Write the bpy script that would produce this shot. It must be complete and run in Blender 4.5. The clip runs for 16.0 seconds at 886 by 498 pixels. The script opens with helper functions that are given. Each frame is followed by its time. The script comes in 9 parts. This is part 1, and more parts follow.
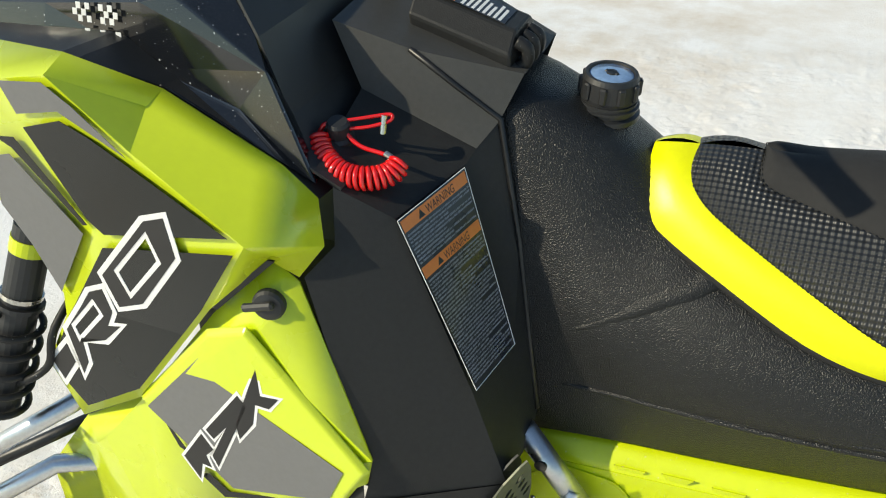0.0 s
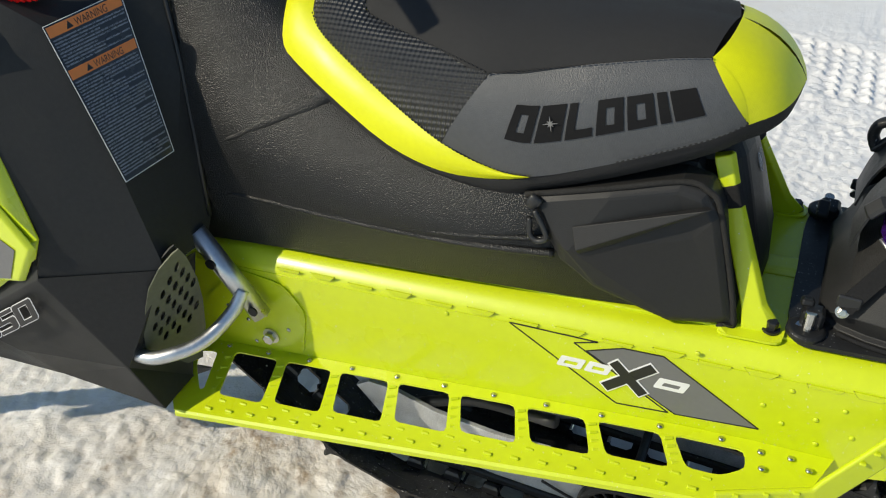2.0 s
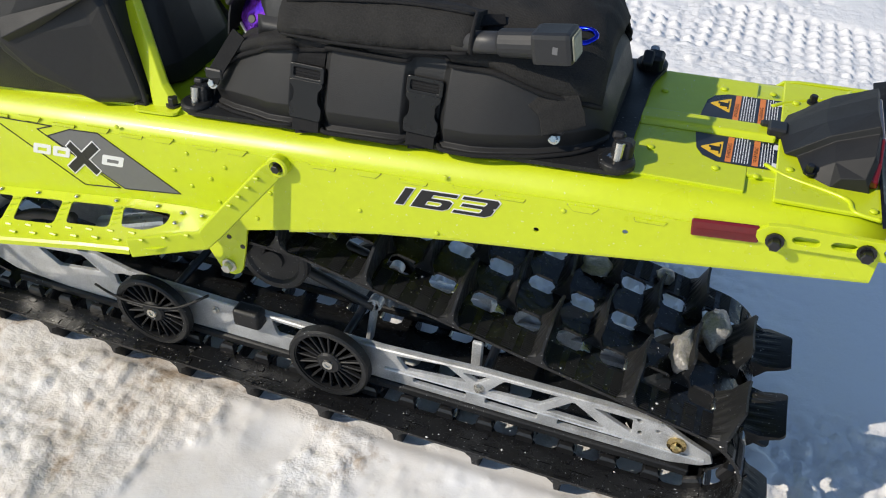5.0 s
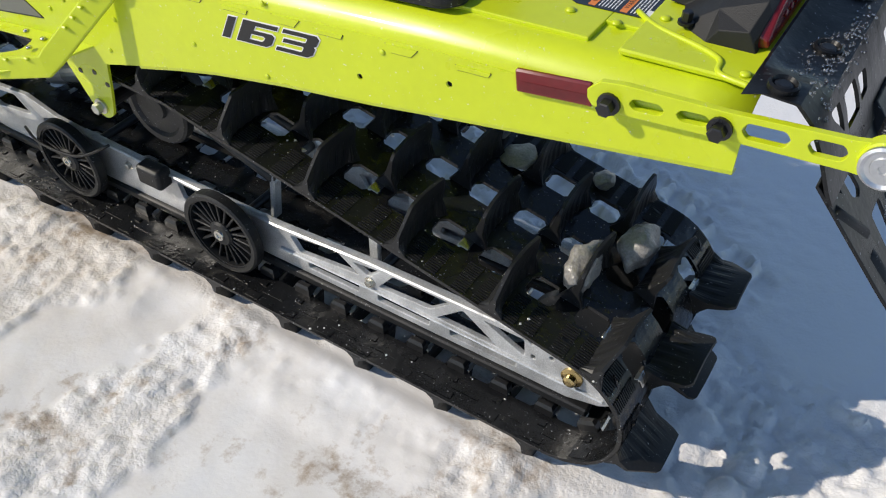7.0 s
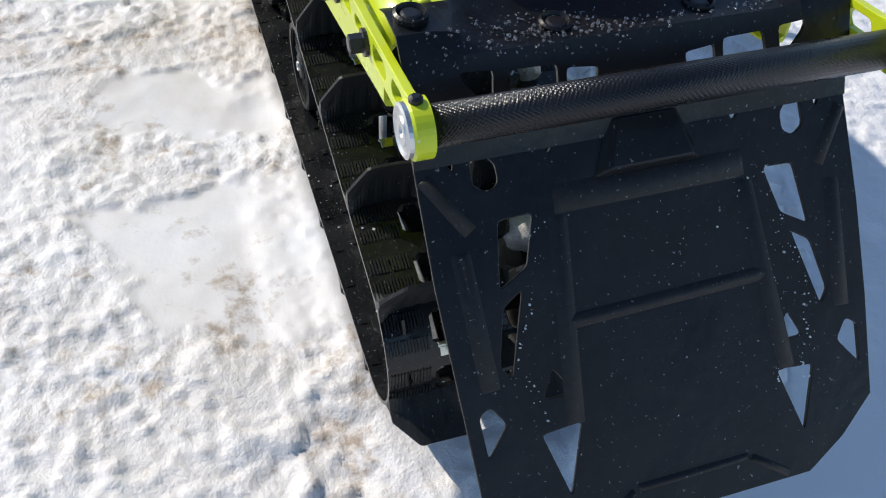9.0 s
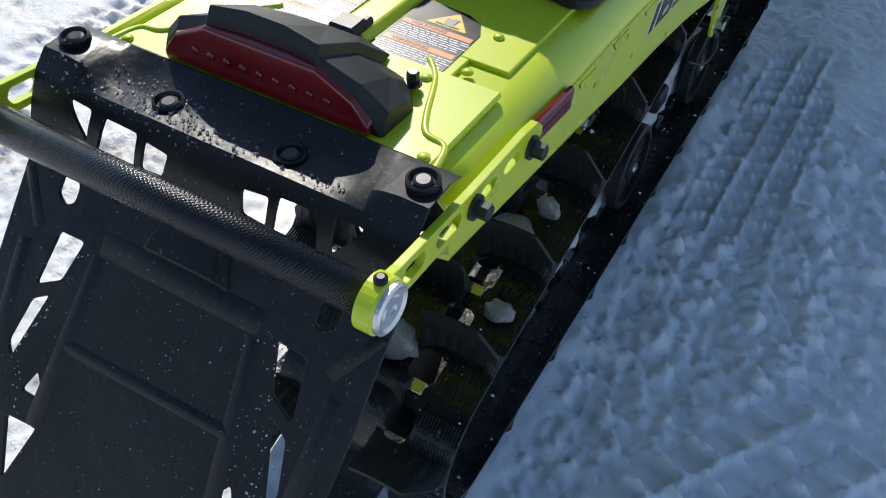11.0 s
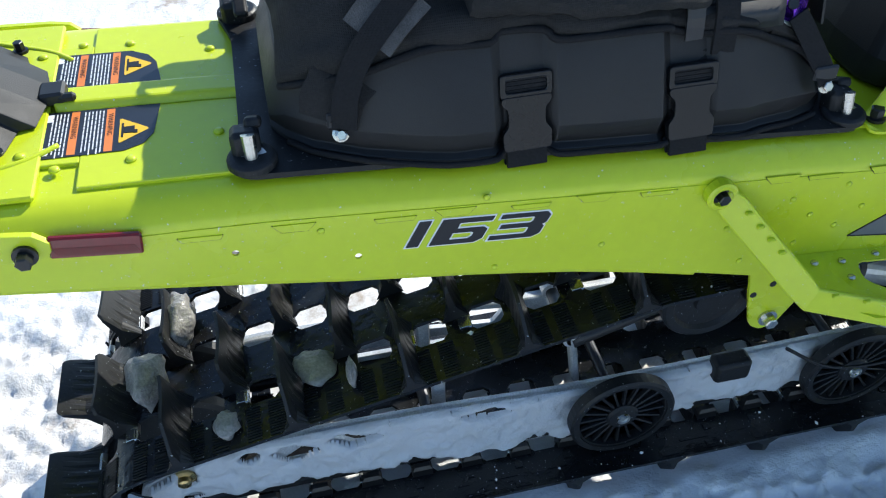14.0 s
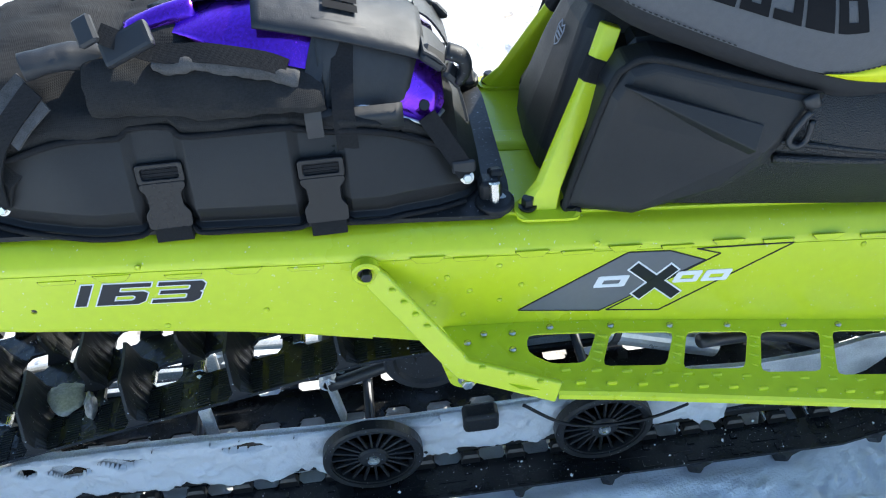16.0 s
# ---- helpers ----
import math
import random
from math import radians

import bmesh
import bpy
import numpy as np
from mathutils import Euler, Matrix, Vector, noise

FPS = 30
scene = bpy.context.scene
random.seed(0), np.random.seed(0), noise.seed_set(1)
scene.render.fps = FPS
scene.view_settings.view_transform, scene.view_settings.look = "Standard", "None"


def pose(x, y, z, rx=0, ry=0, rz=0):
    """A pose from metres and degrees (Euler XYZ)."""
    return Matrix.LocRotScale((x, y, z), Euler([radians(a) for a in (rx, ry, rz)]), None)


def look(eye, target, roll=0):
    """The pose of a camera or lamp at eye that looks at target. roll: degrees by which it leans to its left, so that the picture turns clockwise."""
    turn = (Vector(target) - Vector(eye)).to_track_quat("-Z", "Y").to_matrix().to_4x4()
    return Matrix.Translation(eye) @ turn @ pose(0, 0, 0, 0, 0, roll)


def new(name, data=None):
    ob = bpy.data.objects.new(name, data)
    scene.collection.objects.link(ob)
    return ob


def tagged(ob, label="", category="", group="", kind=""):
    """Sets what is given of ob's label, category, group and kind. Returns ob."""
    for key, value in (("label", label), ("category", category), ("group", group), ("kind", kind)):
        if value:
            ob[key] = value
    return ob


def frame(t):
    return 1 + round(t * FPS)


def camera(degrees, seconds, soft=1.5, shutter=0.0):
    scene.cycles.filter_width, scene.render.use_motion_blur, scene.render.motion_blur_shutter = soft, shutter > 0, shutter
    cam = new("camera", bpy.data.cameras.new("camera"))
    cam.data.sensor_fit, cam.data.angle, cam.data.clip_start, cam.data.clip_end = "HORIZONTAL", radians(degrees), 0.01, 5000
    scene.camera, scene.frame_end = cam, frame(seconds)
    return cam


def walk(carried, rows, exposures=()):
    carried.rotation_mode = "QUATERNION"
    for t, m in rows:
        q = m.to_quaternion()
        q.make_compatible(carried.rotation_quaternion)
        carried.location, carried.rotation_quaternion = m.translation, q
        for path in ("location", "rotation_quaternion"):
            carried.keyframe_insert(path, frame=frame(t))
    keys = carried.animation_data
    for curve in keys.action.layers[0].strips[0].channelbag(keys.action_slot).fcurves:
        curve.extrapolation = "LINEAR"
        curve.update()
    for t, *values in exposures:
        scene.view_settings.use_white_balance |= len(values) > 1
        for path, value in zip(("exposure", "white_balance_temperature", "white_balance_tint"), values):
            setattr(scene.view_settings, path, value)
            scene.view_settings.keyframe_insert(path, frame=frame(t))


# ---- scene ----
cam = camera(53.7, 16.0, soft=1.1)
PATH = [
    (0, (0.348, -1.067, 1.598), (-0.305, 0.413, 0.422), -1.9),
    (0.5, (0.519, -1.067, 1.582), (-0.263, 0.347, 0.403), -0.9),
    (1, (0.674, -1.106, 1.534), (-0.106, 0.296, 0.339), -0.5),
    (1.5, (0.818, -1.152, 1.519), (0.107, 0.273, 0.308), -0.5),
    (2, (0.951, -1.144, 1.518), (0.309, 0.303, 0.296), -0.4),
    (2.5, (1.121, -1.129, 1.518), (0.506, 0.316, 0.279), -0.1),
    (3, (1.269, -1.124, 1.51), (0.672, 0.325, 0.267), -0.6),
    (3.5, (1.392, -1.166, 1.504), (0.831, 0.304, 0.268), 0.1),
    (4, (1.535, -1.238, 1.5), (1.023, 0.249, 0.264), 2.2),
    (4.5, (1.655, -1.246, 1.483), (1.194, 0.243, 0.231), 2.8),
    (5, (1.827, -1.223, 1.444), (1.354, 0.254, 0.182), 2.7),
    (5.2, (1.895, -1.207, 1.414), (1.396, 0.268, 0.16), 2.5),
    (7.3, (2.329, -0.866, 1.223), (1.467, 0.272, -0.178), -0.0),
    (7.5, (2.422, -0.829, 1.232), (1.492, 0.237, -0.182), -0.1),
    (8, (2.557, -0.701, 1.231), (1.473, 0.181, -0.2), 0.0),
    (8.5, (2.635, -0.532, 1.183), (1.425, 0.179, -0.242), 3.5),
    (9, (2.698, -0.364, 1.17), (1.403, 0.112, -0.278), 3.3),
    (9.5, (2.788, -0.124, 1.196), (1.417, 0.037, -0.251), 0.8),
    (10, (2.727, 0.078, 1.185), (1.341, -0.043, -0.253), 1.1),
    (10.2, (2.699, 0.153, 1.204), (1.321, -0.055, -0.23), 2.1),
    (12.3, (2.221, 0.78, 1.271), (1.558, -0.477, -0.136), -2.5),
    (12.5, (2.157, 0.806, 1.273), (1.562, -0.498, -0.123), -2.8),
    (13, (1.98, 0.896, 1.295), (1.542, -0.499, -0.07), -2.6),
    (13.5, (1.84, 0.923, 1.303), (1.482, -0.507, -0.048), -1.8),
    (14, (1.69, 0.905, 1.312), (1.403, -0.527, -0.054), -1.7),
    (14.5, (1.563, 0.911, 1.34), (1.325, -0.512, -0.045), -3.4),
    (15, (1.424, 0.958, 1.376), (1.271, -0.49, 0.005), -4.5),
    (15.5, (1.29, 1.016, 1.41), (1.199, -0.457, 0.06), -3.6),
    (16, (1.194, 1.026, 1.437), (1.067, -0.442, 0.085), -3.3),
]
walk(cam, [(t, look(e, g, r)) for t, e, g, r in PATH],
     exposures=[(0.0, 0.26, 7800, 2), (1.5, -0.03, 7500, 4), (5.0, 0.0, 7000, 10), (7.5, -0.05, 6900, 11), (8.5, 0.1, 6800, 11), (10.0, 0.15, 6500, 10), (12.5, 0.2, 6500, 9), (13.2, 0.28, 6400, 8), (14.0, 0.68, 6300, 7), (14.5, 1.02, 6300, 7), (15.2, 1.2, 6300, 7), (16.0, 1.32, 6300, 7)])

from mathutils import noise as fractal

# ---------------------------------------------------------------- light
SUN_TO = Vector((1.07, 0.85, -1.0)).normalized()      # the way the sunlight travels
world = bpy.data.worlds.new("sky")
scene.world = world
world.use_nodes = True
wn, wl = world.node_tree.nodes, world.node_tree.links
sky = wn.new("ShaderNodeTexSky")
sky.sky_type, sky.sun_disc = 'NISHITA', False
sky.sun_elevation = math.asin(-SUN_TO.z)
sky.sun_rotation = math.atan2(-SUN_TO.x, -SUN_TO.y)
wl.new(sky.outputs[0], wn["Background"].inputs[0])
sky.air_density, sky.dust_density, sky.ozone_density = 1.0, 0.2, 3.5
wn["Background"].inputs[1].default_value = 0.134
sun_data = bpy.data.lights.new("sun", 'SUN')
sun_data.energy, sun_data.angle, sun_data.color = 3.7, radians(0.6), (1.0, 0.945, 0.85)
sun = new("sun", sun_data)
sun.rotation_euler = SUN_TO.to_track_quat("-Z", "Y").to_euler()
sun.location = (-4, -4, 6)

# ---------------------------------------------------------------- materials


def mat(name, col, rough=0.5, metal=0.0, var=0.15, vscale=9.0, bump=0.0, bscale=200.0, coat=0.0, spec=0.5, rvar=0.12,
        flecks=0.0, fleck_col=(0.75, 0.76, 0.78), bump2=0.0, bscale2=12.0, bdeep=0.001):
    """A principled surface with colour and gloss that vary at two scales, fine relief and, if asked, specks."""
    m = bpy.data.materials.new(name)
    m.use_nodes = True
    n, l = m.node_tree.nodes, m.node_tree.links
    p = n["Principled BSDF"]
    tc = n.new("ShaderNodeTexCoord")
    big = n.new("ShaderNodeTexNoise")
    big.inputs["Scale"].default_value, big.inputs["Detail"].default_value = vscale, 6
    l.new(tc.outputs["Object"], big.inputs["Vector"])
    fine = n.new("ShaderNodeTexNoise")
    fine.inputs["Scale"].default_value, fine.inputs["Detail"].default_value = vscale * 14, 4
    l.new(tc.outputs["Object"], fine.inputs["Vector"])
    add = n.new("ShaderNodeMath")
    add.operation = 'ADD'
    l.new(big.outputs["Fac"], add.inputs[0])
    l.new(fine.outputs["Fac"], add.inputs[1])
    ramp = n.new("ShaderNodeMapRange")
    ramp.inputs["From Min"].default_value, ramp.inputs["From Max"].default_value = 0.6, 1.4
    ramp.inputs["To Min"].default_value, ramp.inputs["To Max"].default_value = 1 - var, 1 + var
    l.new(add.outputs[0], ramp.inputs["Value"])
    mul = n.new("ShaderNodeMix")
    mul.data_type, mul.blend_type = 'RGBA', 'MULTIPLY'
    mul.inputs["Factor"].default_value = 1.0
    mul.inputs[6].default_value = (*col, 1)
    l.new(ramp.outputs["Result"], mul.inputs[7])
    out = mul.outputs[2]
    if flecks:
        sp = n.new("ShaderNodeTexNoise")
        sp.inputs["Scale"].default_value, sp.inputs["Detail"].default_value = 260, 3
        l.new(tc.outputs["Object"], sp.inputs["Vector"])
        r2 = n.new("ShaderNodeMapRange")
        r2.inputs["From Min"].default_value, r2.inputs["From Max"].default_value = 0.70 - flecks * 0.2, 0.74
        r2.inputs["To Max"].default_value = 0.8
        l.new(sp.outputs["Fac"], r2.inputs["Value"])
        mx = n.new("ShaderNodeMix")
        mx.data_type = 'RGBA'
        l.new(r2.outputs["Result"], mx.inputs["Factor"])
        l.new(out, mx.inputs[6])
        mx.inputs[7].default_value = (*fleck_col, 1)
        out = mx.outputs[2]
    l.new(out, p.inputs["Base Color"])
    rr = n.new("ShaderNodeMapRange")
    rr.inputs["From Min"].default_value, rr.inputs["From Max"].default_value = 0.3, 0.7
    rr.inputs["To Min"].default_value, rr.inputs["To Max"].default_value = max(0.02, rough - rvar), min(1, rough + rvar)
    l.new(big.outputs["Fac"], rr.inputs["Value"])
    l.new(rr.outputs["Result"], p.inputs["Roughness"])
    p.inputs["Metallic"].default_value = metal
    p.inputs["Coat Weight"].default_value = coat
    p.inputs["Coat Roughness"].default_value = 0.08
    p.inputs["Specular IOR Level"].default_value = spec
    last = None
    for strength, scale, dist in ((bump2, bscale2, 0.01), (bump, bscale, bdeep)):
        if strength:
            t = n.new("ShaderNodeTexNoise")
            t.inputs["Scale"].default_value, t.inputs["Detail"].default_value = scale, 3
            l.new(tc.outputs["Object"], t.inputs["Vector"])
            b = n.new("ShaderNodeBump")
            b.inputs["Strength"].default_value, b.inputs["Distance"].default_value = strength, dist
            l.new(t.outputs["Fac"], b.inputs["Height"])
            if last:
                l.new(last.outputs[0], b.inputs["Normal"])
            last = b
    if last:
        l.new(last.outputs[0], p.inputs["Normal"])
    return m


def pebbled(name, col, cell, rough, spec, height, distance):
    """Moulded plastic with a fine pebble grain."""
    m = mat(name, col, rough, var=0.2, spec=spec, rvar=0.04)
    n, l = m.node_tree.nodes, m.node_tree.links
    tc = n.new("ShaderNodeTexCoord")
    cells = n.new("ShaderNodeTexVoronoi")
    cells.feature = 'SMOOTH_F1'
    cells.inputs["Scale"].default_value, cells.inputs["Smoothness"].default_value = 1.0 / cell, 0.35
    soft = n.new("ShaderNodeTexNoise")
    soft.inputs["Scale"].default_value, soft.inputs["Detail"].default_value = 1.1 / cell, 0
    both = n.new("ShaderNodeMath")
    both.operation = 'SUBTRACT'
    for tex in (cells, soft):
        l.new(tc.outputs["Object"], tex.inputs["Vector"])
    l.new(soft.outputs["Fac"], both.inputs[0])
    l.new(cells.outputs["Distance"], both.inputs[1])
    b = n.new("ShaderNodeBump")
    b.inputs["Strength"].default_value, b.inputs["Distance"].default_value = height, distance
    l.new(both.outputs[0], b.inputs["Height"])
    l.new(b.outputs[0], n["Principled BSDF"].inputs["Normal"])
    return m


def dotted(name, col, scale, rough=0.45):
    """Black sheet with a regular raised grip pattern, laid out on the slope of the seat's sides."""
    m = mat(name, col, rough, var=0.1)
    n, l = m.node_tree.nodes, m.node_tree.links
    tc = n.new("ShaderNodeTexCoord")
    xyz = n.new("ShaderNodeSeparateXYZ")
    l.new(tc.outputs["Object"], xyz.inputs[0])

    def calc(op, a, b=0.0):
        t = n.new("ShaderNodeMath")
        t.operation = op
        for k, v in enumerate((a, b)):
            if isinstance(v, float):
                t.inputs[k].default_value = v
            else:
                l.new(v, t.inputs[k])
        return t.outputs[0]

    down = calc('SUBTRACT', calc('MULTIPLY', calc('ABSOLUTE', xyz.outputs[1]), 0.72), calc('MULTIPLY', xyz.outputs[2], 0.69))
    u, v = calc('MULTIPLY', calc('ADD', xyz.outputs[0], down), 4.443 * scale), calc('MULTIPLY', calc('SUBTRACT', xyz.outputs[0], down), 4.443 * scale)
    height = calc('MULTIPLY', calc('SINE', u), calc('SINE', v))
    b = n.new("ShaderNodeBump")
    b.inputs["Strength"].default_value, b.inputs["Distance"].default_value = 0.9, 0.0016
    l.new(height, b.inputs["Height"])
    l.new(b.outputs[0], n["Principled BSDF"].inputs["Normal"])
    return m


def woven(name, col, scale=900.0, rough=0.85):
    """Cloth with a crossed weave."""
    m = mat(name, col, rough, var=0.45, vscale=26, spec=0.25, bump2=0.45, bscale2=16)
    n, l = m.node_tree.nodes, m.node_tree.links
    tc = n.new("ShaderNodeTexCoord")
    wv = []
    for axis in ('X', 'Z'):
        w = n.new("ShaderNodeTexWave")
        w.bands_direction = axis
        w.inputs["Scale"].default_value, w.inputs["Distortion"].default_value = scale / 6.0, 1.0
        l.new(tc.outputs["Object"], w.inputs["Vector"])
        wv.append(w)
    mx = n.new("ShaderNodeMath")
    mx.operation = 'MULTIPLY'
    l.new(wv[0].outputs["Fac"], mx.inputs[0])
    l.new(wv[1].outputs["Fac"], mx.inputs[1])
    b = n.new("ShaderNodeBump")
    b.inputs["Strength"].default_value, b.inputs["Distance"].default_value = 0.5, 0.0006
    l.new(mx.outputs[0], b.inputs["Height"])
    old = n["Principled BSDF"].inputs["Normal"].links
    if old:
        l.new(old[0].from_socket, b.inputs["Normal"])
    l.new(b.outputs[0], n["Principled BSDF"].inputs["Normal"])
    return m


LIME = mat("lime_paint", (0.57, 0.665, 0.018), 0.34, var=0.05, vscale=5, bump=0.05, bscale=500, coat=0.25, flecks=0.015)
LIME_PLASTIC = mat("lime_plastic", (0.60, 0.71, 0.030), 0.30, var=0.04, vscale=5, coat=0.5, spec=0.6)
LIME_VINYL = mat("lime_vinyl", (0.70, 0.72, 0.010), 0.42, var=0.05, bump=0.25, bscale=700)
BLACK_PLASTIC = mat("black_plastic", (0.018, 0.019, 0.021), 0.5, var=0.15, bump=0.12, bscale=900)
SATIN_PLASTIC = mat("satin_black_plastic", (0.021, 0.0215, 0.022), 0.5, var=0.2, bump=0.3, bscale=620, spec=0.28)
GRAIN_PLASTIC = pebbled("grained_black_plastic", (0.008, 0.0084, 0.0088), 0.0019, 0.36, 0.45, 0.8, 0.0010)
BUCKLE = mat("moulded_nylon", (0.010, 0.0105, 0.0115), 0.30, var=0.15, bump=0.1, bscale=400, spec=0.35)
CONSOLE = mat("console_plastic", (0.052, 0.052, 0.051), 0.5, var=0.15, bump=0.3, bscale=900, spec=0.35)
GLOSS_BLACK = mat("gloss_black_plastic", (0.008, 0.009, 0.011), 0.12, var=0.2, coat=0.6, flecks=0.03)
GREY_FILM = mat("grey_decal_film", (0.15, 0.15, 0.152), 0.42, var=0.07)
DARK_FILM = mat("dark_decal_film", (0.010, 0.012, 0.0125), 0.2, var=0.15, spec=0.35)
WHITE_FILM = mat("white_decal_film", (0.78, 0.78, 0.78), 0.4, var=0.05)
BADGE = mat("pale_badge_print", (0.24, 0.28, 0.34), 0.5, var=0.2)
INK = mat("black_ink", (0.012, 0.012, 0.013), 0.4, var=0.1)
ORANGE_FILM = mat("orange_decal_film", (0.75, 0.22, 0.05), 0.4, var=0.06)
YELLOW_FILM = mat("yellow_decal_film", (0.82, 0.50, 0.03), 0.4, var=0.06)
LABEL_BLACK = mat("black_label_film", (0.017, 0.02, 0.028), 0.3, var=0.1, coat=0.2)
VINYL = mat("grey_vinyl", (0.070, 0.073, 0.079), 0.46, var=0.12, bump=0.7, bscale=520)
SEAT_TOP = mat("black_seat_fabric", (0.022, 0.022, 0.023), 0.75, var=0.15, bump=0.5, bscale=1100, spec=0.3)
SEAT_GRIP = dotted("black_grip_vinyl", (0.022, 0.023, 0.025), 92.0, 0.38)
THREAD = mat("black_thread", (0.012, 0.012, 0.012), 0.8)
CLOTH = woven("black_cordura", (0.022, 0.0215, 0.021))
STRAP = woven("black_webbing", (0.014, 0.014, 0.015), 1500.0)
COATED = mat("coated_black_fabric", (0.019, 0.020, 0.022), 0.48, var=0.2, bump=0.4, bscale=800, bump2=0.35, bscale2=16)
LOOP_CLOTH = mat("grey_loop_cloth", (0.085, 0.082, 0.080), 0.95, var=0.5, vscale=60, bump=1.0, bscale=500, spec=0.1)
MATT_INK = mat("matt_black_print", (0.010, 0.010, 0.011), 0.8, var=0.1, spec=0.15)
SLUSH = mat("grey_slush", (0.27, 0.26, 0.25), 0.35, var=0.45, vscale=18, bump=0.8, bscale=160, bump2=0.6, bscale2=50)
FOAM_SHELL = mat("moulded_black_shell", (0.015, 0.015, 0.0155), 0.55, var=0.15, bump=0.35, bscale=700, spec=0.4)
RUBBER = mat("black_rubber", (0.015, 0.0155, 0.0165), 0.46, spec=0.3, var=0.3, vscale=14, bump=0.35, bscale=160, flecks=0.05, fleck_col=(0.5, 0.52, 0.55))
# pale flecks on the belt: snow sprinkles, with wet glints painted in
RUBBER_WET = mat("wet_black_rubber", (0.009, 0.0095, 0.0105), 0.26, spec=0.4, var=0.2, vscale=14, rvar=0.12, bump=0.3, bscale=140, bump2=0.2, bscale2=45, flecks=0.12, fleck_col=(0.55, 0.57, 0.6))
FLAP_PLASTIC = mat("wet_flap_plastic", (0.007, 0.0075, 0.0085), 0.42, var=0.45, vscale=6, bump=0.25, bscale=140, bump2=0.15, bscale2=30, flecks=0.10, fleck_col=(0.26, 0.28, 0.30), rvar=0.2, spec=0.35)
FLAP_DUST = mat("scuffed_flap_plastic", (0.013, 0.013, 0.014), 0.5, var=0.5, vscale=10, bump=0.5, bscale=140, flecks=0.15, fleck_col=(0.24, 0.25, 0.27), spec=0.35)
ALU = mat("brushed_aluminium", (0.62, 0.63, 0.64), 0.35, 1.0, var=0.12, vscale=12, bump=0.15, bscale=300)
ALU_SNOWY = mat("frosted_aluminium", (0.52, 0.53, 0.54), 0.42, 0.45, var=0.4, vscale=26, flecks=0.35, bump=0.3, bscale=120)
STEEL = mat("zinc_steel", (0.55, 0.54, 0.50), 0.28, 1.0, var=0.15, vscale=30)
DARK_STEEL = mat("dark_steel", (0.05, 0.05, 0.052), 0.35, 0.8, var=0.2)
PLATE_GREY = mat("raw_aluminium_plate", (0.10, 0.108, 0.082), 0.5, 0.5, var=0.15)
PURPLE = mat("purple_anodised_aluminium", (0.21, 0.045, 0.66), 0.24, 0.9, var=0.35, vscale=18, bump=0.25, bscale=70, rvar=0.12)
BLUE = mat("blue_anodised_aluminium", (0.01, 0.03, 0.55), 0.2, 1.0)
RED_CORD = mat("red_cord_plastic", (0.75, 0.012, 0.015), 0.2, var=0.06, coat=0.6)
RED_LENS = mat("red_lens", (0.15, 0.006, 0.008), 0.16, var=0.2, coat=0.4)
GREY_TUBE = mat("dark_grey_composite", (0.035, 0.035, 0.037), 0.4, var=0.2, bump=0.2, bscale=300)
WATER = mat("water_drop", (0.9, 0.9, 0.9), 0.04, var=0.02, rvar=0.02)
WATER.node_tree.nodes["Principled BSDF"].inputs["Transmission Weight"].default_value = 0.9
WATER.node_tree.nodes["Principled BSDF"].inputs["IOR"].default_value = 1.33
LABEL_BLUE = mat("fuel_gauge_face", (0.16, 0.27, 0.46), 0.15, var=0.3, coat=0.8)
SHOCK_SPRING = mat("shock_body_paint", (0.5, 0.52, 0.53), 0.3, 0.6, var=0.2)


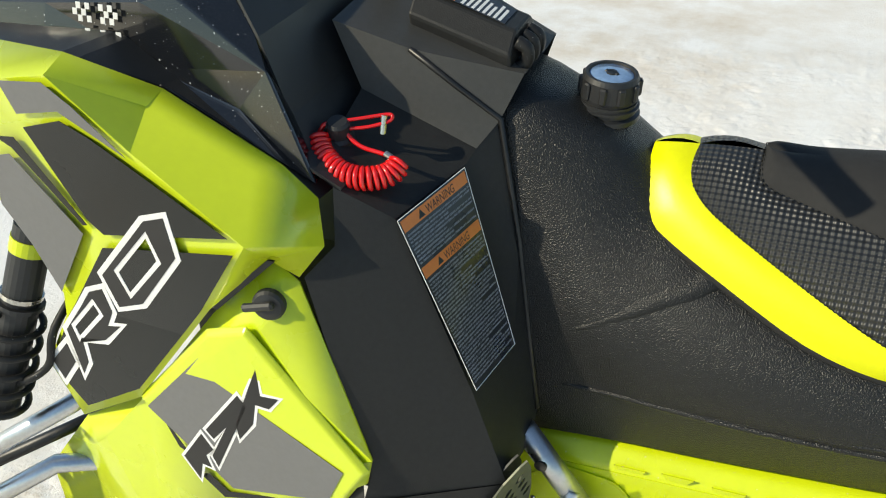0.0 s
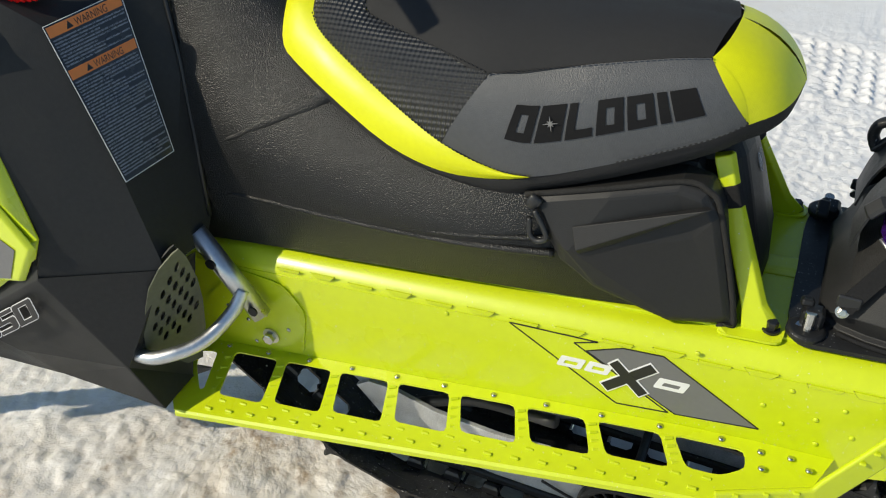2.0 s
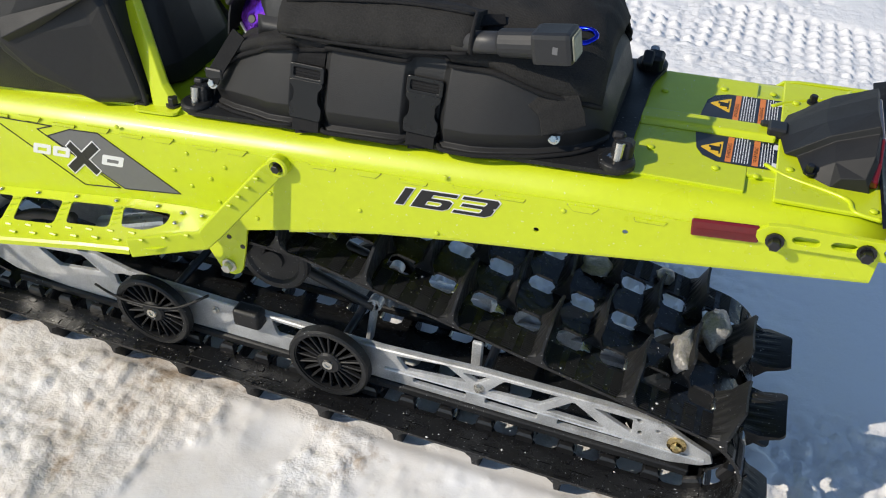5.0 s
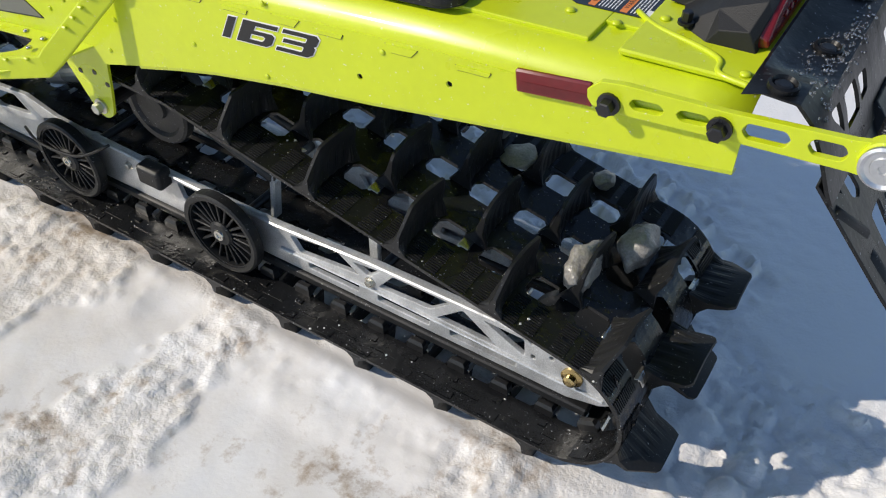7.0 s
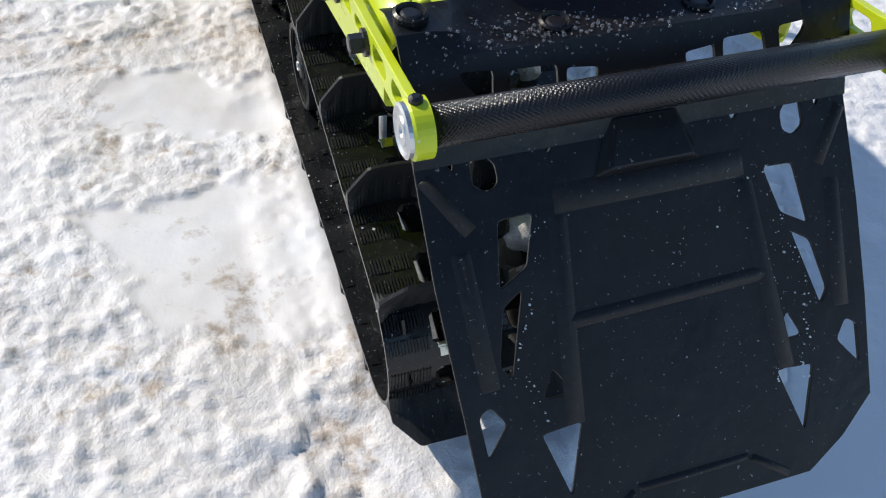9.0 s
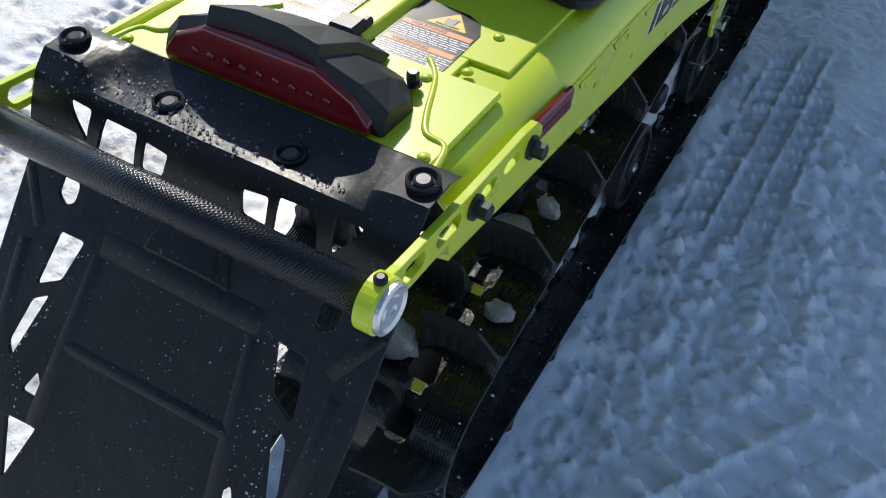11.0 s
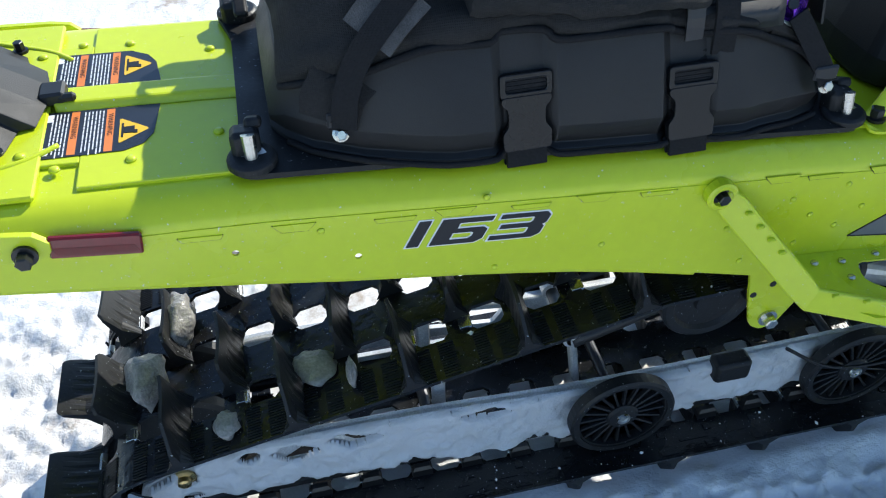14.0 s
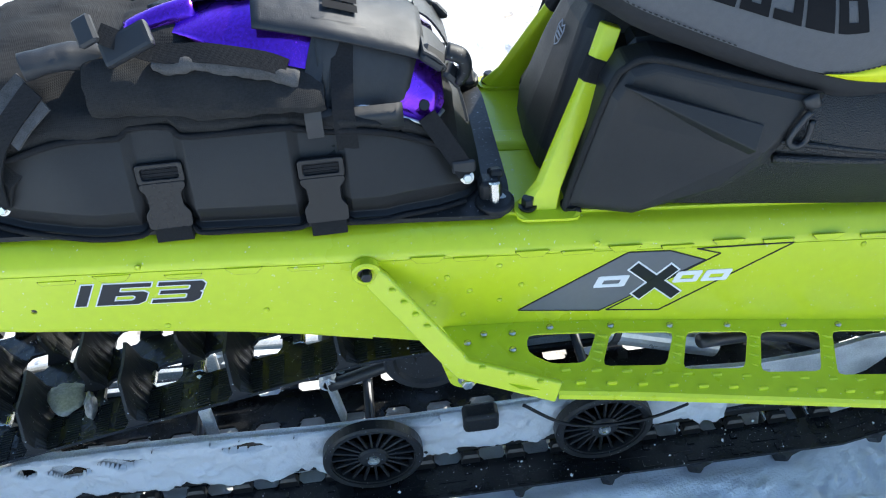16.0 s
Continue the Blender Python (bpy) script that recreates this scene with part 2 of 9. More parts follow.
def snow_mat(name, tint_and_dirt=0.35, glaze=0.0, white=(0.83, 0.83, 0.84)):
    """Coarse spring snow: grains, sparkle, a broad beige tint by place and small brown spots."""
    m = bpy.data.materials.new(name)
    m.use_nodes = True
    n, l = m.node_tree.nodes, m.node_tree.links
    p = n["Principled BSDF"]
    tc = n.new("ShaderNodeTexCoord")

    def noise(scale, detail, rough=0.55):
        t = n.new("ShaderNodeTexNoise")
        t.inputs["Scale"].default_value, t.inputs["Detail"].default_value, t.inputs["Roughness"].default_value = scale, detail, rough
        l.new(tc.outputs["Object"], t.inputs["Vector"])
        return t.outputs["Fac"]

    def span(value, lo, hi, a=0.0, b=1.0):
        r = n.new("ShaderNodeMapRange")
        for key, v in (("From Min", lo), ("From Max", hi), ("To Min", a), ("To Max", b)):
            r.inputs[key].default_value = v
        l.new(value, r.inputs["Value"])
        return r.outputs["Result"]

    def calc(op, a, b):
        t = n.new("ShaderNodeMath")
        t.operation = op
        for k, v in enumerate((a, b)):
            if isinstance(v, float):
                t.inputs[k].default_value = v
            else:
                l.new(v, t.inputs[k])
        return t.outputs[0]

    def blend(fac, a, b):
        t = n.new("ShaderNodeMix")
        t.data_type = 'RGBA'
        l.new(fac, t.inputs["Factor"])
        for k, v in ((6, a), (7, b)):
            if isinstance(v, tuple):
                t.inputs[k].default_value = (*v, 1)
            else:
                l.new(v, t.inputs[k])
        return t.outputs[2]

    # the beige is stronger on the trodden side and in the yard beyond
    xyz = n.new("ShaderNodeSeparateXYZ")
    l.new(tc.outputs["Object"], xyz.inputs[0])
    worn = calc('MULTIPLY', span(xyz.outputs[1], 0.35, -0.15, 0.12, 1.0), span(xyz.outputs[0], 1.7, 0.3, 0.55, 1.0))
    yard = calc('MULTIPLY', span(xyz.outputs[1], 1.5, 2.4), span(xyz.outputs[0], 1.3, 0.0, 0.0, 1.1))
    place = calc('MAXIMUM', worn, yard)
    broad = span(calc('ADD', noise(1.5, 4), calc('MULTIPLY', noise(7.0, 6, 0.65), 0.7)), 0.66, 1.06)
    col = blend(calc('MULTIPLY', calc('MULTIPLY', broad, place), tint_and_dirt * 1.35), white, (0.62, 0.545, 0.46))
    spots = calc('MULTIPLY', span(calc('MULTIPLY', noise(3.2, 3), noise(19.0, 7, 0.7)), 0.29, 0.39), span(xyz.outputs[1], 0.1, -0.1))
    col = blend(calc('MULTIPLY', spots, tint_and_dirt * 1.2), col, (0.30, 0.20, 0.11))
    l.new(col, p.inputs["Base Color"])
    p.inputs["Roughness"].default_value = 0.5
    p.inputs["Specular IOR Level"].default_value = 0.4
    p.inputs["Coat Weight"].default_value = glaze
    last = None
    pressed = n.new("ShaderNodeAttribute")
    pressed.attribute_name = "pressed"
    for sc, st, di in ((38, 0.32, 0.009), (75, 0.32, 0.006), (150, 0.30, 0.0035), (420, 0.30, 0.0016)):
        b = n.new("ShaderNodeBump")
        b.inputs["Distance"].default_value = di
        l.new(span(pressed.outputs["Fac"], 0.0, 1.0, st, st * 0.22), b.inputs["Strength"])
        l.new(noise(sc, 4, 0.6), b.inputs["Height"])
        if last:
            l.new(last.outputs[0], b.inputs["Normal"])
        last = b
    l.new(last.outputs[0], p.inputs["Normal"])
    return m


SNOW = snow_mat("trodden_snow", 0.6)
SNOW_CLEAN = snow_mat("packed_snow", 0.03, 0.2, (0.60, 0.61, 0.63))

# ---------------------------------------------------------------- building helpers


def thing(name, label, category, at=(0, 0, 0), group="", kind=""):
    ob = new(name)
    ob.empty_display_size = 0.05
    ob.location = at
    return tagged(ob, label, category, group, kind)


def under(ob, parent):
    """Hang ob under parent, leaving it where it is."""
    off = parent.location.copy() if parent.parent is None else Vector()
    ob.parent = parent
    ob.matrix_parent_inverse = Matrix.Translation(-off)
    return ob


def part(name, bm, material, parent=None, label="", smooth=False, bevel=0.0, solid=0.0):
    """One mesh object from a bmesh, under a thing or a part."""
    bmesh.ops.recalc_face_normals(bm, faces=bm.faces)
    me = bpy.data.meshes.new(name)
    bm.to_mesh(me)
    bm.free()
    me.materials.append(material)
    if smooth:
        me.polygons.foreach_set("use_smooth", [True] * len(me.polygons))
        if smooth is not True:
            me.set_sharp_from_angle(angle=radians(smooth))
    ob = new(name, me)
    if parent:
        under(ob, parent)
    if label:
        ob["label"] = label
    if solid:
        s = ob.modifiers.new("thickness", 'SOLIDIFY')
        s.thickness, s.offset = abs(solid), -1 if solid > 0 else 1
    if bevel:
        b = ob.modifiers.new("rounding", 'BEVEL')
        b.width, b.segments, b.limit_method, b.angle_limit = bevel, 2, 'ANGLE', radians(25)
    return ob


def crumple(bm, amount, scale=20.0, seed=0.0, cuts=0):
    """Folds and dents in cloth: moves the skin along its normals."""
    if cuts:
        bmesh.ops.subdivide_edges(bm, edges=bm.edges[:], cuts=cuts, use_grid_fill=True, smooth=0.3)
    bmesh.ops.recalc_face_normals(bm, faces=bm.faces)
    bm.normal_update()
    off = Vector((seed, seed * 0.7, -seed))
    move = []
    for v in bm.verts:
        p = v.co * scale + off
        k = fractal.noise(p) + 0.5 * fractal.noise(p * 2.3) - 0.7 * abs(fractal.noise(p * 0.8 + off)) + 0.25
        move.append(v.normal * (amount * k))
    for v, m in zip(bm.verts, move):
        v.co += m
    return bm


def box(bm, c, size, turn=None, bevel=0.0, seg=1):
    """A box with rounded edges; turn: a rotation matrix."""
    tmp = bmesh.new()
    bmesh.ops.create_cube(tmp, size=1)
    for v in tmp.verts:
        v.co = Vector((v.co.x * size[0], v.co.y * size[1], v.co.z * size[2]))
    if bevel:
        bmesh.ops.bevel(tmp, geom=tmp.edges[:], offset=bevel, segments=seg, affect='EDGES', profile=0.6)
    m = Matrix.Translation(c) @ (turn.to_4x4() if turn else Matrix())
    merge(bm, tmp, m)
    return bm


def merge(bm, tmp, m=Matrix()):
    table = [bm.verts.new(m @ v.co) for v in tmp.verts]
    tmp.verts.index_update()
    for f in tmp.faces:
        bm.faces.new([table[v.index] for v in f.verts])
    tmp.free()


def aim(d):
    """A rotation whose z axis points along d."""
    return Vector(d).normalized().to_track_quat('Z', 'Y').to_matrix()


def rod(bm, a, b, r, r2=None, n=14, caps=True):
    a, b = Vector(a), Vector(b)
    q = aim(b - a)
    r2 = r if r2 is None else r2
    rings = []
    for p, rad in ((a, r), (b, r2)):
        rings.append([bm.verts.new(p + q @ Vector((rad * math.cos(2 * math.pi * i / n), rad * math.sin(2 * math.pi * i / n), 0))) for i in range(n)])
    for i in range(n):
        bm.faces.new((rings[0][i], rings[0][(i + 1) % n], rings[1][(i + 1) % n], rings[1][i]))
    if caps:
        bm.faces.new(rings[0][::-1])
        bm.faces.new(rings[1])
    return bm


def lathe(bm, c, axis, profile, n=24):
    """Turned shape: profile of (along, radius)."""
    c, q = Vector(c), aim(axis)
    rings = [[bm.verts.new(c + q @ Vector((r * math.cos(2 * math.pi * i / n), r * math.sin(2 * math.pi * i / n), h))) for i in range(n)] for h, r in profile]
    for a, b in zip(rings, rings[1:]):
        for i in range(n):
            bm.faces.new((a[i], a[(i + 1) % n], b[(i + 1) % n], b[i]))
    if profile[0][1] > 1e-4:
        bm.faces.new(rings[0][::-1])
    if profile[-1][1] > 1e-4:
        bm.faces.new(rings[-1])
    return bm


def spline(pts, n):
    """A smooth line through pts (Catmull-Rom), n pieces between each two."""
    pts = [Vector(p) for p in pts]
    out = []
    for i in range(len(pts) - 1):
        p0, p1, p2, p3 = pts[max(i - 1, 0)], pts[i], pts[i + 1], pts[min(i + 2, len(pts) - 1)]
        for k in range(n):
            t = k / n
            out.append(0.5 * ((2 * p1) + (p2 - p0) * t + (2 * p0 - 5 * p1 + 4 * p2 - p3) * t * t + (3 * p1 - p0 - 3 * p2 + p3) * t ** 3))
    return out + [pts[-1]]


def tube(bm, pts, r, n=10, flat=1.0):
    """A bent tube along pts; flat squeezes its section."""
    pts = [Vector(p) for p in pts]
    rings, side = [], None
    for i, p in enumerate(pts):
        d = (pts[min(i + 1, len(pts) - 1)] - pts[max(i - 1, 0)]).normalized()
        if side is None:
            side = d.cross(Vector((0, 0, 1)) if abs(d.z) < 0.9 else Vector((1, 0, 0))).normalized()
        side = (side - d * side.dot(d)).normalized()
        up = d.cross(side)
        rings.append([bm.verts.new(p + side * (r * math.cos(2 * math.pi * k / n)) + up * (r * flat * math.sin(2 * math.pi * k / n))) for k in range(n)])
    for a, b in zip(rings, rings[1:]):
        for k in range(n):
            bm.faces.new((a[k], a[(k + 1) % n], b[(k + 1) % n], b[k]))
    bm.faces.new(rings[0][::-1])
    bm.faces.new(rings[-1])
    return bm


def ribbon(bm, pts, width, normal, thick=0.002):
    """A flat strap along pts; normal: the way its flat side looks."""
    pts = [Vector(p) for p in pts]
    rings = []
    for i, p in enumerate(pts):
        d = (pts[min(i + 1, len(pts) - 1)] - pts[max(i - 1, 0)]).normalized()
        nn = Vector(normal[i] if isinstance(normal, list) else normal)
        s = d.cross(nn).normalized() * width / 2
        nn = s.cross(d).normalized() * thick
        rings.append([bm.verts.new(p + s), bm.verts.new(p - s), bm.verts.new(p - s + nn), bm.verts.new(p + s + nn)])
    for a, b in zip(rings, rings[1:]):
        for k in range(4):
            bm.faces.new((a[k], a[(k + 1) % 4], b[(k + 1) % 4], b[k]))
    bm.faces.new(rings[0][::-1])
    bm.faces.new(rings[-1])
    return bm


def loft(bm, sections, closed=True, caps=True):
    rings = [[bm.verts.new(p) for p in s] for s in sections]
    n = len(rings[0])
    for a, b in zip(rings, rings[1:]):
        for k in range(n if closed else n - 1):
            bm.faces.new((a[k], a[(k + 1) % n], b[(k + 1) % n], b[k]))
    if closed and caps:
        bm.faces.new(rings[0][::-1])
        bm.faces.new(rings[-1])
    return bm


def resample(pts, n):
    pts = [Vector(p) for p in pts]
    d = [0.0]
    for a, b in zip(pts, pts[1:]):
        d.append(d[-1] + (b - a).length)
    out, j = [], 0
    for i in range(n):
        s = d[-1] * i / (n - 1)
        while j < len(pts) - 2 and d[j + 1] < s:
            j += 1
        out.append(pts[j].lerp(pts[j + 1], min(1, max(0, (s - d[j]) / max(1e-9, d[j + 1] - d[j])))))
    return out


def sheet(bm, a, b, n=24, m=5, bulge=0.0, out=(0, 0, 1), sm=3):
    """A skin between two lines, arched by bulge along out."""
    a, b, out = resample(spline(a, sm), n), resample(spline(b, sm), n), Vector(out)
    rows = []
    for k in range(m + 1):
        t = k / m
        rows.append([p.lerp(q, t) + out * (bulge * 4 * t * (1 - t)) for p, q in zip(a, b)])
    loft(bm, rows, closed=False)
    return bm


def rounded(poly, r, n=3):
    """The corners of a flat polygon rounded by r."""
    out, m = [], len(poly)
    for i in range(m):
        p, a, b = Vector(poly[i]), Vector(poly[i - 1]), Vector(poly[(i + 1) % m])
        u, v = a - p, b - p
        rr = min(r, u.length * 0.45, v.length * 0.45)
        s, e = p + u.normalized() * rr, p + v.normalized() * rr
        for k in range(n + 1):
            t = k / n
            out.append(s * (1 - t) ** 2 + p * (2 * t * (1 - t)) + e * t * t)
    return [(q.x, q.y) for q in out]


def holed(bm, outer, holes, place, thick, cuts=()):
    """A flat plate with holes through it. place(u, v, w) sets its points; w runs from 0 to thick; cuts: values of v at which it may fold."""
    tmp = bmesh.new()
    for loop in (outer, *holes):
        vs = [tmp.verts.new((u, v, 0)) for u, v in loop]
        for i in range(len(vs)):
            tmp.edges.new((vs[i - 1], vs[i]))
    bmesh.ops.triangle_fill(tmp, edges=tmp.edges[:], use_beauty=True, use_dissolve=False)
    for c in cuts:
        bmesh.ops.bisect_plane(tmp, geom=tmp.verts[:] + tmp.edges[:] + tmp.faces[:], plane_co=(0, c, 0), plane_no=(0, 1, 0))
    tmp.verts.index_update()
    lo = [bm.verts.new(place(v.co.x, v.co.y, 0)) for v in tmp.verts]
    hi = [bm.verts.new(place(v.co.x, v.co.y, thick)) for v in tmp.verts]
    for f in tmp.faces:
        ids = [v.index for v in f.verts]
        bm.faces.new([lo[i] for i in ids][::-1])
        bm.faces.new([hi[i] for i in ids])
    for e in tmp.edges:
        if len(e.link_faces) == 1:
            i, j = (v.index for v in e.verts)
            bm.faces.new((lo[i], lo[j], hi[j], hi[i]))
    tmp.free()
    return bm


def plate(bm, outer, place, thick, cuts=()):
    return holed(bm, outer, [], place, thick, cuts)


def letters(text, height, material, parent, place, name="lettering", shear=0.0, stretch=1.0, fat=0.0, thick=0.0006, label="", width=None, rim=0.0):
    """Text as a thin mesh; place(u, v, w) sets its points, u along the line from its start."""
    cu = bpy.data.curves.new("text", 'FONT')
    cu.body, cu.size, cu.shear, cu.offset, cu.resolution_u = text, height, shear, fat, 3
    ob = bpy.data.objects.new("text", cu)
    scene.collection.objects.link(ob)
    me0 = bpy.data.meshes.new_from_object(ob.evaluated_get(bpy.context.evaluated_depsgraph_get()))
    bpy.data.objects.remove(ob)
    co = [v.co.copy() for v in me0.vertices]
    x0, x1 = min(c.x for c in co), max(c.x for c in co)
    y0, y1 = min(c.y for c in co), max(c.y for c in co)
    kx = (width / (x1 - x0)) if width else stretch
    ky = height / (y1 - y0)
    bm = bmesh.new()
    shifts = [(0, 0)] if not rim else [(rim * math.cos(k * math.pi / 6), rim * math.sin(k * math.pi / 6)) for k in range(12)]
    for k, (dx, dy) in enumerate(shifts):
        vs = [bm.verts.new(place((c.x - x0) * kx + dx, (c.y - y0) * ky + dy, thick + k * 0.00001)) for c in co]
        for f in me0.polygons:
            try:
                bm.faces.new([vs[i] for i in f.vertices])
            except ValueError:
                pass
    bpy.data.meshes.remove(me0)
    return part(name, bm, material, parent, label)


DIGITS = {
    "1": ([(0, 0), (1, 0), (1, 1), (0, 1)],),
    "6": ([(0, 0), (0.88, 0), (1, 0.14), (1, 0.5), (0.9, 0.6), (0.38, 0.6), (0.38, 0.83), (1, 0.83), (1, 1), (0, 1)],
          [(0.34, 0.17), (0.70, 0.17), (0.76, 0.25), (0.76, 0.38), (0.70, 0.44), (0.34, 0.44)]),
    "3": ([(0, 0), (0.88, 0), (1, 0.14), (1, 0.42), (0.93, 0.5), (1, 0.58), (1, 0.86), (0.9, 1), (0, 1), (0, 0.84), (0.66, 0.84), (0.7, 0.8), (0.7, 0.64), (0.66, 0.59),
           (0.1, 0.59), (0.1, 0.43), (0.66, 0.43), (0.7, 0.38), (0.7, 0.2), (0.66, 0.16), (0, 0.16)],),
    "8": ([(0.06, 0), (0.94, 0), (1, 0.1), (1, 0.42), (0.92, 0.5), (1, 0.58), (1, 0.9), (0.94, 1), (0.06, 1), (0, 0.9), (0, 0.58), (0.08, 0.5), (0, 0.42), (0, 0.1)],
          [(0.3, 0.17), (0.72, 0.17), (0.72, 0.40), (0.3, 0.40)], [(0.3, 0.60), (0.72, 0.60), (0.72, 0.83), (0.3, 0.83)]),
    "5": ([(0, 0), (0.9, 0), (1, 0.12), (1, 0.5), (0.92, 0.6), (0.3, 0.6), (0.3, 0.83), (1, 0.83), (1, 1), (0, 1), (0, 0.42), (0.66, 0.42), (0.7, 0.38), (0.7, 0.21), (0.66, 0.17), (0, 0.17)],),
    "0": ([(0.02, 0), (0.92, 0), (1, 0.1), (1, 0.92), (0.94, 1), (0.06, 1), (0, 0.92), (0, 0.04)], [(0.26, 0.18), (0.74, 0.18), (0.74, 0.82), (0.26, 0.82)])}


def square_digit(ch, size, place, rim, thick):
    """One squared display digit, size (width, height) with its lower corner at 0, 0, widened all round by rim."""
    loops = [[(u * size[0], v * size[1]) for u, v in loop] for loop in DIGITS[ch]]
    if rim:
        loops = [grown(loops[0], rim)] + [grown(h, -rim) for h in loops[1:]]
    return holed(bmesh.new(), loops[0], loops[1:], place, thick)


def grown(loop, d):
    """A flat outline moved outwards by d, corner by corner."""
    pts = [Vector(p) for p in loop]
    n = len(pts)
    turn = sum(pts[i - 1].x * pts[i].y - pts[i].x * pts[i - 1].y for i in range(n))
    d = d if turn > 0 else -d
    out = []
    for i in range(n):
        u, v = (pts[i] - pts[i - 1]).normalized(), (pts[(i + 1) % n] - pts[i]).normalized()
        a, b = Vector((u.y, -u.x)), Vector((v.y, -v.x))
        m = (a + b).normalized()
        out.append(tuple(pts[i] + m * (d / max(0.55, m.dot(a)))))
    return out


def frame_on(o, u, v):
    """place(u, v, w) on the plane through o with the axes u and v."""
    o, u = Vector(o), Vector(u).normalized()
    n = u.cross(Vector(v)).normalized()
    v = n.cross(u)
    return lambda a, b, c: o + u * a + v * b + n * c


def on_side(s, y0=0.207):
    """place(x, z, w) on a side wall: s is -1 for the left one; w outwards."""
    return lambda x, z, w: Vector((x, s * (y0 + w), z))


def bolt(name, p, axis, r, h, parent, material=DARK_STEEL, label=""):
    bm = bmesh.new()
    ax = Vector(axis).normalized()
    lathe(bm, p, ax, [(0, r * 1.45), (h * 0.22, r * 1.45), (h * 0.25, r)], 14)
    lathe(bm, Vector(p) + ax * h * 0.25, ax, [(0, r), (h * 0.68, r), (h * 0.75, r * 0.8)], 6)
    return part(name, bm, material, parent, label)


def stamp(name, bm, material, parent, places, label="", smooth=False):
    """Alike pieces on one mesh, each an object of its own at its own pose."""
    first = part(name, bm, material, parent, label, smooth)
    out = [first]
    off = first.matrix_parent_inverse.copy()
    for k, m in enumerate(places):
        ob = first if k == 0 else first.copy()
        if k:
            scene.collection.objects.link(ob)
            out.append(ob)
        ob.matrix_basis = m
        ob.matrix_parent_inverse = off
    return out


def turned(p, axis):
    """A pose at p whose z axis points along axis."""
    return Matrix.Translation(p) @ aim(axis).to_4x4()


def rivet(r):
    return lathe(bmesh.new(), (0, 0, 0), (0, 0, 1), [(0, r), (r * 0.35, r * 0.92), (r * 0.6, r * 0.45)], 10)

# ---------------------------------------------------------------- the machine: shared lines
UP = Vector((0, 0, 1))


def zt(x):
    """Height of the tunnel's top."""
    return float(np.interp(x, [0.0, 1.0, 1.75, 2.1], [0.592, 0.690, 0.762, 0.780]))


def zb(x):
    """Height of the tunnel side's lower edge."""
    return float(np.interp(x, [0.0, 0.13, 0.92, 1.06, 1.14, 1.23, 1.31, 1.39, 1.50, 1.66, 1.77, 2.095],
                           [0.352, 0.376, 0.511, 0.520, 0.506, 0.533, 0.556, 0.576, 0.598, 0.624, 0.645, 0.702]))


def rbz(x, y=0.21):
    """Height of the running board."""
    return float(np.interp(x, [0.0, 0.13, 0.92, 1.1], [0.352, 0.376, 0.512, 0.535])) - (abs(y) - 0.21) * 0.12


sled = thing("snowmobile", "lime green and black mountain snowmobile standing on trodden snow", "snowmobile", (1.0, 0, 0))

# ---- tunnel
bm = bmesh.new()
secs = []
for x in np.linspace(0.0, 2.095, 36):
    z = zt(x) - 0.005
    half = [(0, z), (0.166, z), (0.178, z - 0.002), (0.189, z - 0.008), (0.2005, z - 0.021), (0.2035, z - 0.026), (0.2044, z - 0.032), (0.2046, z - 0.042)]
    secs.append([Vector((x, -y, zz)) for y, zz in half[::-1]] + [Vector((x, y, zz)) for y, zz in half[1:]])
loft(bm, secs, closed=False)
tunnel = part("tunnel", bm, LIME, sled, "lime painted sheet metal tunnel with a rounded shoulder", smooth=True, solid=0.003)

bm = bmesh.new()
for a, b, y0, y1 in ((0.05, 1.912, -0.163, -0.024), (0.05, 1.912, 0.024, 0.163), (1.912, 1.96, -0.12, -0.024), (1.912, 1.96, 0.024, 0.12)):
    loft(bm, [[Vector((x, y0, zt(x) - 0.006)), Vector((x, y1, zt(x) - 0.006)), Vector((x, y1, zt(x))), Vector((x, y0, zt(x)))] for x in np.linspace(a, b, 14)])
part("top_plate", bm, LIME, tunnel, bevel=0.0015)
bm = bmesh.new()
loft(bm, [[Vector((x, -0.022, zt(x) - 0.004)), Vector((x, -0.016, zt(x) + 0.008)), Vector((x, 0.016, zt(x) + 0.008)), Vector((x, 0.022, zt(x) - 0.004))] for x in np.linspace(0.95, 1.945, 14)])
part("centre_rib", bm, LIME, tunnel, bevel=0.003)
bm = bmesh.new()
box(bm, (2.020, 0, zt(2.02) - 0.0005), (0.14, 0.35, 0.007), Euler((0, -radians(2.7), 0)).to_matrix(), 0.002)
part("rear_plate", bm, LIME, tunnel)
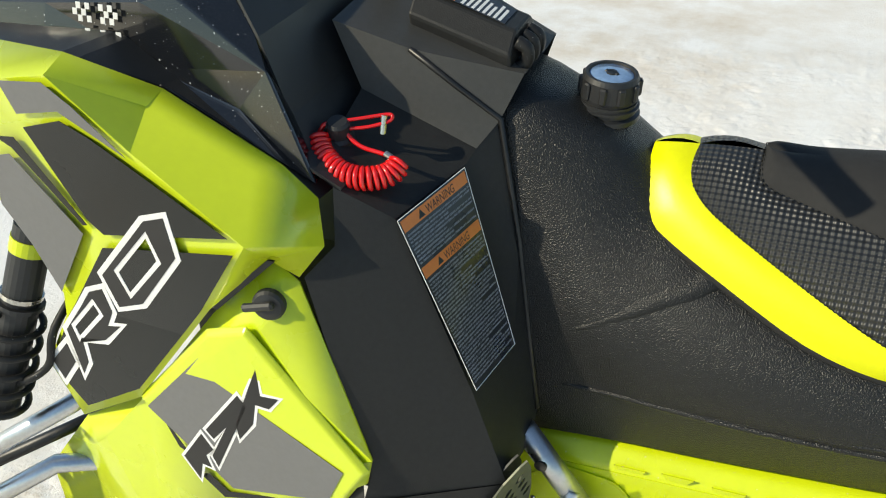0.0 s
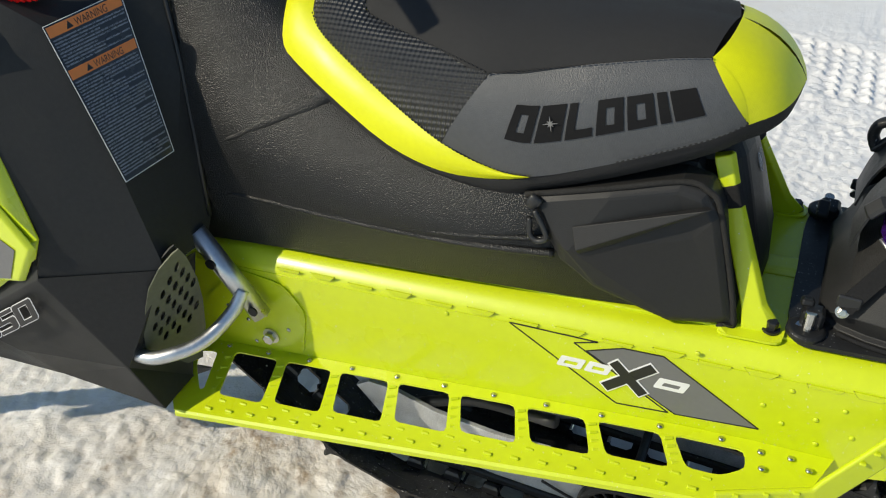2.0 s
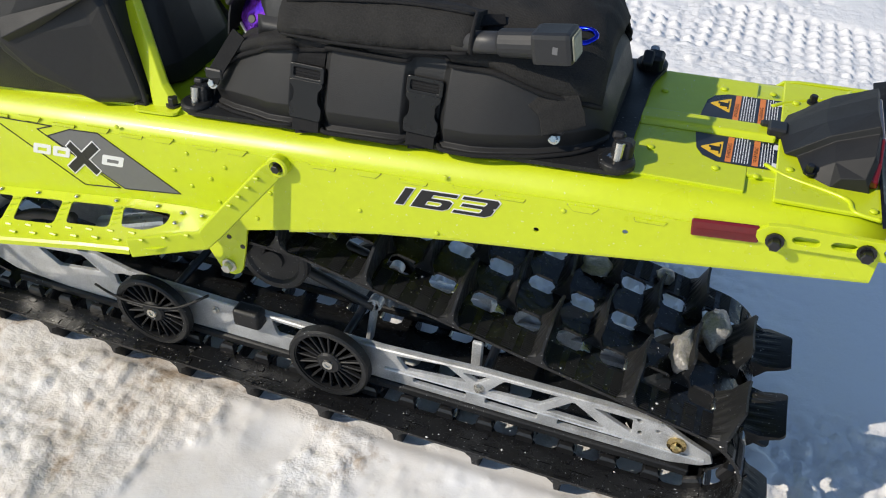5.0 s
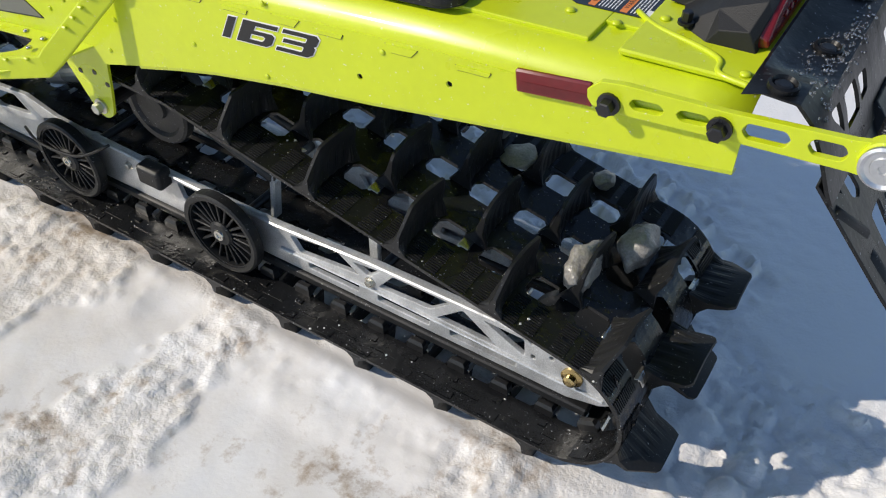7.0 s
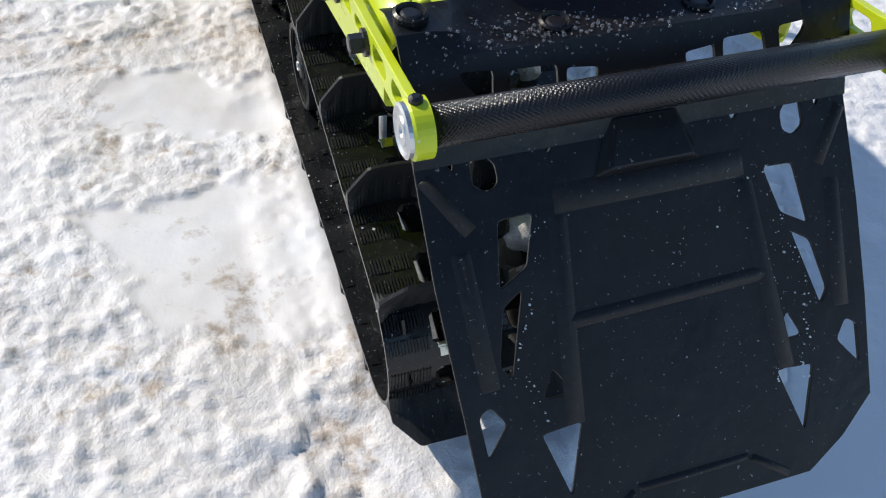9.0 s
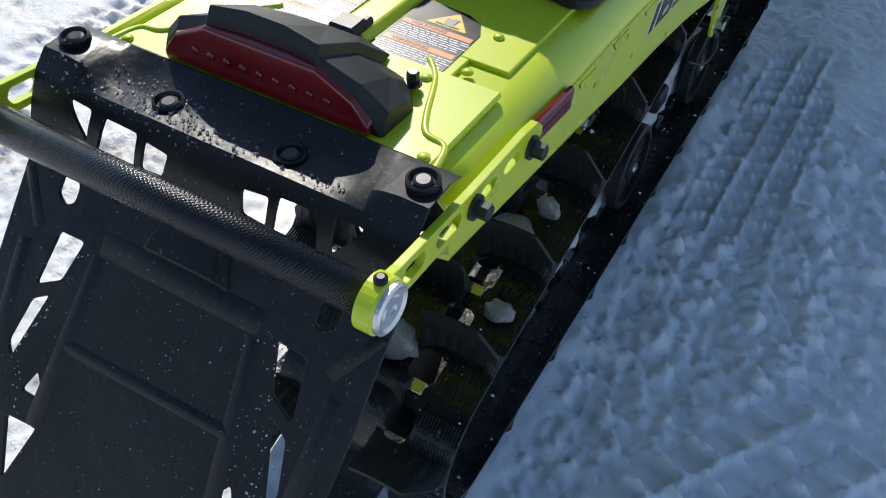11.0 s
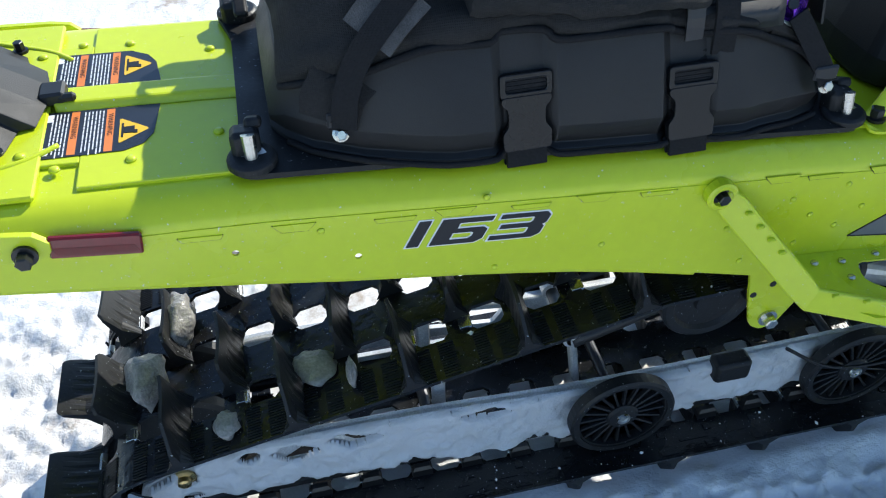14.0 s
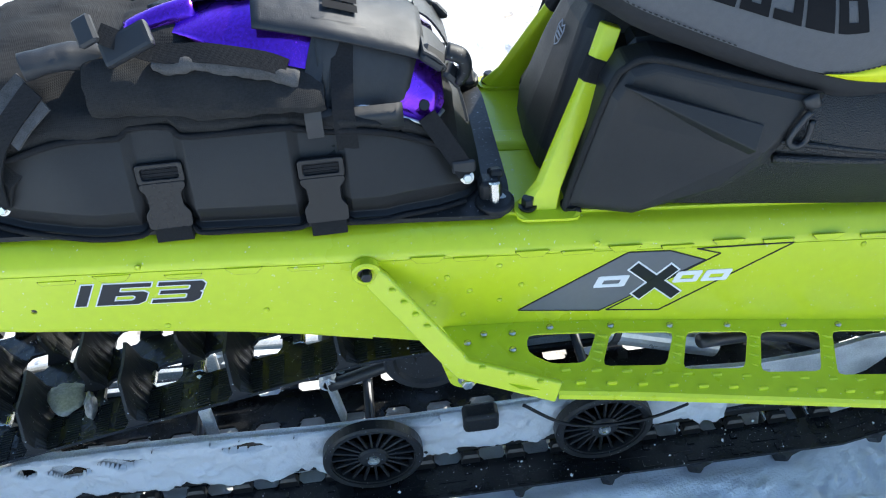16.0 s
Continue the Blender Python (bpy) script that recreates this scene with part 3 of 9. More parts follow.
for s in (-1, 1):
    bm = bmesh.new()
    tube(bm, spline([(1.935, s * 0.088, zt(1.935) + 0.001), (1.965, s * 0.112, zt(1.96) + 0.002), (2.02, s * 0.135, zt(2.02) + 0.003), (2.045, s * 0.150, zt(2.04) + 0.003),
                     (2.052, s * 0.172, zt(2.05) + 0.002), (2.085, s * 0.180, zt(2.085) + 0.001)], 5), 0.0035, 8)
    part("pressed_lip", bm, LIME, tunnel, smooth=True)
    # side wall
    bm = bmesh.new()
    xs_top = np.linspace(0.0, 2.095, 30)
    xs_bot = sorted(set(np.round(np.concatenate([np.linspace(0, 2.095, 30), [1.06, 1.14, 1.23, 1.31, 1.39]]), 3)))
    outer = [(x, zt(x) - 0.0375) for x in xs_top] + [(x, zb(x)) for x in xs_bot[::-1]]
    holes = [[(1.644 + 0.0042 * math.cos(a), 0.655 + 0.0042 * math.sin(a)) for a in np.linspace(0, 2 * math.pi, 11)[:-1]],
             [(1.771 + 0.0042 * math.cos(a), 0.688 + 0.0042 * math.sin(a)) for a in np.linspace(0, 2 * math.pi, 11)[:-1]]]
    holed(bm, outer, holes, on_side(s, 0.2025), 0.003)
    # rolled lower lip behind the running board
    lip = [x for x in xs_bot if x >= 1.16]
    loft(bm, [[Vector((x, s * 0.2055, zb(x))), Vector((x, s * 0.2035, zb(x) - 0.006)), Vector((x, s * 0.190, zb(x) - 0.009)), Vector((x, s * 0.190, zb(x) - 0.006)), Vector((x, s * 0.2015, zb(x) + 0.001))] for x in lip])
    side = part("side_wall", bm, LIME, tunnel)
    # pressed marks along the shoulder
    for k, x in enumerate((1.779, 1.684, 1.578, 1.512, 1.427, 1.352, 1.276, 1.121, 1.065, 0.984, 0.923, 0.859, 0.787, 0.716, 0.645, 0.575, 0.505, 0.435, 0.365, 0.295, 0.228)):
        w, h, cut = (0.045, 0.0100, 0.009) if k % 2 else (0.045, 0.0055, 0.003)
        zm = lambda x_: 0.627 + 0.0790 * (x_ - 0.716)
        loop = [(x + cut, zm(x + cut)), (x + w - cut, zm(x + w - cut)), (x + w, zm(x + w) + h), (x, zm(x) + h)]
        part("pressed_mark", plate(bmesh.new(), loop, on_side(s, 0.2052), 0.0016), LIME, side)
        # dark tube drawn for the shade in the mark's lower crease
        bm = bmesh.new()
        tube(bm, [on_side(s, 0.2058)(x_, z_, 0.0) for x_, z_ in (loop[3], loop[0], loop[1], loop[2])], 0.0009, 5)
        part("mark_crease_shade", bm, DARK_STEEL, side)
    # raised rivets
    spots = ((1.02, 0.60), (1.05, 0.575), (1.09, 0.60), (1.10, 0.555), (1.14, 0.585), (1.05, 0.64), (1.12, 0.63), (1.36, 0.61), (1.50, 0.71), (1.49, 0.603),
             (0.54, 0.60), (0.92, 0.66), (1.68, 0.70), (1.17, 0.54), (1.2, 0.6))
    stamp("rivet", rivet(0.0042), LIME, side, [turned((x, s * 0.2055, z), (0, s, 0)) for x, z in spots], smooth=True)
    # running board
    edge = lambda x: float(np.interp(x, [0.09, 0.99], [0.372, 0.319]))
    hol = [[(0.045, 0.235), (0.083, 0.232), (0.112, 0.318), (0.105, 0.322), (0.06, 0.27)]]
    for k in range(8):
        x0 = 0.120 + 0.1135 * k
        w, yo, yi = 0.0935, edge(x0 + 0.05) - 0.044, 0.226
        if k < 7:
            q = [(x0, yi), (x0 + w, yi), (x0 + w + 0.026, yo), (x0 + 0.028, yo)]
        else:
            q = [(x0, yi), (x0 + w + 0.006, yi), (x0 + w + 0.012, yi + 0.030), (x0 + w - 0.018, yo), (x0 + 0.028, yo)]
        hol.append(q)
    hol = [rounded(q, 0.010, 2) for q in hol]
    bm = bmesh.new()
    rear = [(1.04, 0.314), (1.075, 0.290), (1.105, 0.268), (1.135, 0.208)]
    outl = [(x, 0.206) for x in np.linspace(1.13, 0.0, 12)] + [(0.02, 0.30), (0.084, 0.372)] + [(x, edge(x)) for x in np.linspace(0.2, 0.99, 8)] + rear[:3]
    holed(bm, outl, hol, lambda x, y, w: Vector((x, s * y, rbz(x, y) - 0.003 + w)), 0.003)
    # turned-down outer flange
    ex = list(np.linspace(0.088, 0.99, 10))
    loft(bm, [[Vector((x, s * edge(x), rbz(x, edge(x)))), Vector((x, s * (edge(x) + 0.004), rbz(x, edge(x)) - 0.004)), Vector((x, s * (edge(x) + 0.004), rbz(x, edge(x)) - 0.013)),
               Vector((x, s * (edge(x) + 0.001), rbz(x, edge(x)) - 0.013)), Vector((x, s * (edge(x) - 0.002), rbz(x, edge(x)) - 0.004))] for x in ex])
    board = part("running_board", bm, LIME, sled, "lime running board with square snow openings")
    # punched grip teeth
    spots = []
    for k in range(20):
        x = 0.150 + k * 0.0425
        for yy in (edge(x) - 0.012, edge(x) - 0.034):
            spots.append(Matrix.Translation((x + (0.016 if yy < edge(x) - 0.02 else 0), s * yy, rbz(x, yy) + 0.002)))
    for k in range(8):
        x0 = 0.122 + 0.1135 * k - 0.0125
        for j in range(4):
            t = (j + 0.7) / 4.4
            y = 0.226 + t * (edge(x0) - 0.044 - 0.226)
            spots.append(pose(x0 + 0.028 * t, s * y, rbz(x0, y) + 0.0015, 0, 0, -s * 23))
    stamp("grip_tooth", box(bmesh.new(), (0, 0, 0), (0.014, 0.0055, 0.006), None, 0.0014), LIME, board, spots)
    spots = [(0.10 + 0.088 * k, 0.216) for k in range(11)] + [(1.035, 0.225), (1.075, 0.225), (1.1, 0.24), (1.04, 0.255)]
    stamp("rivet", rivet(0.0052), STEEL, board, [turned((x, s * y, rbz(x)), UP) for x, y in spots], "zinc rivet", smooth=True)
    # brace from the board's rear corner up to the tunnel
    bm = bmesh.new()
    kink, elbow, top = Vector((0.99, s * 0.321, rbz(0.99, 0.32))), Vector((1.112, s * 0.282, 0.532)), Vector((1.222, s * 0.212, 0.664))
    path = [kink, kink.lerp(elbow, 0.5), elbow, elbow.lerp(top, 0.12), elbow.lerp(top, 0.5), elbow.lerp(top, 0.9), top]
    rows = []
    for i, p in enumerate(path):
        d = (path[min(i + 1, 6)] - path[max(i - 1, 0)]).normalized()
        out = Vector((0.35, s * 1.0, 0.15)).normalized()
        w = d.cross(out).normalized() * (0.018 if i < 6 else 0.014)
        if w.z < 0:
            w = -w
        o = out * 0.006
        rows.append([p + w - o, p + w + o * 0.5, p - w + o * 0.5, p - w - o])
    loft(bm, rows)
    brace = part("board_brace", bm, LIME, board, bevel=0.003)
    spots = [Matrix.Translation((elbow.lerp(top, 0.02 + k * 0.12) if k > 2 else kink.lerp(elbow, 0.2 + 0.3 * k)) + Vector((0.0, s * 0.002, 0.015))) for k in range(7)]
    stamp("brace_tooth", box(bmesh.new(), (0, 0, 0), (0.009, 0.006, 0.005), None, 0.0015), LIME, brace, spots)
    lathe_b = bmesh.new()
    lathe(lathe_b, (1.224, s * 0.206, 0.664), (0, s, 0), [(0, 0.019), (0.012, 0.019), (0.014, 0.016), (0.014, 0.012), (0.006, 0.011)], 20)
    part("brace_boss", lathe_b, LIME, brace, smooth=False)
    bolt("brace_bolt", (1.224, s * 0.212, 0.664), (0, s, 0), 0.0075, 0.014, brace)
    # hanger plate with its bolt
    bm = bmesh.new()
    pl = rounded([(1.022, 0.506), (1.146, 0.518), (1.134, 0.450), (1.122, 0.400), (1.102, 0.388), (1.083, 0.395)], 0.010)
    plate(bm, pl, on_side(s, 0.196), 0.005)
    hanger = part("hanger_plate", bm, LIME, sled)
    bolt("hanger_bolt", (1.098, s * 0.201, 0.412), (0, s, 0), 0.0095, 0.016, hanger, STEEL, "zinc hexagon bolt")
    for x, z in ((1.105, 0.478), (1.13, 0.463), (1.07, 0.47)):
        part("hanger_hole", lathe(bmesh.new(), (x, s * 0.201, z), (0, s, 0), [(0, 0.005), (0.001, 0.0045)], 8), INK, hanger)

# ---- decals of the tunnel
for s in (-1, 1):
    pl = on_side(s, 0.2056)
    bm = bmesh.new()
    plate(bm, [(0.766, 0.606), (0.818, 0.631), (0.876, 0.637), (1.024, 0.551), (0.908, 0.531), (0.800, 0.588)], pl, 0.0005)
    dec = part("side_decal", bm, GREY_FILM, tunnel, "dark grey slanted decal with a white and black emblem")
    for loop in ([(0.644, 0.619), (0.781, 0.629), (0.746, 0.615), (0.898, 0.530), (0.821, 0.517)], [(0.766, 0.606), (0.818, 0.631), (0.876, 0.637), (1.024, 0.551), (0.908, 0.531)]):
        for i in range(len(loop)):
            a, b = Vector(loop[i - 1]), Vector(loop[i])
            n = Vector((-(b - a).y, (b - a).x)).normalized() * 0.0009
            part("outline", plate(bmesh.new(), [tuple(a + n), tuple(b + n), tuple(b - n), tuple(a - n)], pl, 0.0009), INK, dec)
    # emblem: slanted white frames and a dark cross of two bars with a white rim, no letters
    lean = 0.35 * -s
    skew = lambda cx, cz, w, h: [(cx - w - lean * h, cz - h), (cx + w - lean * h, cz - h), (cx + w + lean * h, cz + h), (cx - w + lean * h, cz + h)]
    for cx, cz, ww, hh, gap in ((0.745, 0.574, 0.019, 0.0105, 0.010), (0.787, 0.578, 0.018, 0.0105, 0.009), (0.895, 0.586, 0.022, 0.0105, 0.012)):
        turn_ = lambda u, v, c, cx=cx: Vector((u, s * (0.2056 + c), v + 0.09 * (u - cx)))
        part("emblem_frame", holed(bmesh.new(), rounded(skew(cx, cz, ww, hh), 0.003, 2), [skew(cx, cz - 0.001, gap, hh * 0.36)], turn_, 0.0011), WHITE_FILM, dec)
    for k, (p, q) in enumerate((((0.800, 0.545), (0.866, 0.610)), ((0.808, 0.600), (0.858, 0.552)))):
        a, b = Vector(p), Vector(q)
        n = Vector((-(b - a).y, (b - a).x)).normalized()
        bar = [tuple(a + n * 0.008), tuple(b + n * 0.008), tuple(b - n * 0.008), tuple(a - n * 0.008)]
        part("emblem_rim", plate(bmesh.new(), grown(bar, 0.0024), pl, 0.0012 + 0.0002 * k), WHITE_FILM, dec)
        part("emblem_bar", plate(bmesh.new(), bar, pl, 0.0018 + 0.0002 * k), INK, dec)
    # the number
    x_start, x_dir = (1.424, 1) if s < 0 else (1.588, -1)
    for rim_, m, w in ((0.0018, WHITE_FILM, 0.0007), (0.0, INK, 0.0014)):
        pos = lambda u, v, c: Vector((x_start + x_dir * (u + v * 0.52 - 0.004), s * (0.2056 + c), 0.642 + (u if s < 0 else 0.15 - u) * 0.098 + v))
        for ch, u0, ww in (("1", 0.0, 0.0135), ("6", 0.026, 0.058), ("3", 0.093, 0.058)):
            bm = square_digit(ch, (ww, 0.034), lambda u, v, c, u0=u0: pos(u + u0, v, c), rim_, w)
            part("track_number_rim" if rim_ else "track_number", bm, m, tunnel, "" if rim_ else "black digit of the number 163")
    # red side reflector
    bm = bmesh.new()
    tilt = Euler((0, radians(-7.5), 0)).to_matrix()
    box(bm, (1.900, s * 0.2085, 0.7315), (0.088, 0.007, 0.027), tilt, 0.002)
    refl = part("side_reflector", bm, RED_LENS, tunnel, "dark red rectangular reflector")
    bm = bmesh.new()
    for k in range(26):
        box(bm, Vector((1.900, s * 0.2122, 0.7315)) + tilt @ Vector((-0.038 + k * 0.00305, 0, -0.004)), (0.0016, 0.0008, 0.012), tilt @ Euler((0, 0.6, 0)).to_matrix())
    tagged(part("reflector_prism_field", bm, RED_LENS, refl), kind="stuff")

# ---- warning labels on the tunnel's rear
for s in (-1, 1):
    def top_place(u, v, w):
        return Vector((u, v, zt(u) + 0.0004 + w))
    y0, y1 = (-0.100, -0.024) if s < 0 else (0.024, 0.110)
    sh = 0.02
    corner = [(1.832, y1 - 0.002), (1.838, y0 + 0.030), (1.848, y0 + 0.012), (1.868, y0)] if s < 0 else [(1.868, y1 - 0.002), (1.848, y1 - 0.012), (1.838, y1 - 0.03), (1.832, y0)]
    outl = (corner + [(1.953, y0), (1.953, y1)]) if s < 0 else (corner + [(1.953, y0), (1.953, y1)])
    bm = bmesh.new()
    plate(bm, outl, top_place, 0.0005)
    lab = part("load_label", bm, LABEL_BLACK, tunnel, "black, orange and yellow warning label")
    bm = bmesh.new()
    for xx in (1.880, 1.917):
        plate(bm, [(xx, y0 + 0.003), (xx + 0.0085, y0 + 0.003), (xx + 0.0085, y1 - 0.003), (xx, y1 - 0.003)], top_place, 0.0008)
    part("orange_band", bm, ORANGE_FILM, lab)
    for xx in (1.8865, 1.9235):
        letters("WARNING", 0.0055, INK, lab, (lambda x_at: lambda u, v, w: top_place(x_at - v, y0 + 0.012 + u, 0.0009 + w))(xx), "band_text", width=0.042, thick=0.0002)
    bm = bmesh.new()
    cy = (y0 + y1) / 2 - (0.004 if s < 0 else -0.004)
    plate(bm, rounded([(1.842, cy), (1.874, cy - 0.024), (1.874, cy + 0.024)], 0.004), top_place, 0.0008)
    tri_sign = part("warning_triangle", bm, YELLOW_FILM, lab)
    bm = bmesh.new()
    box(bm, top_place(1.864, cy, 0.001), (0.012, 0.012, 0.0008))
    box(bm, top_place(1.857, cy + 0.004, 0.001), (0.004, 0.006, 0.0008))
    box(bm, top_place(1.8705, cy, 0.001), (0.002, 0.026, 0.0008))
    part("triangle_mark", bm, INK, tri_sign)
    bm = bmesh.new()
    rnd = random.Random(4)
    for x_at in [1.892 + 0.0038 * i for i in range(6)] + [1.929 + 0.0038 * i for i in range(5)]:
        y = y0 + 0.005
        while y < y1 - 0.008:
            w = rnd.uniform(0.004, 0.012)
            box(bm, top_place(x_at, min(y + w / 2, y1 - 0.005), 0.0007), (0.0013, w, 0.0003))
            y += w + 0.0015
    for yy in (y0 + 0.012, y1 - 0.012):
        for a, b in (((1.9475, yy - 0.008), (1.9475, yy + 0.008)),):
            box(bm, top_place(1.9475, yy, 0.0007), (0.006, 0.014, 0.0003))
    part("small_print", bm, WHITE_FILM, lab)
spots = ((1.77, 0.09), (1.775, -0.09), (1.86, 0.125), (1.87, -0.118), (1.935, 0.13), (1.925, -0.122), (1.968, -0.095), (1.97, 0.105), (2.075, -0.165), (2.075, 0.165))
stamp("rivet", rivet(0.0062), LIME, tunnel, [turned((x, y, zt(x) + (0.003 if x > 1.96 else 0)), UP) for x, y in spots], smooth=True)

# ---- rear grab bar
bar = part("grab_bar", rod(bmesh.new(), (2.218, -0.208, 0.768), (2.218, 0.208, 0.768), 0.0165, n=28),
           mat("knurled_black_bar", (0.012, 0.012, 0.014), 0.3, 0.3, var=0.2, bump=0.0), sled, "black knurled rear grab bar", smooth=True)
n_, l_ = bar.data.materials[0].node_tree.nodes, bar.data.materials[0].node_tree.links
tc_ = n_.new("ShaderNodeTexCoord")
mp_ = n_.new("ShaderNodeMapping")
mp_.inputs["Rotation"].default_value = (0.785, 0.785, 0.0)
vo_ = n_.new("ShaderNodeTexVoronoi")
vo_.inputs["Scale"].default_value, vo_.inputs["Randomness"].default_value = 420, 0
bu_ = n_.new("ShaderNodeBump")
bu_.inputs["Strength"].default_value, bu_.inputs["Distance"].default_value = 0.45, 0.0015
l_.new(tc_.outputs["Object"], mp_.inputs[0])
l_.new(mp_.outputs[0], vo_.inputs["Vector"])
l_.new(vo_.outputs["Distance"], bu_.inputs["Height"])
l_.new(bu_.outputs[0], n_["Principled BSDF"].inputs["Normal"])
for s in (-1, 1):
    # arm: a flat lime plate with lightening holes, a little outside the tunnel wall
    a, b = Vector((1.945, 0.741)), Vector((2.218, 0.768))
    d = (b - a).normalized()
    nrm = Vector((-d.y, d.x))
    L = (b - a).length
    P = lambda t, h: tuple(a + d * (t * L) + nrm * h)
    outl = [P(-0.02, 0.006), P(0.03, 0.017), P(0.12, 0.019), P(0.5, 0.015), P(0.9, 0.016)]
    outl += [tuple(b + Vector((math.cos(t), math.sin(t))) * 0.0215) for t in np.linspace(1.35, -1.15, 10)]
    outl += [P(0.9, -0.017), P(0.5, -0.015), P(0.12, -0.015), P(0.0, -0.012), P(-0.02, -0.004)]
    slot = lambda t0, t1, h: rounded([P(t0, -h), P(t1, -h), P(t1 + 0.02, 0), P(t1, h), P(t0, h), P(t0 - 0.02, 0)], 0.003, 2)
    bm = bmesh.new()
    holed(bm, outl, [slot(0.16, 0.255, 0.0062), slot(0.335, 0.42, 0.0062), slot(0.565, 0.69, 0.0085), slot(0.78, 0.87, 0.0085)], on_side(s, 0.207), 0.008)
    arm = part("bar_arm", bm, LIME, sled, "lime arm with lightening holes", bevel=0.0012)
    bolt("arm_bolt", (1.964, s * 0.215, 0.738), (0, s, 0), 0.0085, 0.016, arm)
    bolt("arm_bolt", (2.075, s * 0.215, 0.751), (0, s, 0), 0.0085, 0.016, arm)
    bm = bmesh.new()
    lathe(bm, (2.218, s * 0.205, 0.768), (0, s, 0), [(0, 0.0235), (0.014, 0.0235), (0.016, 0.022)], 30)
    part("bar_clamp", bm, LIME, arm)
    bm = bmesh.new()
    lathe(bm, (2.218, s * 0.2205, 0.768), (0, s, 0), [(0, 0.0215), (0.004, 0.0215), (0.0055, 0.019), (0.0035, 0.016), (0.0035, 0.012), (0.005, 0.011), (0.005, 0.005), (0.003, 0.004)], 32)
    part("bar_end_cap", bm, ALU, arm, "round turned aluminium end cap")
    bm = bmesh.new()
    lathe(bm, (2.216, s * 0.214, 0.7905), (0, 0, 1), [(0, 0.0055), (0.004, 0.0055), (0.006, 0.003)], 14)
    part("clamp_screw", bm, DARK_STEEL, arm)

# ---- snow flap
SL = Vector((1.0, 0, -1.108)).normalized()
flap_on = lambda y, t, w: Vector((2.185, y, 0.699)) + SL * t + Vector((1.108, 0, 1.0)).normalized() * w
half_holes = [
    [(0.080, -0.016), (0.107, -0.014), (0.088, 0.008)], [(0.137, 0.024), (0.137, 0.008), (0.158, -0.014), (0.159, 0.022), (0.147, 0.030)], [(0.171, -0.016), (0.188, -0.015), (0.174, 0.009)],
    [(0.112, 0.054), (0.143, 0.055), (0.151, 0.112), (0.124, 0.097)], [(0.132, 0.116), (0.151, 0.128), (0.162, 0.176), (0.153, 0.189)],
    [(0.100, 0.213), (0.117, 0.188), (0.129, 0.213)], [(0.165, 0.226), (0.177, 0.208), (0.188, 0.214), (0.186, 0.252)], [(0.098, 0.240), (0.136, 0.243), (0.118, 0.302)]]
holes = [rounded(h, 0.004, 2) for h in half_holes] + [rounded([(-y, t) for y, t in h][::-1], 0.004, 2) for h in half_holes]
outl = [(-0.206, 0.0), (-0.206, 0.10), (-0.202, 0.19), (-0.198, 0.283), (-0.158, 0.315), (-0.118, 0.343), (0.118, 0.343), (0.158, 0.318), (0.194, 0.285), (0.202, 0.19), (0.206, 0.10), (0.206, 0.0),
        (0.206, -0.022), (-0.206, -0.022)]
bm = bmesh.new()
holed(bm, outl, holes, flap_on, 0.004)
flap = part("snow_flap", bm, FLAP_PLASTIC, sled, "wet black moulded snow flap with angular openings", bevel=0.001)
# broad low ridges moulded in the flap
for y0, t0, y1, t1, w in ((-0.092, 0.046, 0.092, 0.046, 0.026), (-0.100, 0.152, 0.106, 0.148, 0.014), (-0.090, 0.060, -0.104, 0.240, 0.018), (0.090, 0.060, 0.108, 0.240, 0.018),
                          (-0.095, 0.338, -0.06, 0.314, 0.008), (-0.056, 0.312, 0.056, 0.312, 0.008), (0.06, 0.314, 0.095, 0.338, 0.008), (-0.200, 0.010, -0.168, 0.060, 0.014), (0.200, 0.010, 0.168, 0.060, 0.014),
                          (-0.180, 0.075, -0.174, 0.195, 0.018), (0.180, 0.075, 0.174, 0.195, 0.018)):
    a, b = Vector((y0, t0)), Vector((y1, t1))
    n = Vector((-(b - a).y, (b - a).x)).normalized() * w / 2
    bm = bmesh.new()
    loft(bm, [[flap_on(*(a + n * k), h), flap_on(*(a.lerp(b, 0.03) + n * k), h + g), flap_on(*(a.lerp(b, 0.97) + n * k), h + g), flap_on(*(b + n * k), h)] for k, h, g in ((1, 0.0038, 0.0), (0.7, 0.0042, 0.0012), (0.2, 0.0042, 0.0030), (-0.3, 0.0042, 0.0030), (-0.75, 0.0042, 0.0010), (-1, 0.0038, 0.0))], closed=False)
    part("flap_ridge", bm, FLAP_DUST, flap, smooth=True)
bm = bmesh.new()
loft(bm, [[flap_on(-0.053, 0.036, 0.003), flap_on(0.053, 0.036, 0.003), flap_on(0.036, -0.012, 0.003), flap_on(-0.033, -0.012, 0.003)],
          [flap_on(-0.040, 0.030, 0.016), flap_on(0.040, 0.030, 0.016), flap_on(0.030, -0.012, 0.012), flap_on(-0.027, -0.012, 0.012)]])
part("flap_boss", bm, FLAP_PLASTIC, flap, bevel=0.002)
# upper part: curls from the tunnel's rear edge over into the hanging part
bm = bmesh.new()
prof = [(2.083, 0.786), (2.100, 0.787), (2.132, 0.786), (2.148, 0.776), (2.164, 0.748), (2.180, 0.712), (2.187, 0.699)]
arc = [0.0]
for (xa, za), (xb, z_b) in zip(prof, prof[1:]):
    arc.append(arc[-1] + math.hypot(xb - xa, z_b - za))


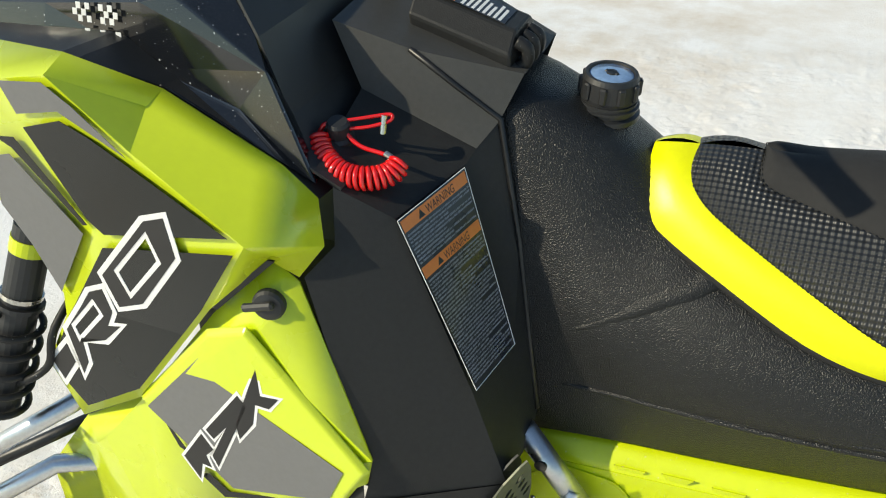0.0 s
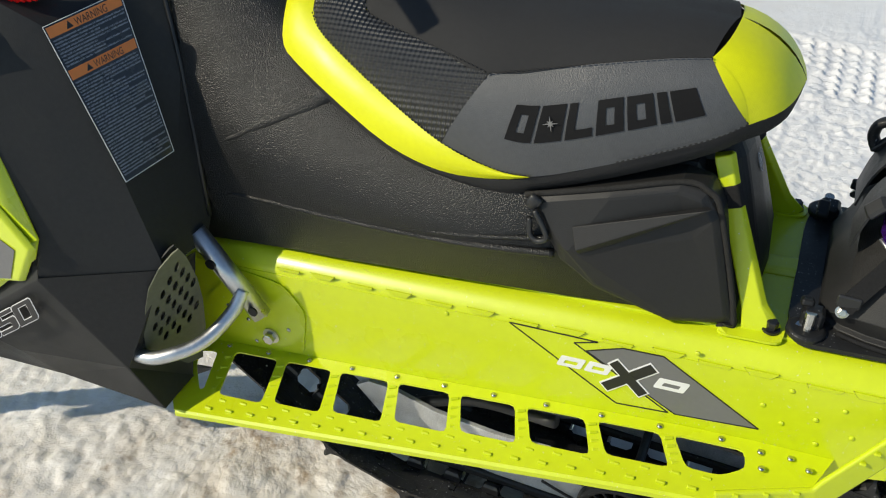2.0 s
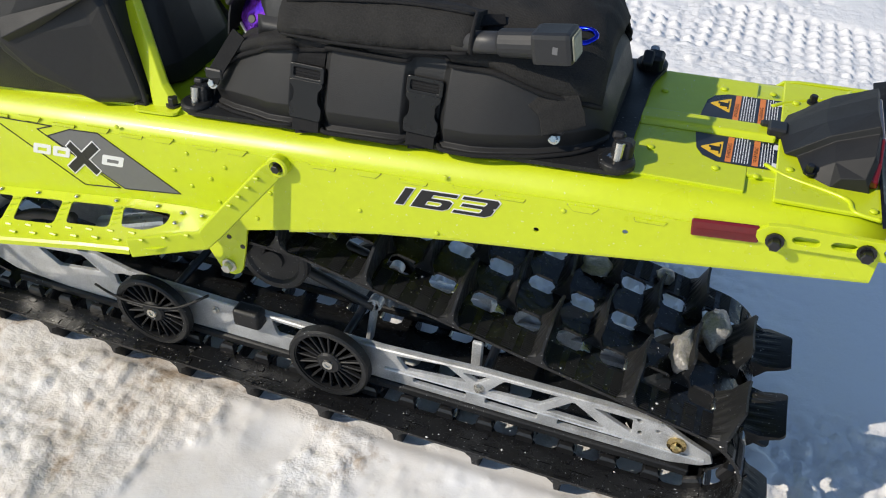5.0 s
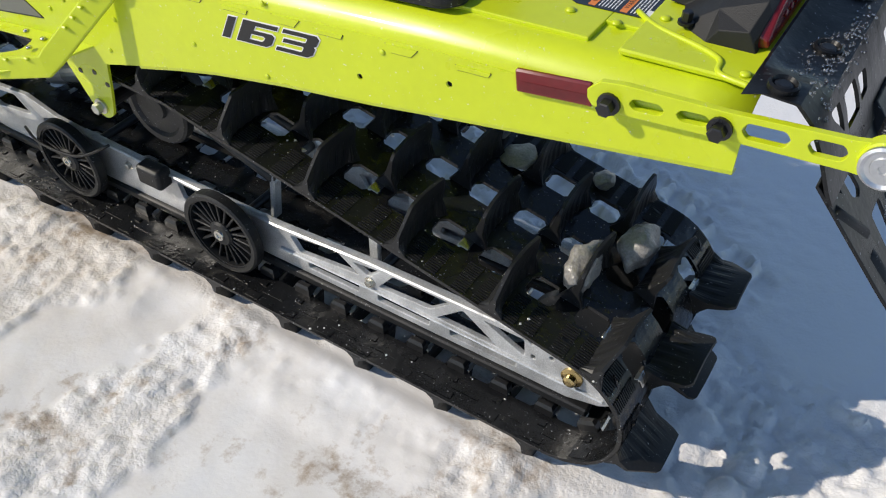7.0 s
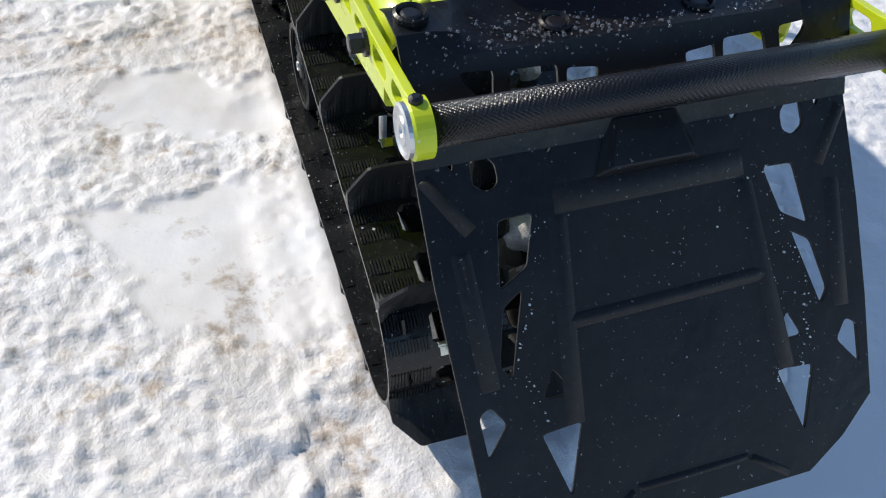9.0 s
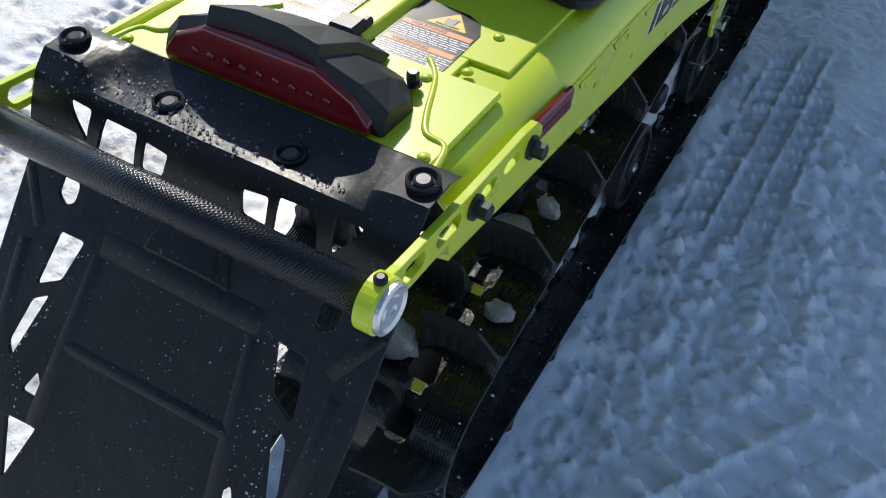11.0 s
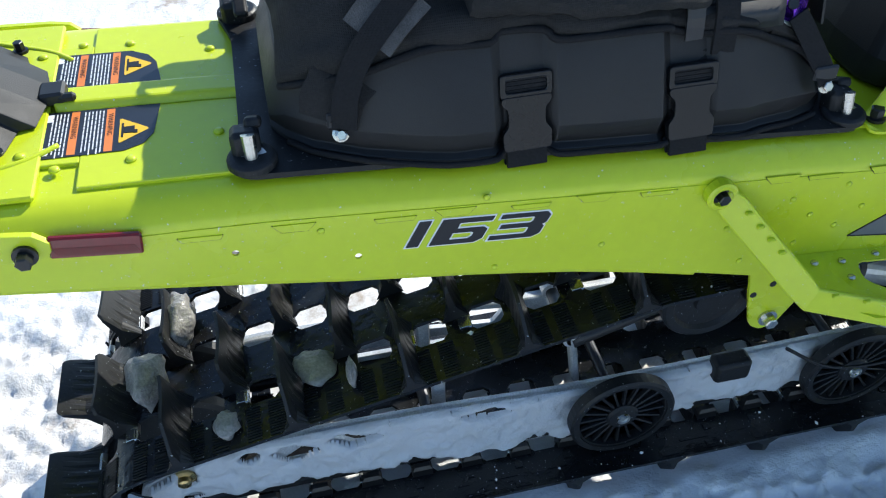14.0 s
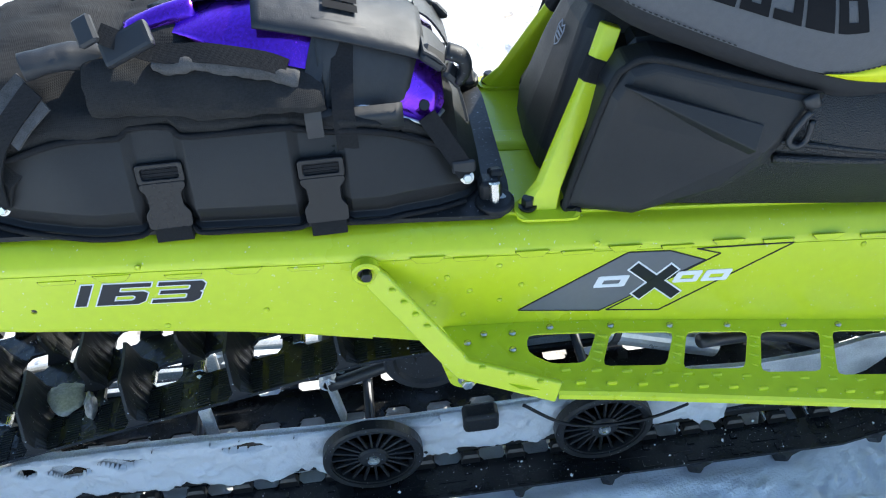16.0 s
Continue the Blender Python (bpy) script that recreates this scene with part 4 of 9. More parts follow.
def curl(y, t, w):
    """The curled part: y across, t along its bend from the tunnel's edge."""
    x, z = float(np.interp(t, arc, [p[0] for p in prof])), float(np.interp(t, arc, [p[1] for p in prof]))
    lift = float(np.interp(abs(y), [0.125, 0.145, 0.155, 0.17], [-0.010, -0.004, 0.0, 0.005])) * float(np.interp(t, [arc[0], arc[1], arc[2], arc[3]], [0, 1, 1, 0]))
    return Vector((x, y, z + lift)) + Vector((1.0, 0, 0.55)).normalized() * w


half = [[(0.077, 0.086), (0.117, 0.085), (0.123, 0.120), (0.077, 0.120)], [(0.132, 0.083), (0.161, 0.081), (0.158, 0.090), (0.135, 0.115)], [(0.040, 0.093), (0.069, 0.090), (0.070, 0.117), (0.044, 0.115)]]
cut_out = [rounded(h, 0.004, 2) for h in half] + [rounded([(-y, t) for y, t in h][::-1], 0.004, 2) for h in half]
ys_ = (-0.206, -0.17, -0.155, -0.145, -0.125, 0.125, 0.145, 0.155, 0.17, 0.206)
holed(bm, [(y, 0.0) for y in ys_] + [(y, arc[-1]) for y in ys_[::-1]], cut_out, curl, 0.004, arc[1:-1])
part("flap_top", bm, FLAP_PLASTIC, flap, "curled black upper edge of the flap", smooth=28)
for y in (-0.188, -0.067, 0.067, 0.188):
    bm = bmesh.new()
    zz = 0.797 if abs(y) > 0.1 else 0.779
    lathe(bm, (2.114 if abs(y) > 0.1 else 2.127, y, zz - 0.004), (0.05, 0, 1), [(0, 0.0145), (0.006, 0.0145), (0.0075, 0.012), (0.004, 0.010), (0.003, 0.0095)], 24)
    cup = part("screw_cup", bm, FLAP_PLASTIC, flap)
    bm = bmesh.new()
    lathe(bm, (2.114 if abs(y) > 0.1 else 2.127, y, zz - 0.001), (0.05, 0, 1), [(0, 0.0085), (0.002, 0.0085), (0.003, 0.006)], 16)
    part("cup_screw", bm, DARK_STEEL, cup)

# drops of melt water on the curled edge
rnd = random.Random(12)
bm = bmesh.new()
for k in range(330):
    if k < 130:
        y, t = rnd.gauss(-0.092, 0.030), rnd.uniform(0.022, 0.060)
    elif k < 230:
        y, t = rnd.uniform(-0.10, 0.13), rnd.gauss(0.054, 0.006)
    else:
        y, t = rnd.uniform(-0.195, 0.03), rnd.uniform(0.046, 0.082)
    r = 0.0006 + 0.0012 * rnd.random() ** 2
    if abs(y) < 0.2 and 0.01 < t < 0.084:
        bmesh.ops.create_icosphere(bm, subdivisions=1, radius=r, matrix=Matrix.Translation(curl(y, t, 0.0045) + Vector((0, 0, 0.001))))
tagged(part("water_drops", bm, WATER, flap, "clear drops of melt water", smooth=True), kind="stuff")

# crumbs of snow stuck to the flap, thickest along the openings
rnd = random.Random(31)
bm = bmesh.new()
for k in range(171):
    if k < 120:
        t = rnd.uniform(0.05, 0.26)
        y = float(np.interp(t, [0.05, 0.11, 0.18, 0.26], [0.112, 0.122, 0.142, 0.120])) + rnd.gauss(0, 0.006) - (0.028 if rnd.random() < 0.4 else 0)
    elif k < 160:
        t = rnd.uniform(0.06, 0.27)
        y = -float(np.interp(t, [0.05, 0.11, 0.18, 0.26], [0.108, 0.120, 0.148, 0.112])) + rnd.gauss(0, 0.004)
    elif k < 168:
        y, t = rnd.gauss(0.012, 0.032), rnd.gauss(0.105, 0.028)
    else:
        y, t = rnd.uniform(-0.17, 0.18), rnd.uniform(0.02, 0.32)
    r = 0.0004 + 0.0010 * rnd.random() ** 2
    bmesh.ops.create_icosphere(bm, subdivisions=1, radius=r, matrix=Matrix.Translation(flap_on(y, t, 0.0046)) @ Matrix.Rotation(rnd.uniform(0, 3), 4, 'Z') @ Matrix.Diagonal((rnd.uniform(0.6, 1.5), rnd.uniform(0.6, 1.6), 0.8, 1)))
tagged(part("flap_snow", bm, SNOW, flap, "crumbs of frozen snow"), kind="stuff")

# ---- tail light
bm = bmesh.new()
ZL = zt(2.0)
rows = []
for y, xf, zf, xm, zm, xr, zr in ((-0.122, 2.020, 0.003, 2.030, 0.020, 2.060, 0.026), (-0.098, 1.985, 0.003, 2.020, 0.030, 2.066, 0.050), (-0.060, 1.975, 0.004, 2.018, 0.040, 2.068, 0.064),
                                  (-0.058, 1.958, 0.004, 2.010, 0.046, 2.066, 0.074), (-0.020, 1.950, 0.006, 2.004, 0.046, 2.062, 0.078), (0.020, 1.950, 0.006, 2.004, 0.046, 2.062, 0.078),
                                  (0.058, 1.958, 0.004, 2.010, 0.046, 2.066, 0.074), (0.060, 1.975, 0.004, 2.018, 0.040, 2.068, 0.064), (0.098, 1.985, 0.003, 2.020, 0.030, 2.066, 0.050), (0.122, 2.020, 0.003, 2.030, 0.020, 2.060, 0.026)):
    rows.append([Vector((xf, y, ZL + zf)), Vector((xm, y, ZL + zm)), Vector((xr, y, ZL + zr)), Vector((xr + 0.006, y, ZL + zr - 0.010)), Vector((2.072, y, ZL + 0.004))])
loft(bm, rows)
lamp = part("tail_light", bm, FOAM_SHELL, sled, "black faceted tail light housing with a red lens", bevel=0.0015)
bm = bmesh.new()
loft(bm, [[Vector((2.066, y, ZL + 0.006)), Vector((2.080, y, ZL + 0.010)), Vector((2.078, y, ZL + h)), Vector((2.062, y, ZL + h + 0.004))] for y, h in ((-0.112, 0.018), (-0.096, 0.038), (-0.06, 0.056), (0.06, 0.056), (0.096, 0.038), (0.112, 0.018))])
lens = part("lens", bm, RED_LENS, lamp, "dark red ribbed lens", bevel=0.002)
for k in range(9):
    bm = bmesh.new()
    lathe(bm, (2.0795, -0.072 + 0.018 * k, ZL + 0.030), (1, 0, 0.1), [(0, 0.0045), (0.0012, 0.0040), (0.0018, 0.002)], 12)
    part("diode", bm, RED_LENS, lens, smooth=True)
for s in (-1, 1):
    bolt("lamp_screw", (1.992, s * 0.104, ZL + 0.008), (0, 0, 1), 0.006, 0.014, lamp)
bm = bmesh.new()
box(bm, (1.945, 0.0, ZL + 0.008), (0.028, 0.030, 0.016), None, 0.003)
box(bm, (1.930, 0.011, ZL + 0.008), (0.020, 0.010, 0.010), None, 0.003)
part("lamp_plug", bm, BLACK_PLASTIC, lamp)

# ---------------------------------------------------------------- track and suspension
PITCH_N, SUB = 54, 10
IDLER = Vector((1.935, 0, 0.1904))
BELT_R, BELT_Z, BELT_W = 0.1124, 0.078, 0.191


def loop_line():
    """The belt's middle line, closed, from under the front, rearwards along the ground."""
    pts = [(x, BELT_Z) for x in np.linspace(0.42, 1.935, 80)]
    pts += [(IDLER.x + BELT_R * math.sin(a), IDLER.z - BELT_R * math.cos(a)) for a in np.linspace(0.08, 2.92, 30)]
    pts += [(x, 0.372 - 0.225 * (x - 1.64)) for x in np.linspace(1.945, 1.24, 40)]
    pts += [(x, float(np.interp(x, [0.1, 0.9, 1.24], [0.478, 0.478, 0.462]))) for x in np.linspace(1.20, 0.10, 40)]
    pts += [(0.085 - 0.085 * math.sin(a), 0.393 + 0.085 * math.cos(a)) for a in np.linspace(0.1, 2.4, 14)]
    pts += [(x, float(np.interp(x, [0.07, 0.30, 0.42], [0.30, 0.115, BELT_Z]))) for x in np.linspace(0.08, 0.41, 14)]
    line = [Vector((x, 0, z)) for x, z in pts]
    # begin at the foot of an outer lug on the upper run
    first = min(range(len(line)), key=lambda i: (line[i] - Vector((1.512, 0, 0.401))).length)
    line = [Vector((1.512, 0, 0.4008))] + line[first + 1:] + line[:first]
    return resample(line + [line[0]], PITCH_N * SUB + 1)


LOOP = loop_line()
N_STEP = PITCH_N * SUB


def on_loop(k):
    """The place, the way along and the way out of the belt at step k."""
    p, d = LOOP[k % N_STEP], (LOOP[(k + 1) % N_STEP] - LOOP[(k - 1) % N_STEP]).normalized()
    return p, d, Vector((d.z, 0, -d.x))


def on_belt(k):
    p, d, o = on_loop(k)
    return p, d, o, Matrix((d, (0, 1, 0), o)).transposed()


track = part("track", bmesh.new(), RUBBER, sled, "black rubber paddle track with snow in its openings")
bm = bmesh.new()
ROWS = (-0.105, 0.0, 0.105)
cols = [-BELT_W] + [c + d for c in ROWS for d in (-0.021, -0.012, 0.012, 0.021)] + [BELT_W]
OPEN = (2, 8)
grid = {}
for k in range(N_STEP):
    p, d, o = on_loop(k)
    for j, y in enumerate(cols):
        for w in (0, 1):
            grid[k, j, w] = bm.verts.new(Vector((p.x, y, p.z)) + o * (0.003 if w else -0.003))


def window(k, j):
    """0: belt, 1: open, 2: a cut corner of an opening."""
    m = (j - 1) % 4
    if not 1 <= j <= 11 or m == 3 or not OPEN[0] <= k % SUB < OPEN[1]:
        return 0
    return 2 if m != 1 and k % SUB in (OPEN[0], OPEN[1] - 1) else 1


for k in range(N_STEP):
    q = (k + 1) % N_STEP
    for j in range(13):
        what = window(k, j)
        if what == 1:
            continue
        quad = [(k, j), (k, j + 1), (q, j + 1), (q, j)]
        if what == 2:
            # drop the corner that looks into the opening
            inner = (q if k % SUB == OPEN[0] else k, j + 1 if (j - 1) % 4 == 0 else j)
            i = quad.index(inner)
            a, b = quad[i - 1], quad[(i + 1) % 4]
            quad.remove(inner)
            bm.faces.new((grid[a + (0,)], grid[b + (0,)], grid[b + (1,)], grid[a + (1,)]))
        for w in (0, 1):
            f = [grid[v + (w,)] for v in quad]
            bm.faces.new(f if w else f[::-1])
        if what == 2:
            continue
        for jj, nb in ((j, j - 1), (j + 1, j + 1)):
            if nb in (-1, 13) or window(k, nb) == 1:
                bm.faces.new((grid[k, jj, 0], grid[q, jj, 0], grid[q, jj, 1], grid[k, jj, 1]))
        for kk, nb in ((k, k - 1), (q, k + 1)):
            if window(nb % N_STEP, j) == 1:
                bm.faces.new((grid[kk, j, 0], grid[kk, j + 1, 0], grid[kk, j + 1, 1], grid[kk, j, 1]))
part("belt", bm, RUBBER_WET, track, "wet black rubber belt with three rows of openings")


def paddle(y0, y1, h, ends):
    """A lug: a thin upright paddle that broadens into a buttress at its ends; y across, z out of the belt. ends: how long each end is chamfered."""
    bm = bmesh.new()
    rows, n = [], 24
    for i in range(n + 1):
        t = i / n
        y = y0 + (y1 - y0) * t
        from_a, from_b = abs(y - y0), abs(y1 - y)
        hh = h
        for e, dist in zip(ends, (from_a, from_b)):
            if e:
                hh = min(hh, h * (0.42 + 0.58 * min(1.0, dist / e)) if e > 0.01 else h * (0.85 + 0.15 * min(1.0, dist / e)))
        near = min(from_a if ends[0] else 9, from_b if ends[1] else 9)
        b = 0.011 + 0.010 * max(0.0, 1 - near / 0.022)
        r = 0.0012 if i % 4 in (1, 2) else 0.0
        cup = 0.005 * (1 - (2 * t - 1) ** 2)
        rows.append([Vector((-b - r + cup, y, 0.0)), Vector((-0.0055 - r + cup, y, hh * 0.42)), Vector((-0.0042 + cup, y, hh * 0.75)), Vector((-0.0024 + cup, y, hh)),
                     Vector((0.0024 + cup, y, hh)), Vector((0.0042 + cup, y, hh * 0.75)), Vector((0.0055 + r + cup, y, hh * 0.42)), Vector((b + r + cup, y, 0.0))])
    loft(bm, rows)
    return bm


def lug_poses(first, every):
    out = []
    for c in range(first, PITCH_N, every):
        p, d, o, m = on_belt(c * SUB)
        out.append(Matrix.Translation(p + o * 0.002) @ m.to_4x4())
    return out


even_rows, odd_rows = lug_poses(0, 2), lug_poses(1, 2)
# staggered paddles: an outer one and one beside the middle in each row, turn about
stamp("outer_lug", paddle(-BELT_W, -0.078, 0.070, (0.030, 0.004)), RUBBER, track, even_rows)
stamp("middle_lug", paddle(-0.012, 0.098, 0.068, (0.006, 0.006)), RUBBER, track, even_rows)
stamp("outer_lug", paddle(0.078, BELT_W, 0.070, (0.004, 0.030)), RUBBER, track, odd_rows)
stamp("middle_lug", paddle(-0.098, 0.012, 0.068, (0.006, 0.006)), RUBBER, track, odd_rows)
# steel clips folded round the edges of the openings, with their guide standing on the belt's inner face
clip = bmesh.new()
box(clip, (0, 0, 0), (0.006, 0.030, 0.009), None, 0.0015)
box(clip, (-0.008, 0, 0.0042), (0.014, 0.026, 0.0018), None, 0.0006)
clips, guides = [], []
for c in range(PITCH_N):
    p, d, o, m = on_belt(c * SUB + OPEN[0])
    for y in (-0.105, 0.105):
        if c % 3 != 1:
            clips.append(Matrix.Translation(p + Vector((0, y, 0))) @ m.to_4x4())
        g, _, o2, m2 = on_belt(c * SUB)
        guides.append(Matrix.Translation(g + Vector((0, y * 1.16, 0)) - o2 * 0.011) @ m2.to_4x4())
stamp("guide_clip", clip, STEEL, track, clips, "worn steel guide clip")
guide = bmesh.new()
loft(guide, [[Vector((x * k, y * k2, z)) for x, y in ((-0.017, -0.008), (0.017, -0.008), (0.017, 0.008), (-0.017, 0.008))] for z, k, k2 in ((0.010, 1.0, 1.0), (-0.006, 0.95, 0.9), (-0.012, 0.7, 0.5))])
stamp("clip_guide", guide, DARK_STEEL, track, guides, "wet dark steel guide on the belt")
# fine ribs on the belt between the lugs
ribs = bmesh.new()
for c in range(PITCH_N):
    for a, b in ((1.6, 4.2), (5.4, 8.4)):
        pa, da, oa, ma = on_belt(c * SUB + int(round((a + b) / 2)))
        span = (b - a) / SUB * 0.0762
        for s in (-1, 1):
            for i in range(13):
                box(ribs, pa + Vector((0, s * (0.133 + 0.0044 * i), 0)) + oa * 0.0036, (span, 0.0019, 0.0024), ma)
tagged(part("belt_ribs", ribs, RUBBER, track), kind="stuff")
# small moulded pads on the belt's inner face
pads = bmesh.new()
for c in range(PITCH_N):
    p, d, o, m = on_belt(c * SUB + 1)
    for s in (-1, 1):
        box(pads, p + Vector((0, s * 0.146, 0)) - o * 0.003, (0.012, 0.010, 0.005), m)
        box(pads, p + Vector((0, s * 0.178, 0)) - o * 0.003, (0.030, 0.014, 0.0035), m)
        box(pads, p + Vector((0, s * 0.162, 0)) - o * 0.003 + d * 0.03, (0.050, 0.004, 0.0025), m)
tagged(part("belt_lining", pads, RUBBER_WET, track), kind="stuff")

# ---- slide rails
susp = part("rear_suspension", rod(bmesh.new(), (1.098, -0.196, 0.412), (1.098, 0.196, 0.412), 0.012), DARK_STEEL, sled, "black and aluminium slide rail suspension")
for s in (-1, 1):
    bm = bmesh.new()
    y0 = 0.097
    outl = [(0.30, 0.245), (0.36, 0.175), (0.46, 0.128), (0.60, 0.116), (1.93, 0.118), (1.985, 0.132), (2.006, 0.146), (1.998, 0.166), (1.955, 0.186), (1.905, 0.214), (1.80, 0.222), (1.66, 0.222), (1.56, 0.219), (1.36, 0.206),
            (1.20, 0.205), (1.00, 0.208), (0.86, 0.212), (0.78, 0.218), (0.70, 0.240), (0.60, 0.232), (0.47, 0.240), (0.38, 0.265), (0.33, 0.265)]
    hol = [[(0.545, 0.212), (0.660, 0.226), (0.700, 0.192), (0.590, 0.176)], [(0.735, 0.196), (0.76, 0.205), (0.85, 0.200), (0.80, 0.168), (0.74, 0.168)], [(1.11, 0.192), (1.20, 0.190), (1.19, 0.156), (1.12, 0.156)],
           [(1.383, 0.192), (1.488, 0.205), (1.532, 0.174), (1.404, 0.160)], [(1.520, 0.198), (1.578, 0.205), (1.552, 0.182)], [(1.573, 0.166), (1.604, 0.206), (1.716, 0.207), (1.676, 0.172)],
           [(1.690, 0.160), (1.739, 0.204), (1.805, 0.158)], [(1.777, 0.204), (1.850, 0.203), (1.853, 0.166)], [(1.42, 0.145), (1.53, 0.150), (1.53, 0.131), (1.42, 0.131)], [(1.57, 0.148), (1.675, 0.150), (1.675, 0.131), (1.57, 0.131)],
           [(1.715, 0.147), (1.84, 0.147), (1.84, 0.131), (1.715, 0.131)],
           [(1.863 + 0.006 * math.cos(t), 0.206 + 0.006 * math.sin(t)) for t in np.linspace(0, 6.283, 9)[:-1]], [(1.868 + 0.005 * math.cos(t), 0.174 + 0.005 * math.sin(t)) for t in np.linspace(0, 6.283, 9)[:-1]],
           [(1.899 + 0.0045 * math.cos(t), 0.190 + 0.0045 * math.sin(t)) for t in np.linspace(0, 6.283, 9)[:-1]]]
    holed(bm, outl, [rounded(h, 0.004, 2) for h in hol], lambda x, z, w: Vector((x, s * (y0 + w), z)), 0.010)
    rail = part("slide_rail", bm, ALU_SNOWY, susp, "frosted aluminium slide rail with cut-outs", bevel=0.0015)
    bm = bmesh.new()
    tube(bm, [(0.86, s * 0.104, 0.211), (1.00, s * 0.104, 0.207), (1.20, s * 0.104, 0.204), (1.36, s * 0.104, 0.205), (1.56, s * 0.104, 0.218), (1.80, s * 0.104, 0.221), (1.90, s * 0.104, 0.214)], 0.009, 8, 0.35)
    tube(bm, [(1.36, s * 0.107, 0.152), (1.56, s * 0.107, 0.155), (1.70, s * 0.107, 0.153), (1.90, s * 0.107, 0.150), (1.99, s * 0.106, 0.148)], 0.0055, 8, 0.6)
    part("rail_flange", bm, ALU_SNOWY, rail)
    bm = bmesh.new()
    box(bm, (1.22, s * 0.102, 0.108), (1.50, 0.026, 0.018), None, 0.003)
    part("slider_strip", bm, RUBBER, rail)
    for x, z, r in ((1.556, 0.170, 0.0075), (1.235, 0.178, 0.006), (0.98, 0.178, 0.006)):
        bolt("rail_bolt", (x, s * 0.107, z), (0, s, 0), r, 0.008, rail, STEEL)
    bm = bmesh.new()
    lathe(bm, (1.936, s * 0.105, 0.172), (0, s, 0), [(0, 0.018), (0.006, 0.018), (0.008, 0.011), (0.016, 0.010), (0.018, 0.006)], 18)
    part("axle_washer", bm, mat("gold_zinc", (0.55, 0.42, 0.2), 0.3, 1.0) if s < 0 else bpy.data.materials["gold_zinc"], rail, "gold zinc axle washer")
    bm = bmesh.new()
    box(bm, (1.068, s * 0.120, 0.202), (0.062, 0.036, 0.044), None, 0.006)
    part("bump_stop", bm, RUBBER, rail, "black rubber bump stop", bevel=0.003)

    def wheel(x, z, y, r, name):
        """A spoked bogie wheel: rubber tyre, rim, hub and 20 spokes."""
        bm = bmesh.new()
        lathe(bm, (x, s * y, z), (0, s, 0), [(-0.011, r - 0.012), (-0.012, r - 0.004), (-0.009, r), (0.009, r), (0.012, r - 0.004), (0.011, r - 0.012), (-0.011, r - 0.012)], 48)
        w = part(name, bm, RUBBER, susp, "black spoked idler wheel", smooth=False)
        bm = bmesh.new()
        lathe(bm, (x, s * y, z), (0, s, 0), [(-0.008, r - 0.015), (-0.008, r - 0.012), (0.008, r - 0.012), (0.008, r - 0.015), (-0.008, r - 0.015)], 48)
        part("rim", bm, RUBBER, w)
        bm = bmesh.new()
        lathe(bm, (x, s * y, z), (0, s, 0), [(-0.010, 0.026), (0.006, 0.026), (0.010, 0.022), (0.011, 0.012)], 28)
        part("hub", bm, RUBBER, w)
        bm = bmesh.new()
        lathe(bm, (x, s * (y + 0.011), z), (0, s, 0), [(0, 0.0115), (0.003, 0.0105), (0.003, 0.006), (0.001, 0.005)], 20)
        part("bearing_cap", bm, STEEL, w)
        sp = box(bmesh.new(), (0, (r - 0.04) / 2 + 0.025, 0), (0.0042, r - 0.040, 0.009), None, 0.001)
        stamp("spoke", sp, RUBBER, w, [turned((x, s * y, z), (0, s, 0)) @ Matrix.Rotation(2 * math.pi * i / 20, 4, 'Z') for i in range(20)])
        return w

    wheel(0.856, 0.168, 0.145, 0.086, "bogie_wheel")
    wheel(1.258, 0.168, 0.145, 0.086, "bogie_wheel")
    bm = bmesh.new()
    lathe(bm, (1.150, s * 0.130, 0.392), (0, s, 0), [(-0.012, 0.055), (-0.012, 0.066), (-0.008, 0.070), (0.008, 0.070), (0.012, 0.066), (0.012, 0.055), (0.006, 0.050), (0.006, 0.022), (0.012, 0.020), (0.012, 0.010)], 40)
    part("carrier_wheel", bm, RUBBER, susp, "black rubber carrier wheel", smooth=False)
    bm = bmesh.new()
    lathe(bm, (IDLER.x, s * 0.055, IDLER.z), (0, s, 0), [(-0.012, 0.03), (-0.012, 0.098), (-0.008, 0.106), (0.008, 0.106), (0.012, 0.098), (0.012, 0.03)], 36)
    part("rear_idler", bm, RUBBER, susp)
for x, z, y, r in ((1.936, 0.172, 0.105, 0.012), (1.258, 0.168, 0.14, 0.009), (0.856, 0.168, 0.14, 0.009), (1.556, 0.170, 0.10, 0.010)):
    part("axle", rod(bmesh.new(), (x, -y, z), (x, y, z), r), DARK_STEEL, susp)
# rear arm, its links and the shocks
for y in (-0.055, 0.055):
    bm = bmesh.new()
    a, b = Vector((1.305, y, 0.165)), Vector((1.320, y, 0.280))
    box(bm, (a + b) / 2, (0.022, 0.012, 0.120), aim(b - a), 0.003)
    lathe(bm, b + Vector((0, -0.010, -0.01)), (0, 1, 0), [(0, 0.015), (0.020, 0.015)], 18)
    part("arm_link", bm, ALU_SNOWY, susp, "frosted aluminium pivot link")
    bm = bmesh.new()
    box(bm, (1.535, y * 1.1, 0.200), (0.022, 0.010, 0.090), None, 0.003)
    part("limiter_link", bm, ALU_SNOWY, susp)
bm = bmesh.new()
rod(bm, (1.318, -0.065, 0.268), (1.318, 0.065, 0.268), 0.011)
for s in (-1, 1):
    tube(bm, spline([(1.318, s * 0.060, 0.262), (1.05, s * 0.060, 0.345), (0.80, s * 0.10, 0.41)], 6), 0.011, 10)
    tube(bm, spline([(0.40, s * 0.075, 0.20), (0.55, s * 0.10, 0.30), (0.72, s * 0.16, 0.38)], 6), 0.012, 10)
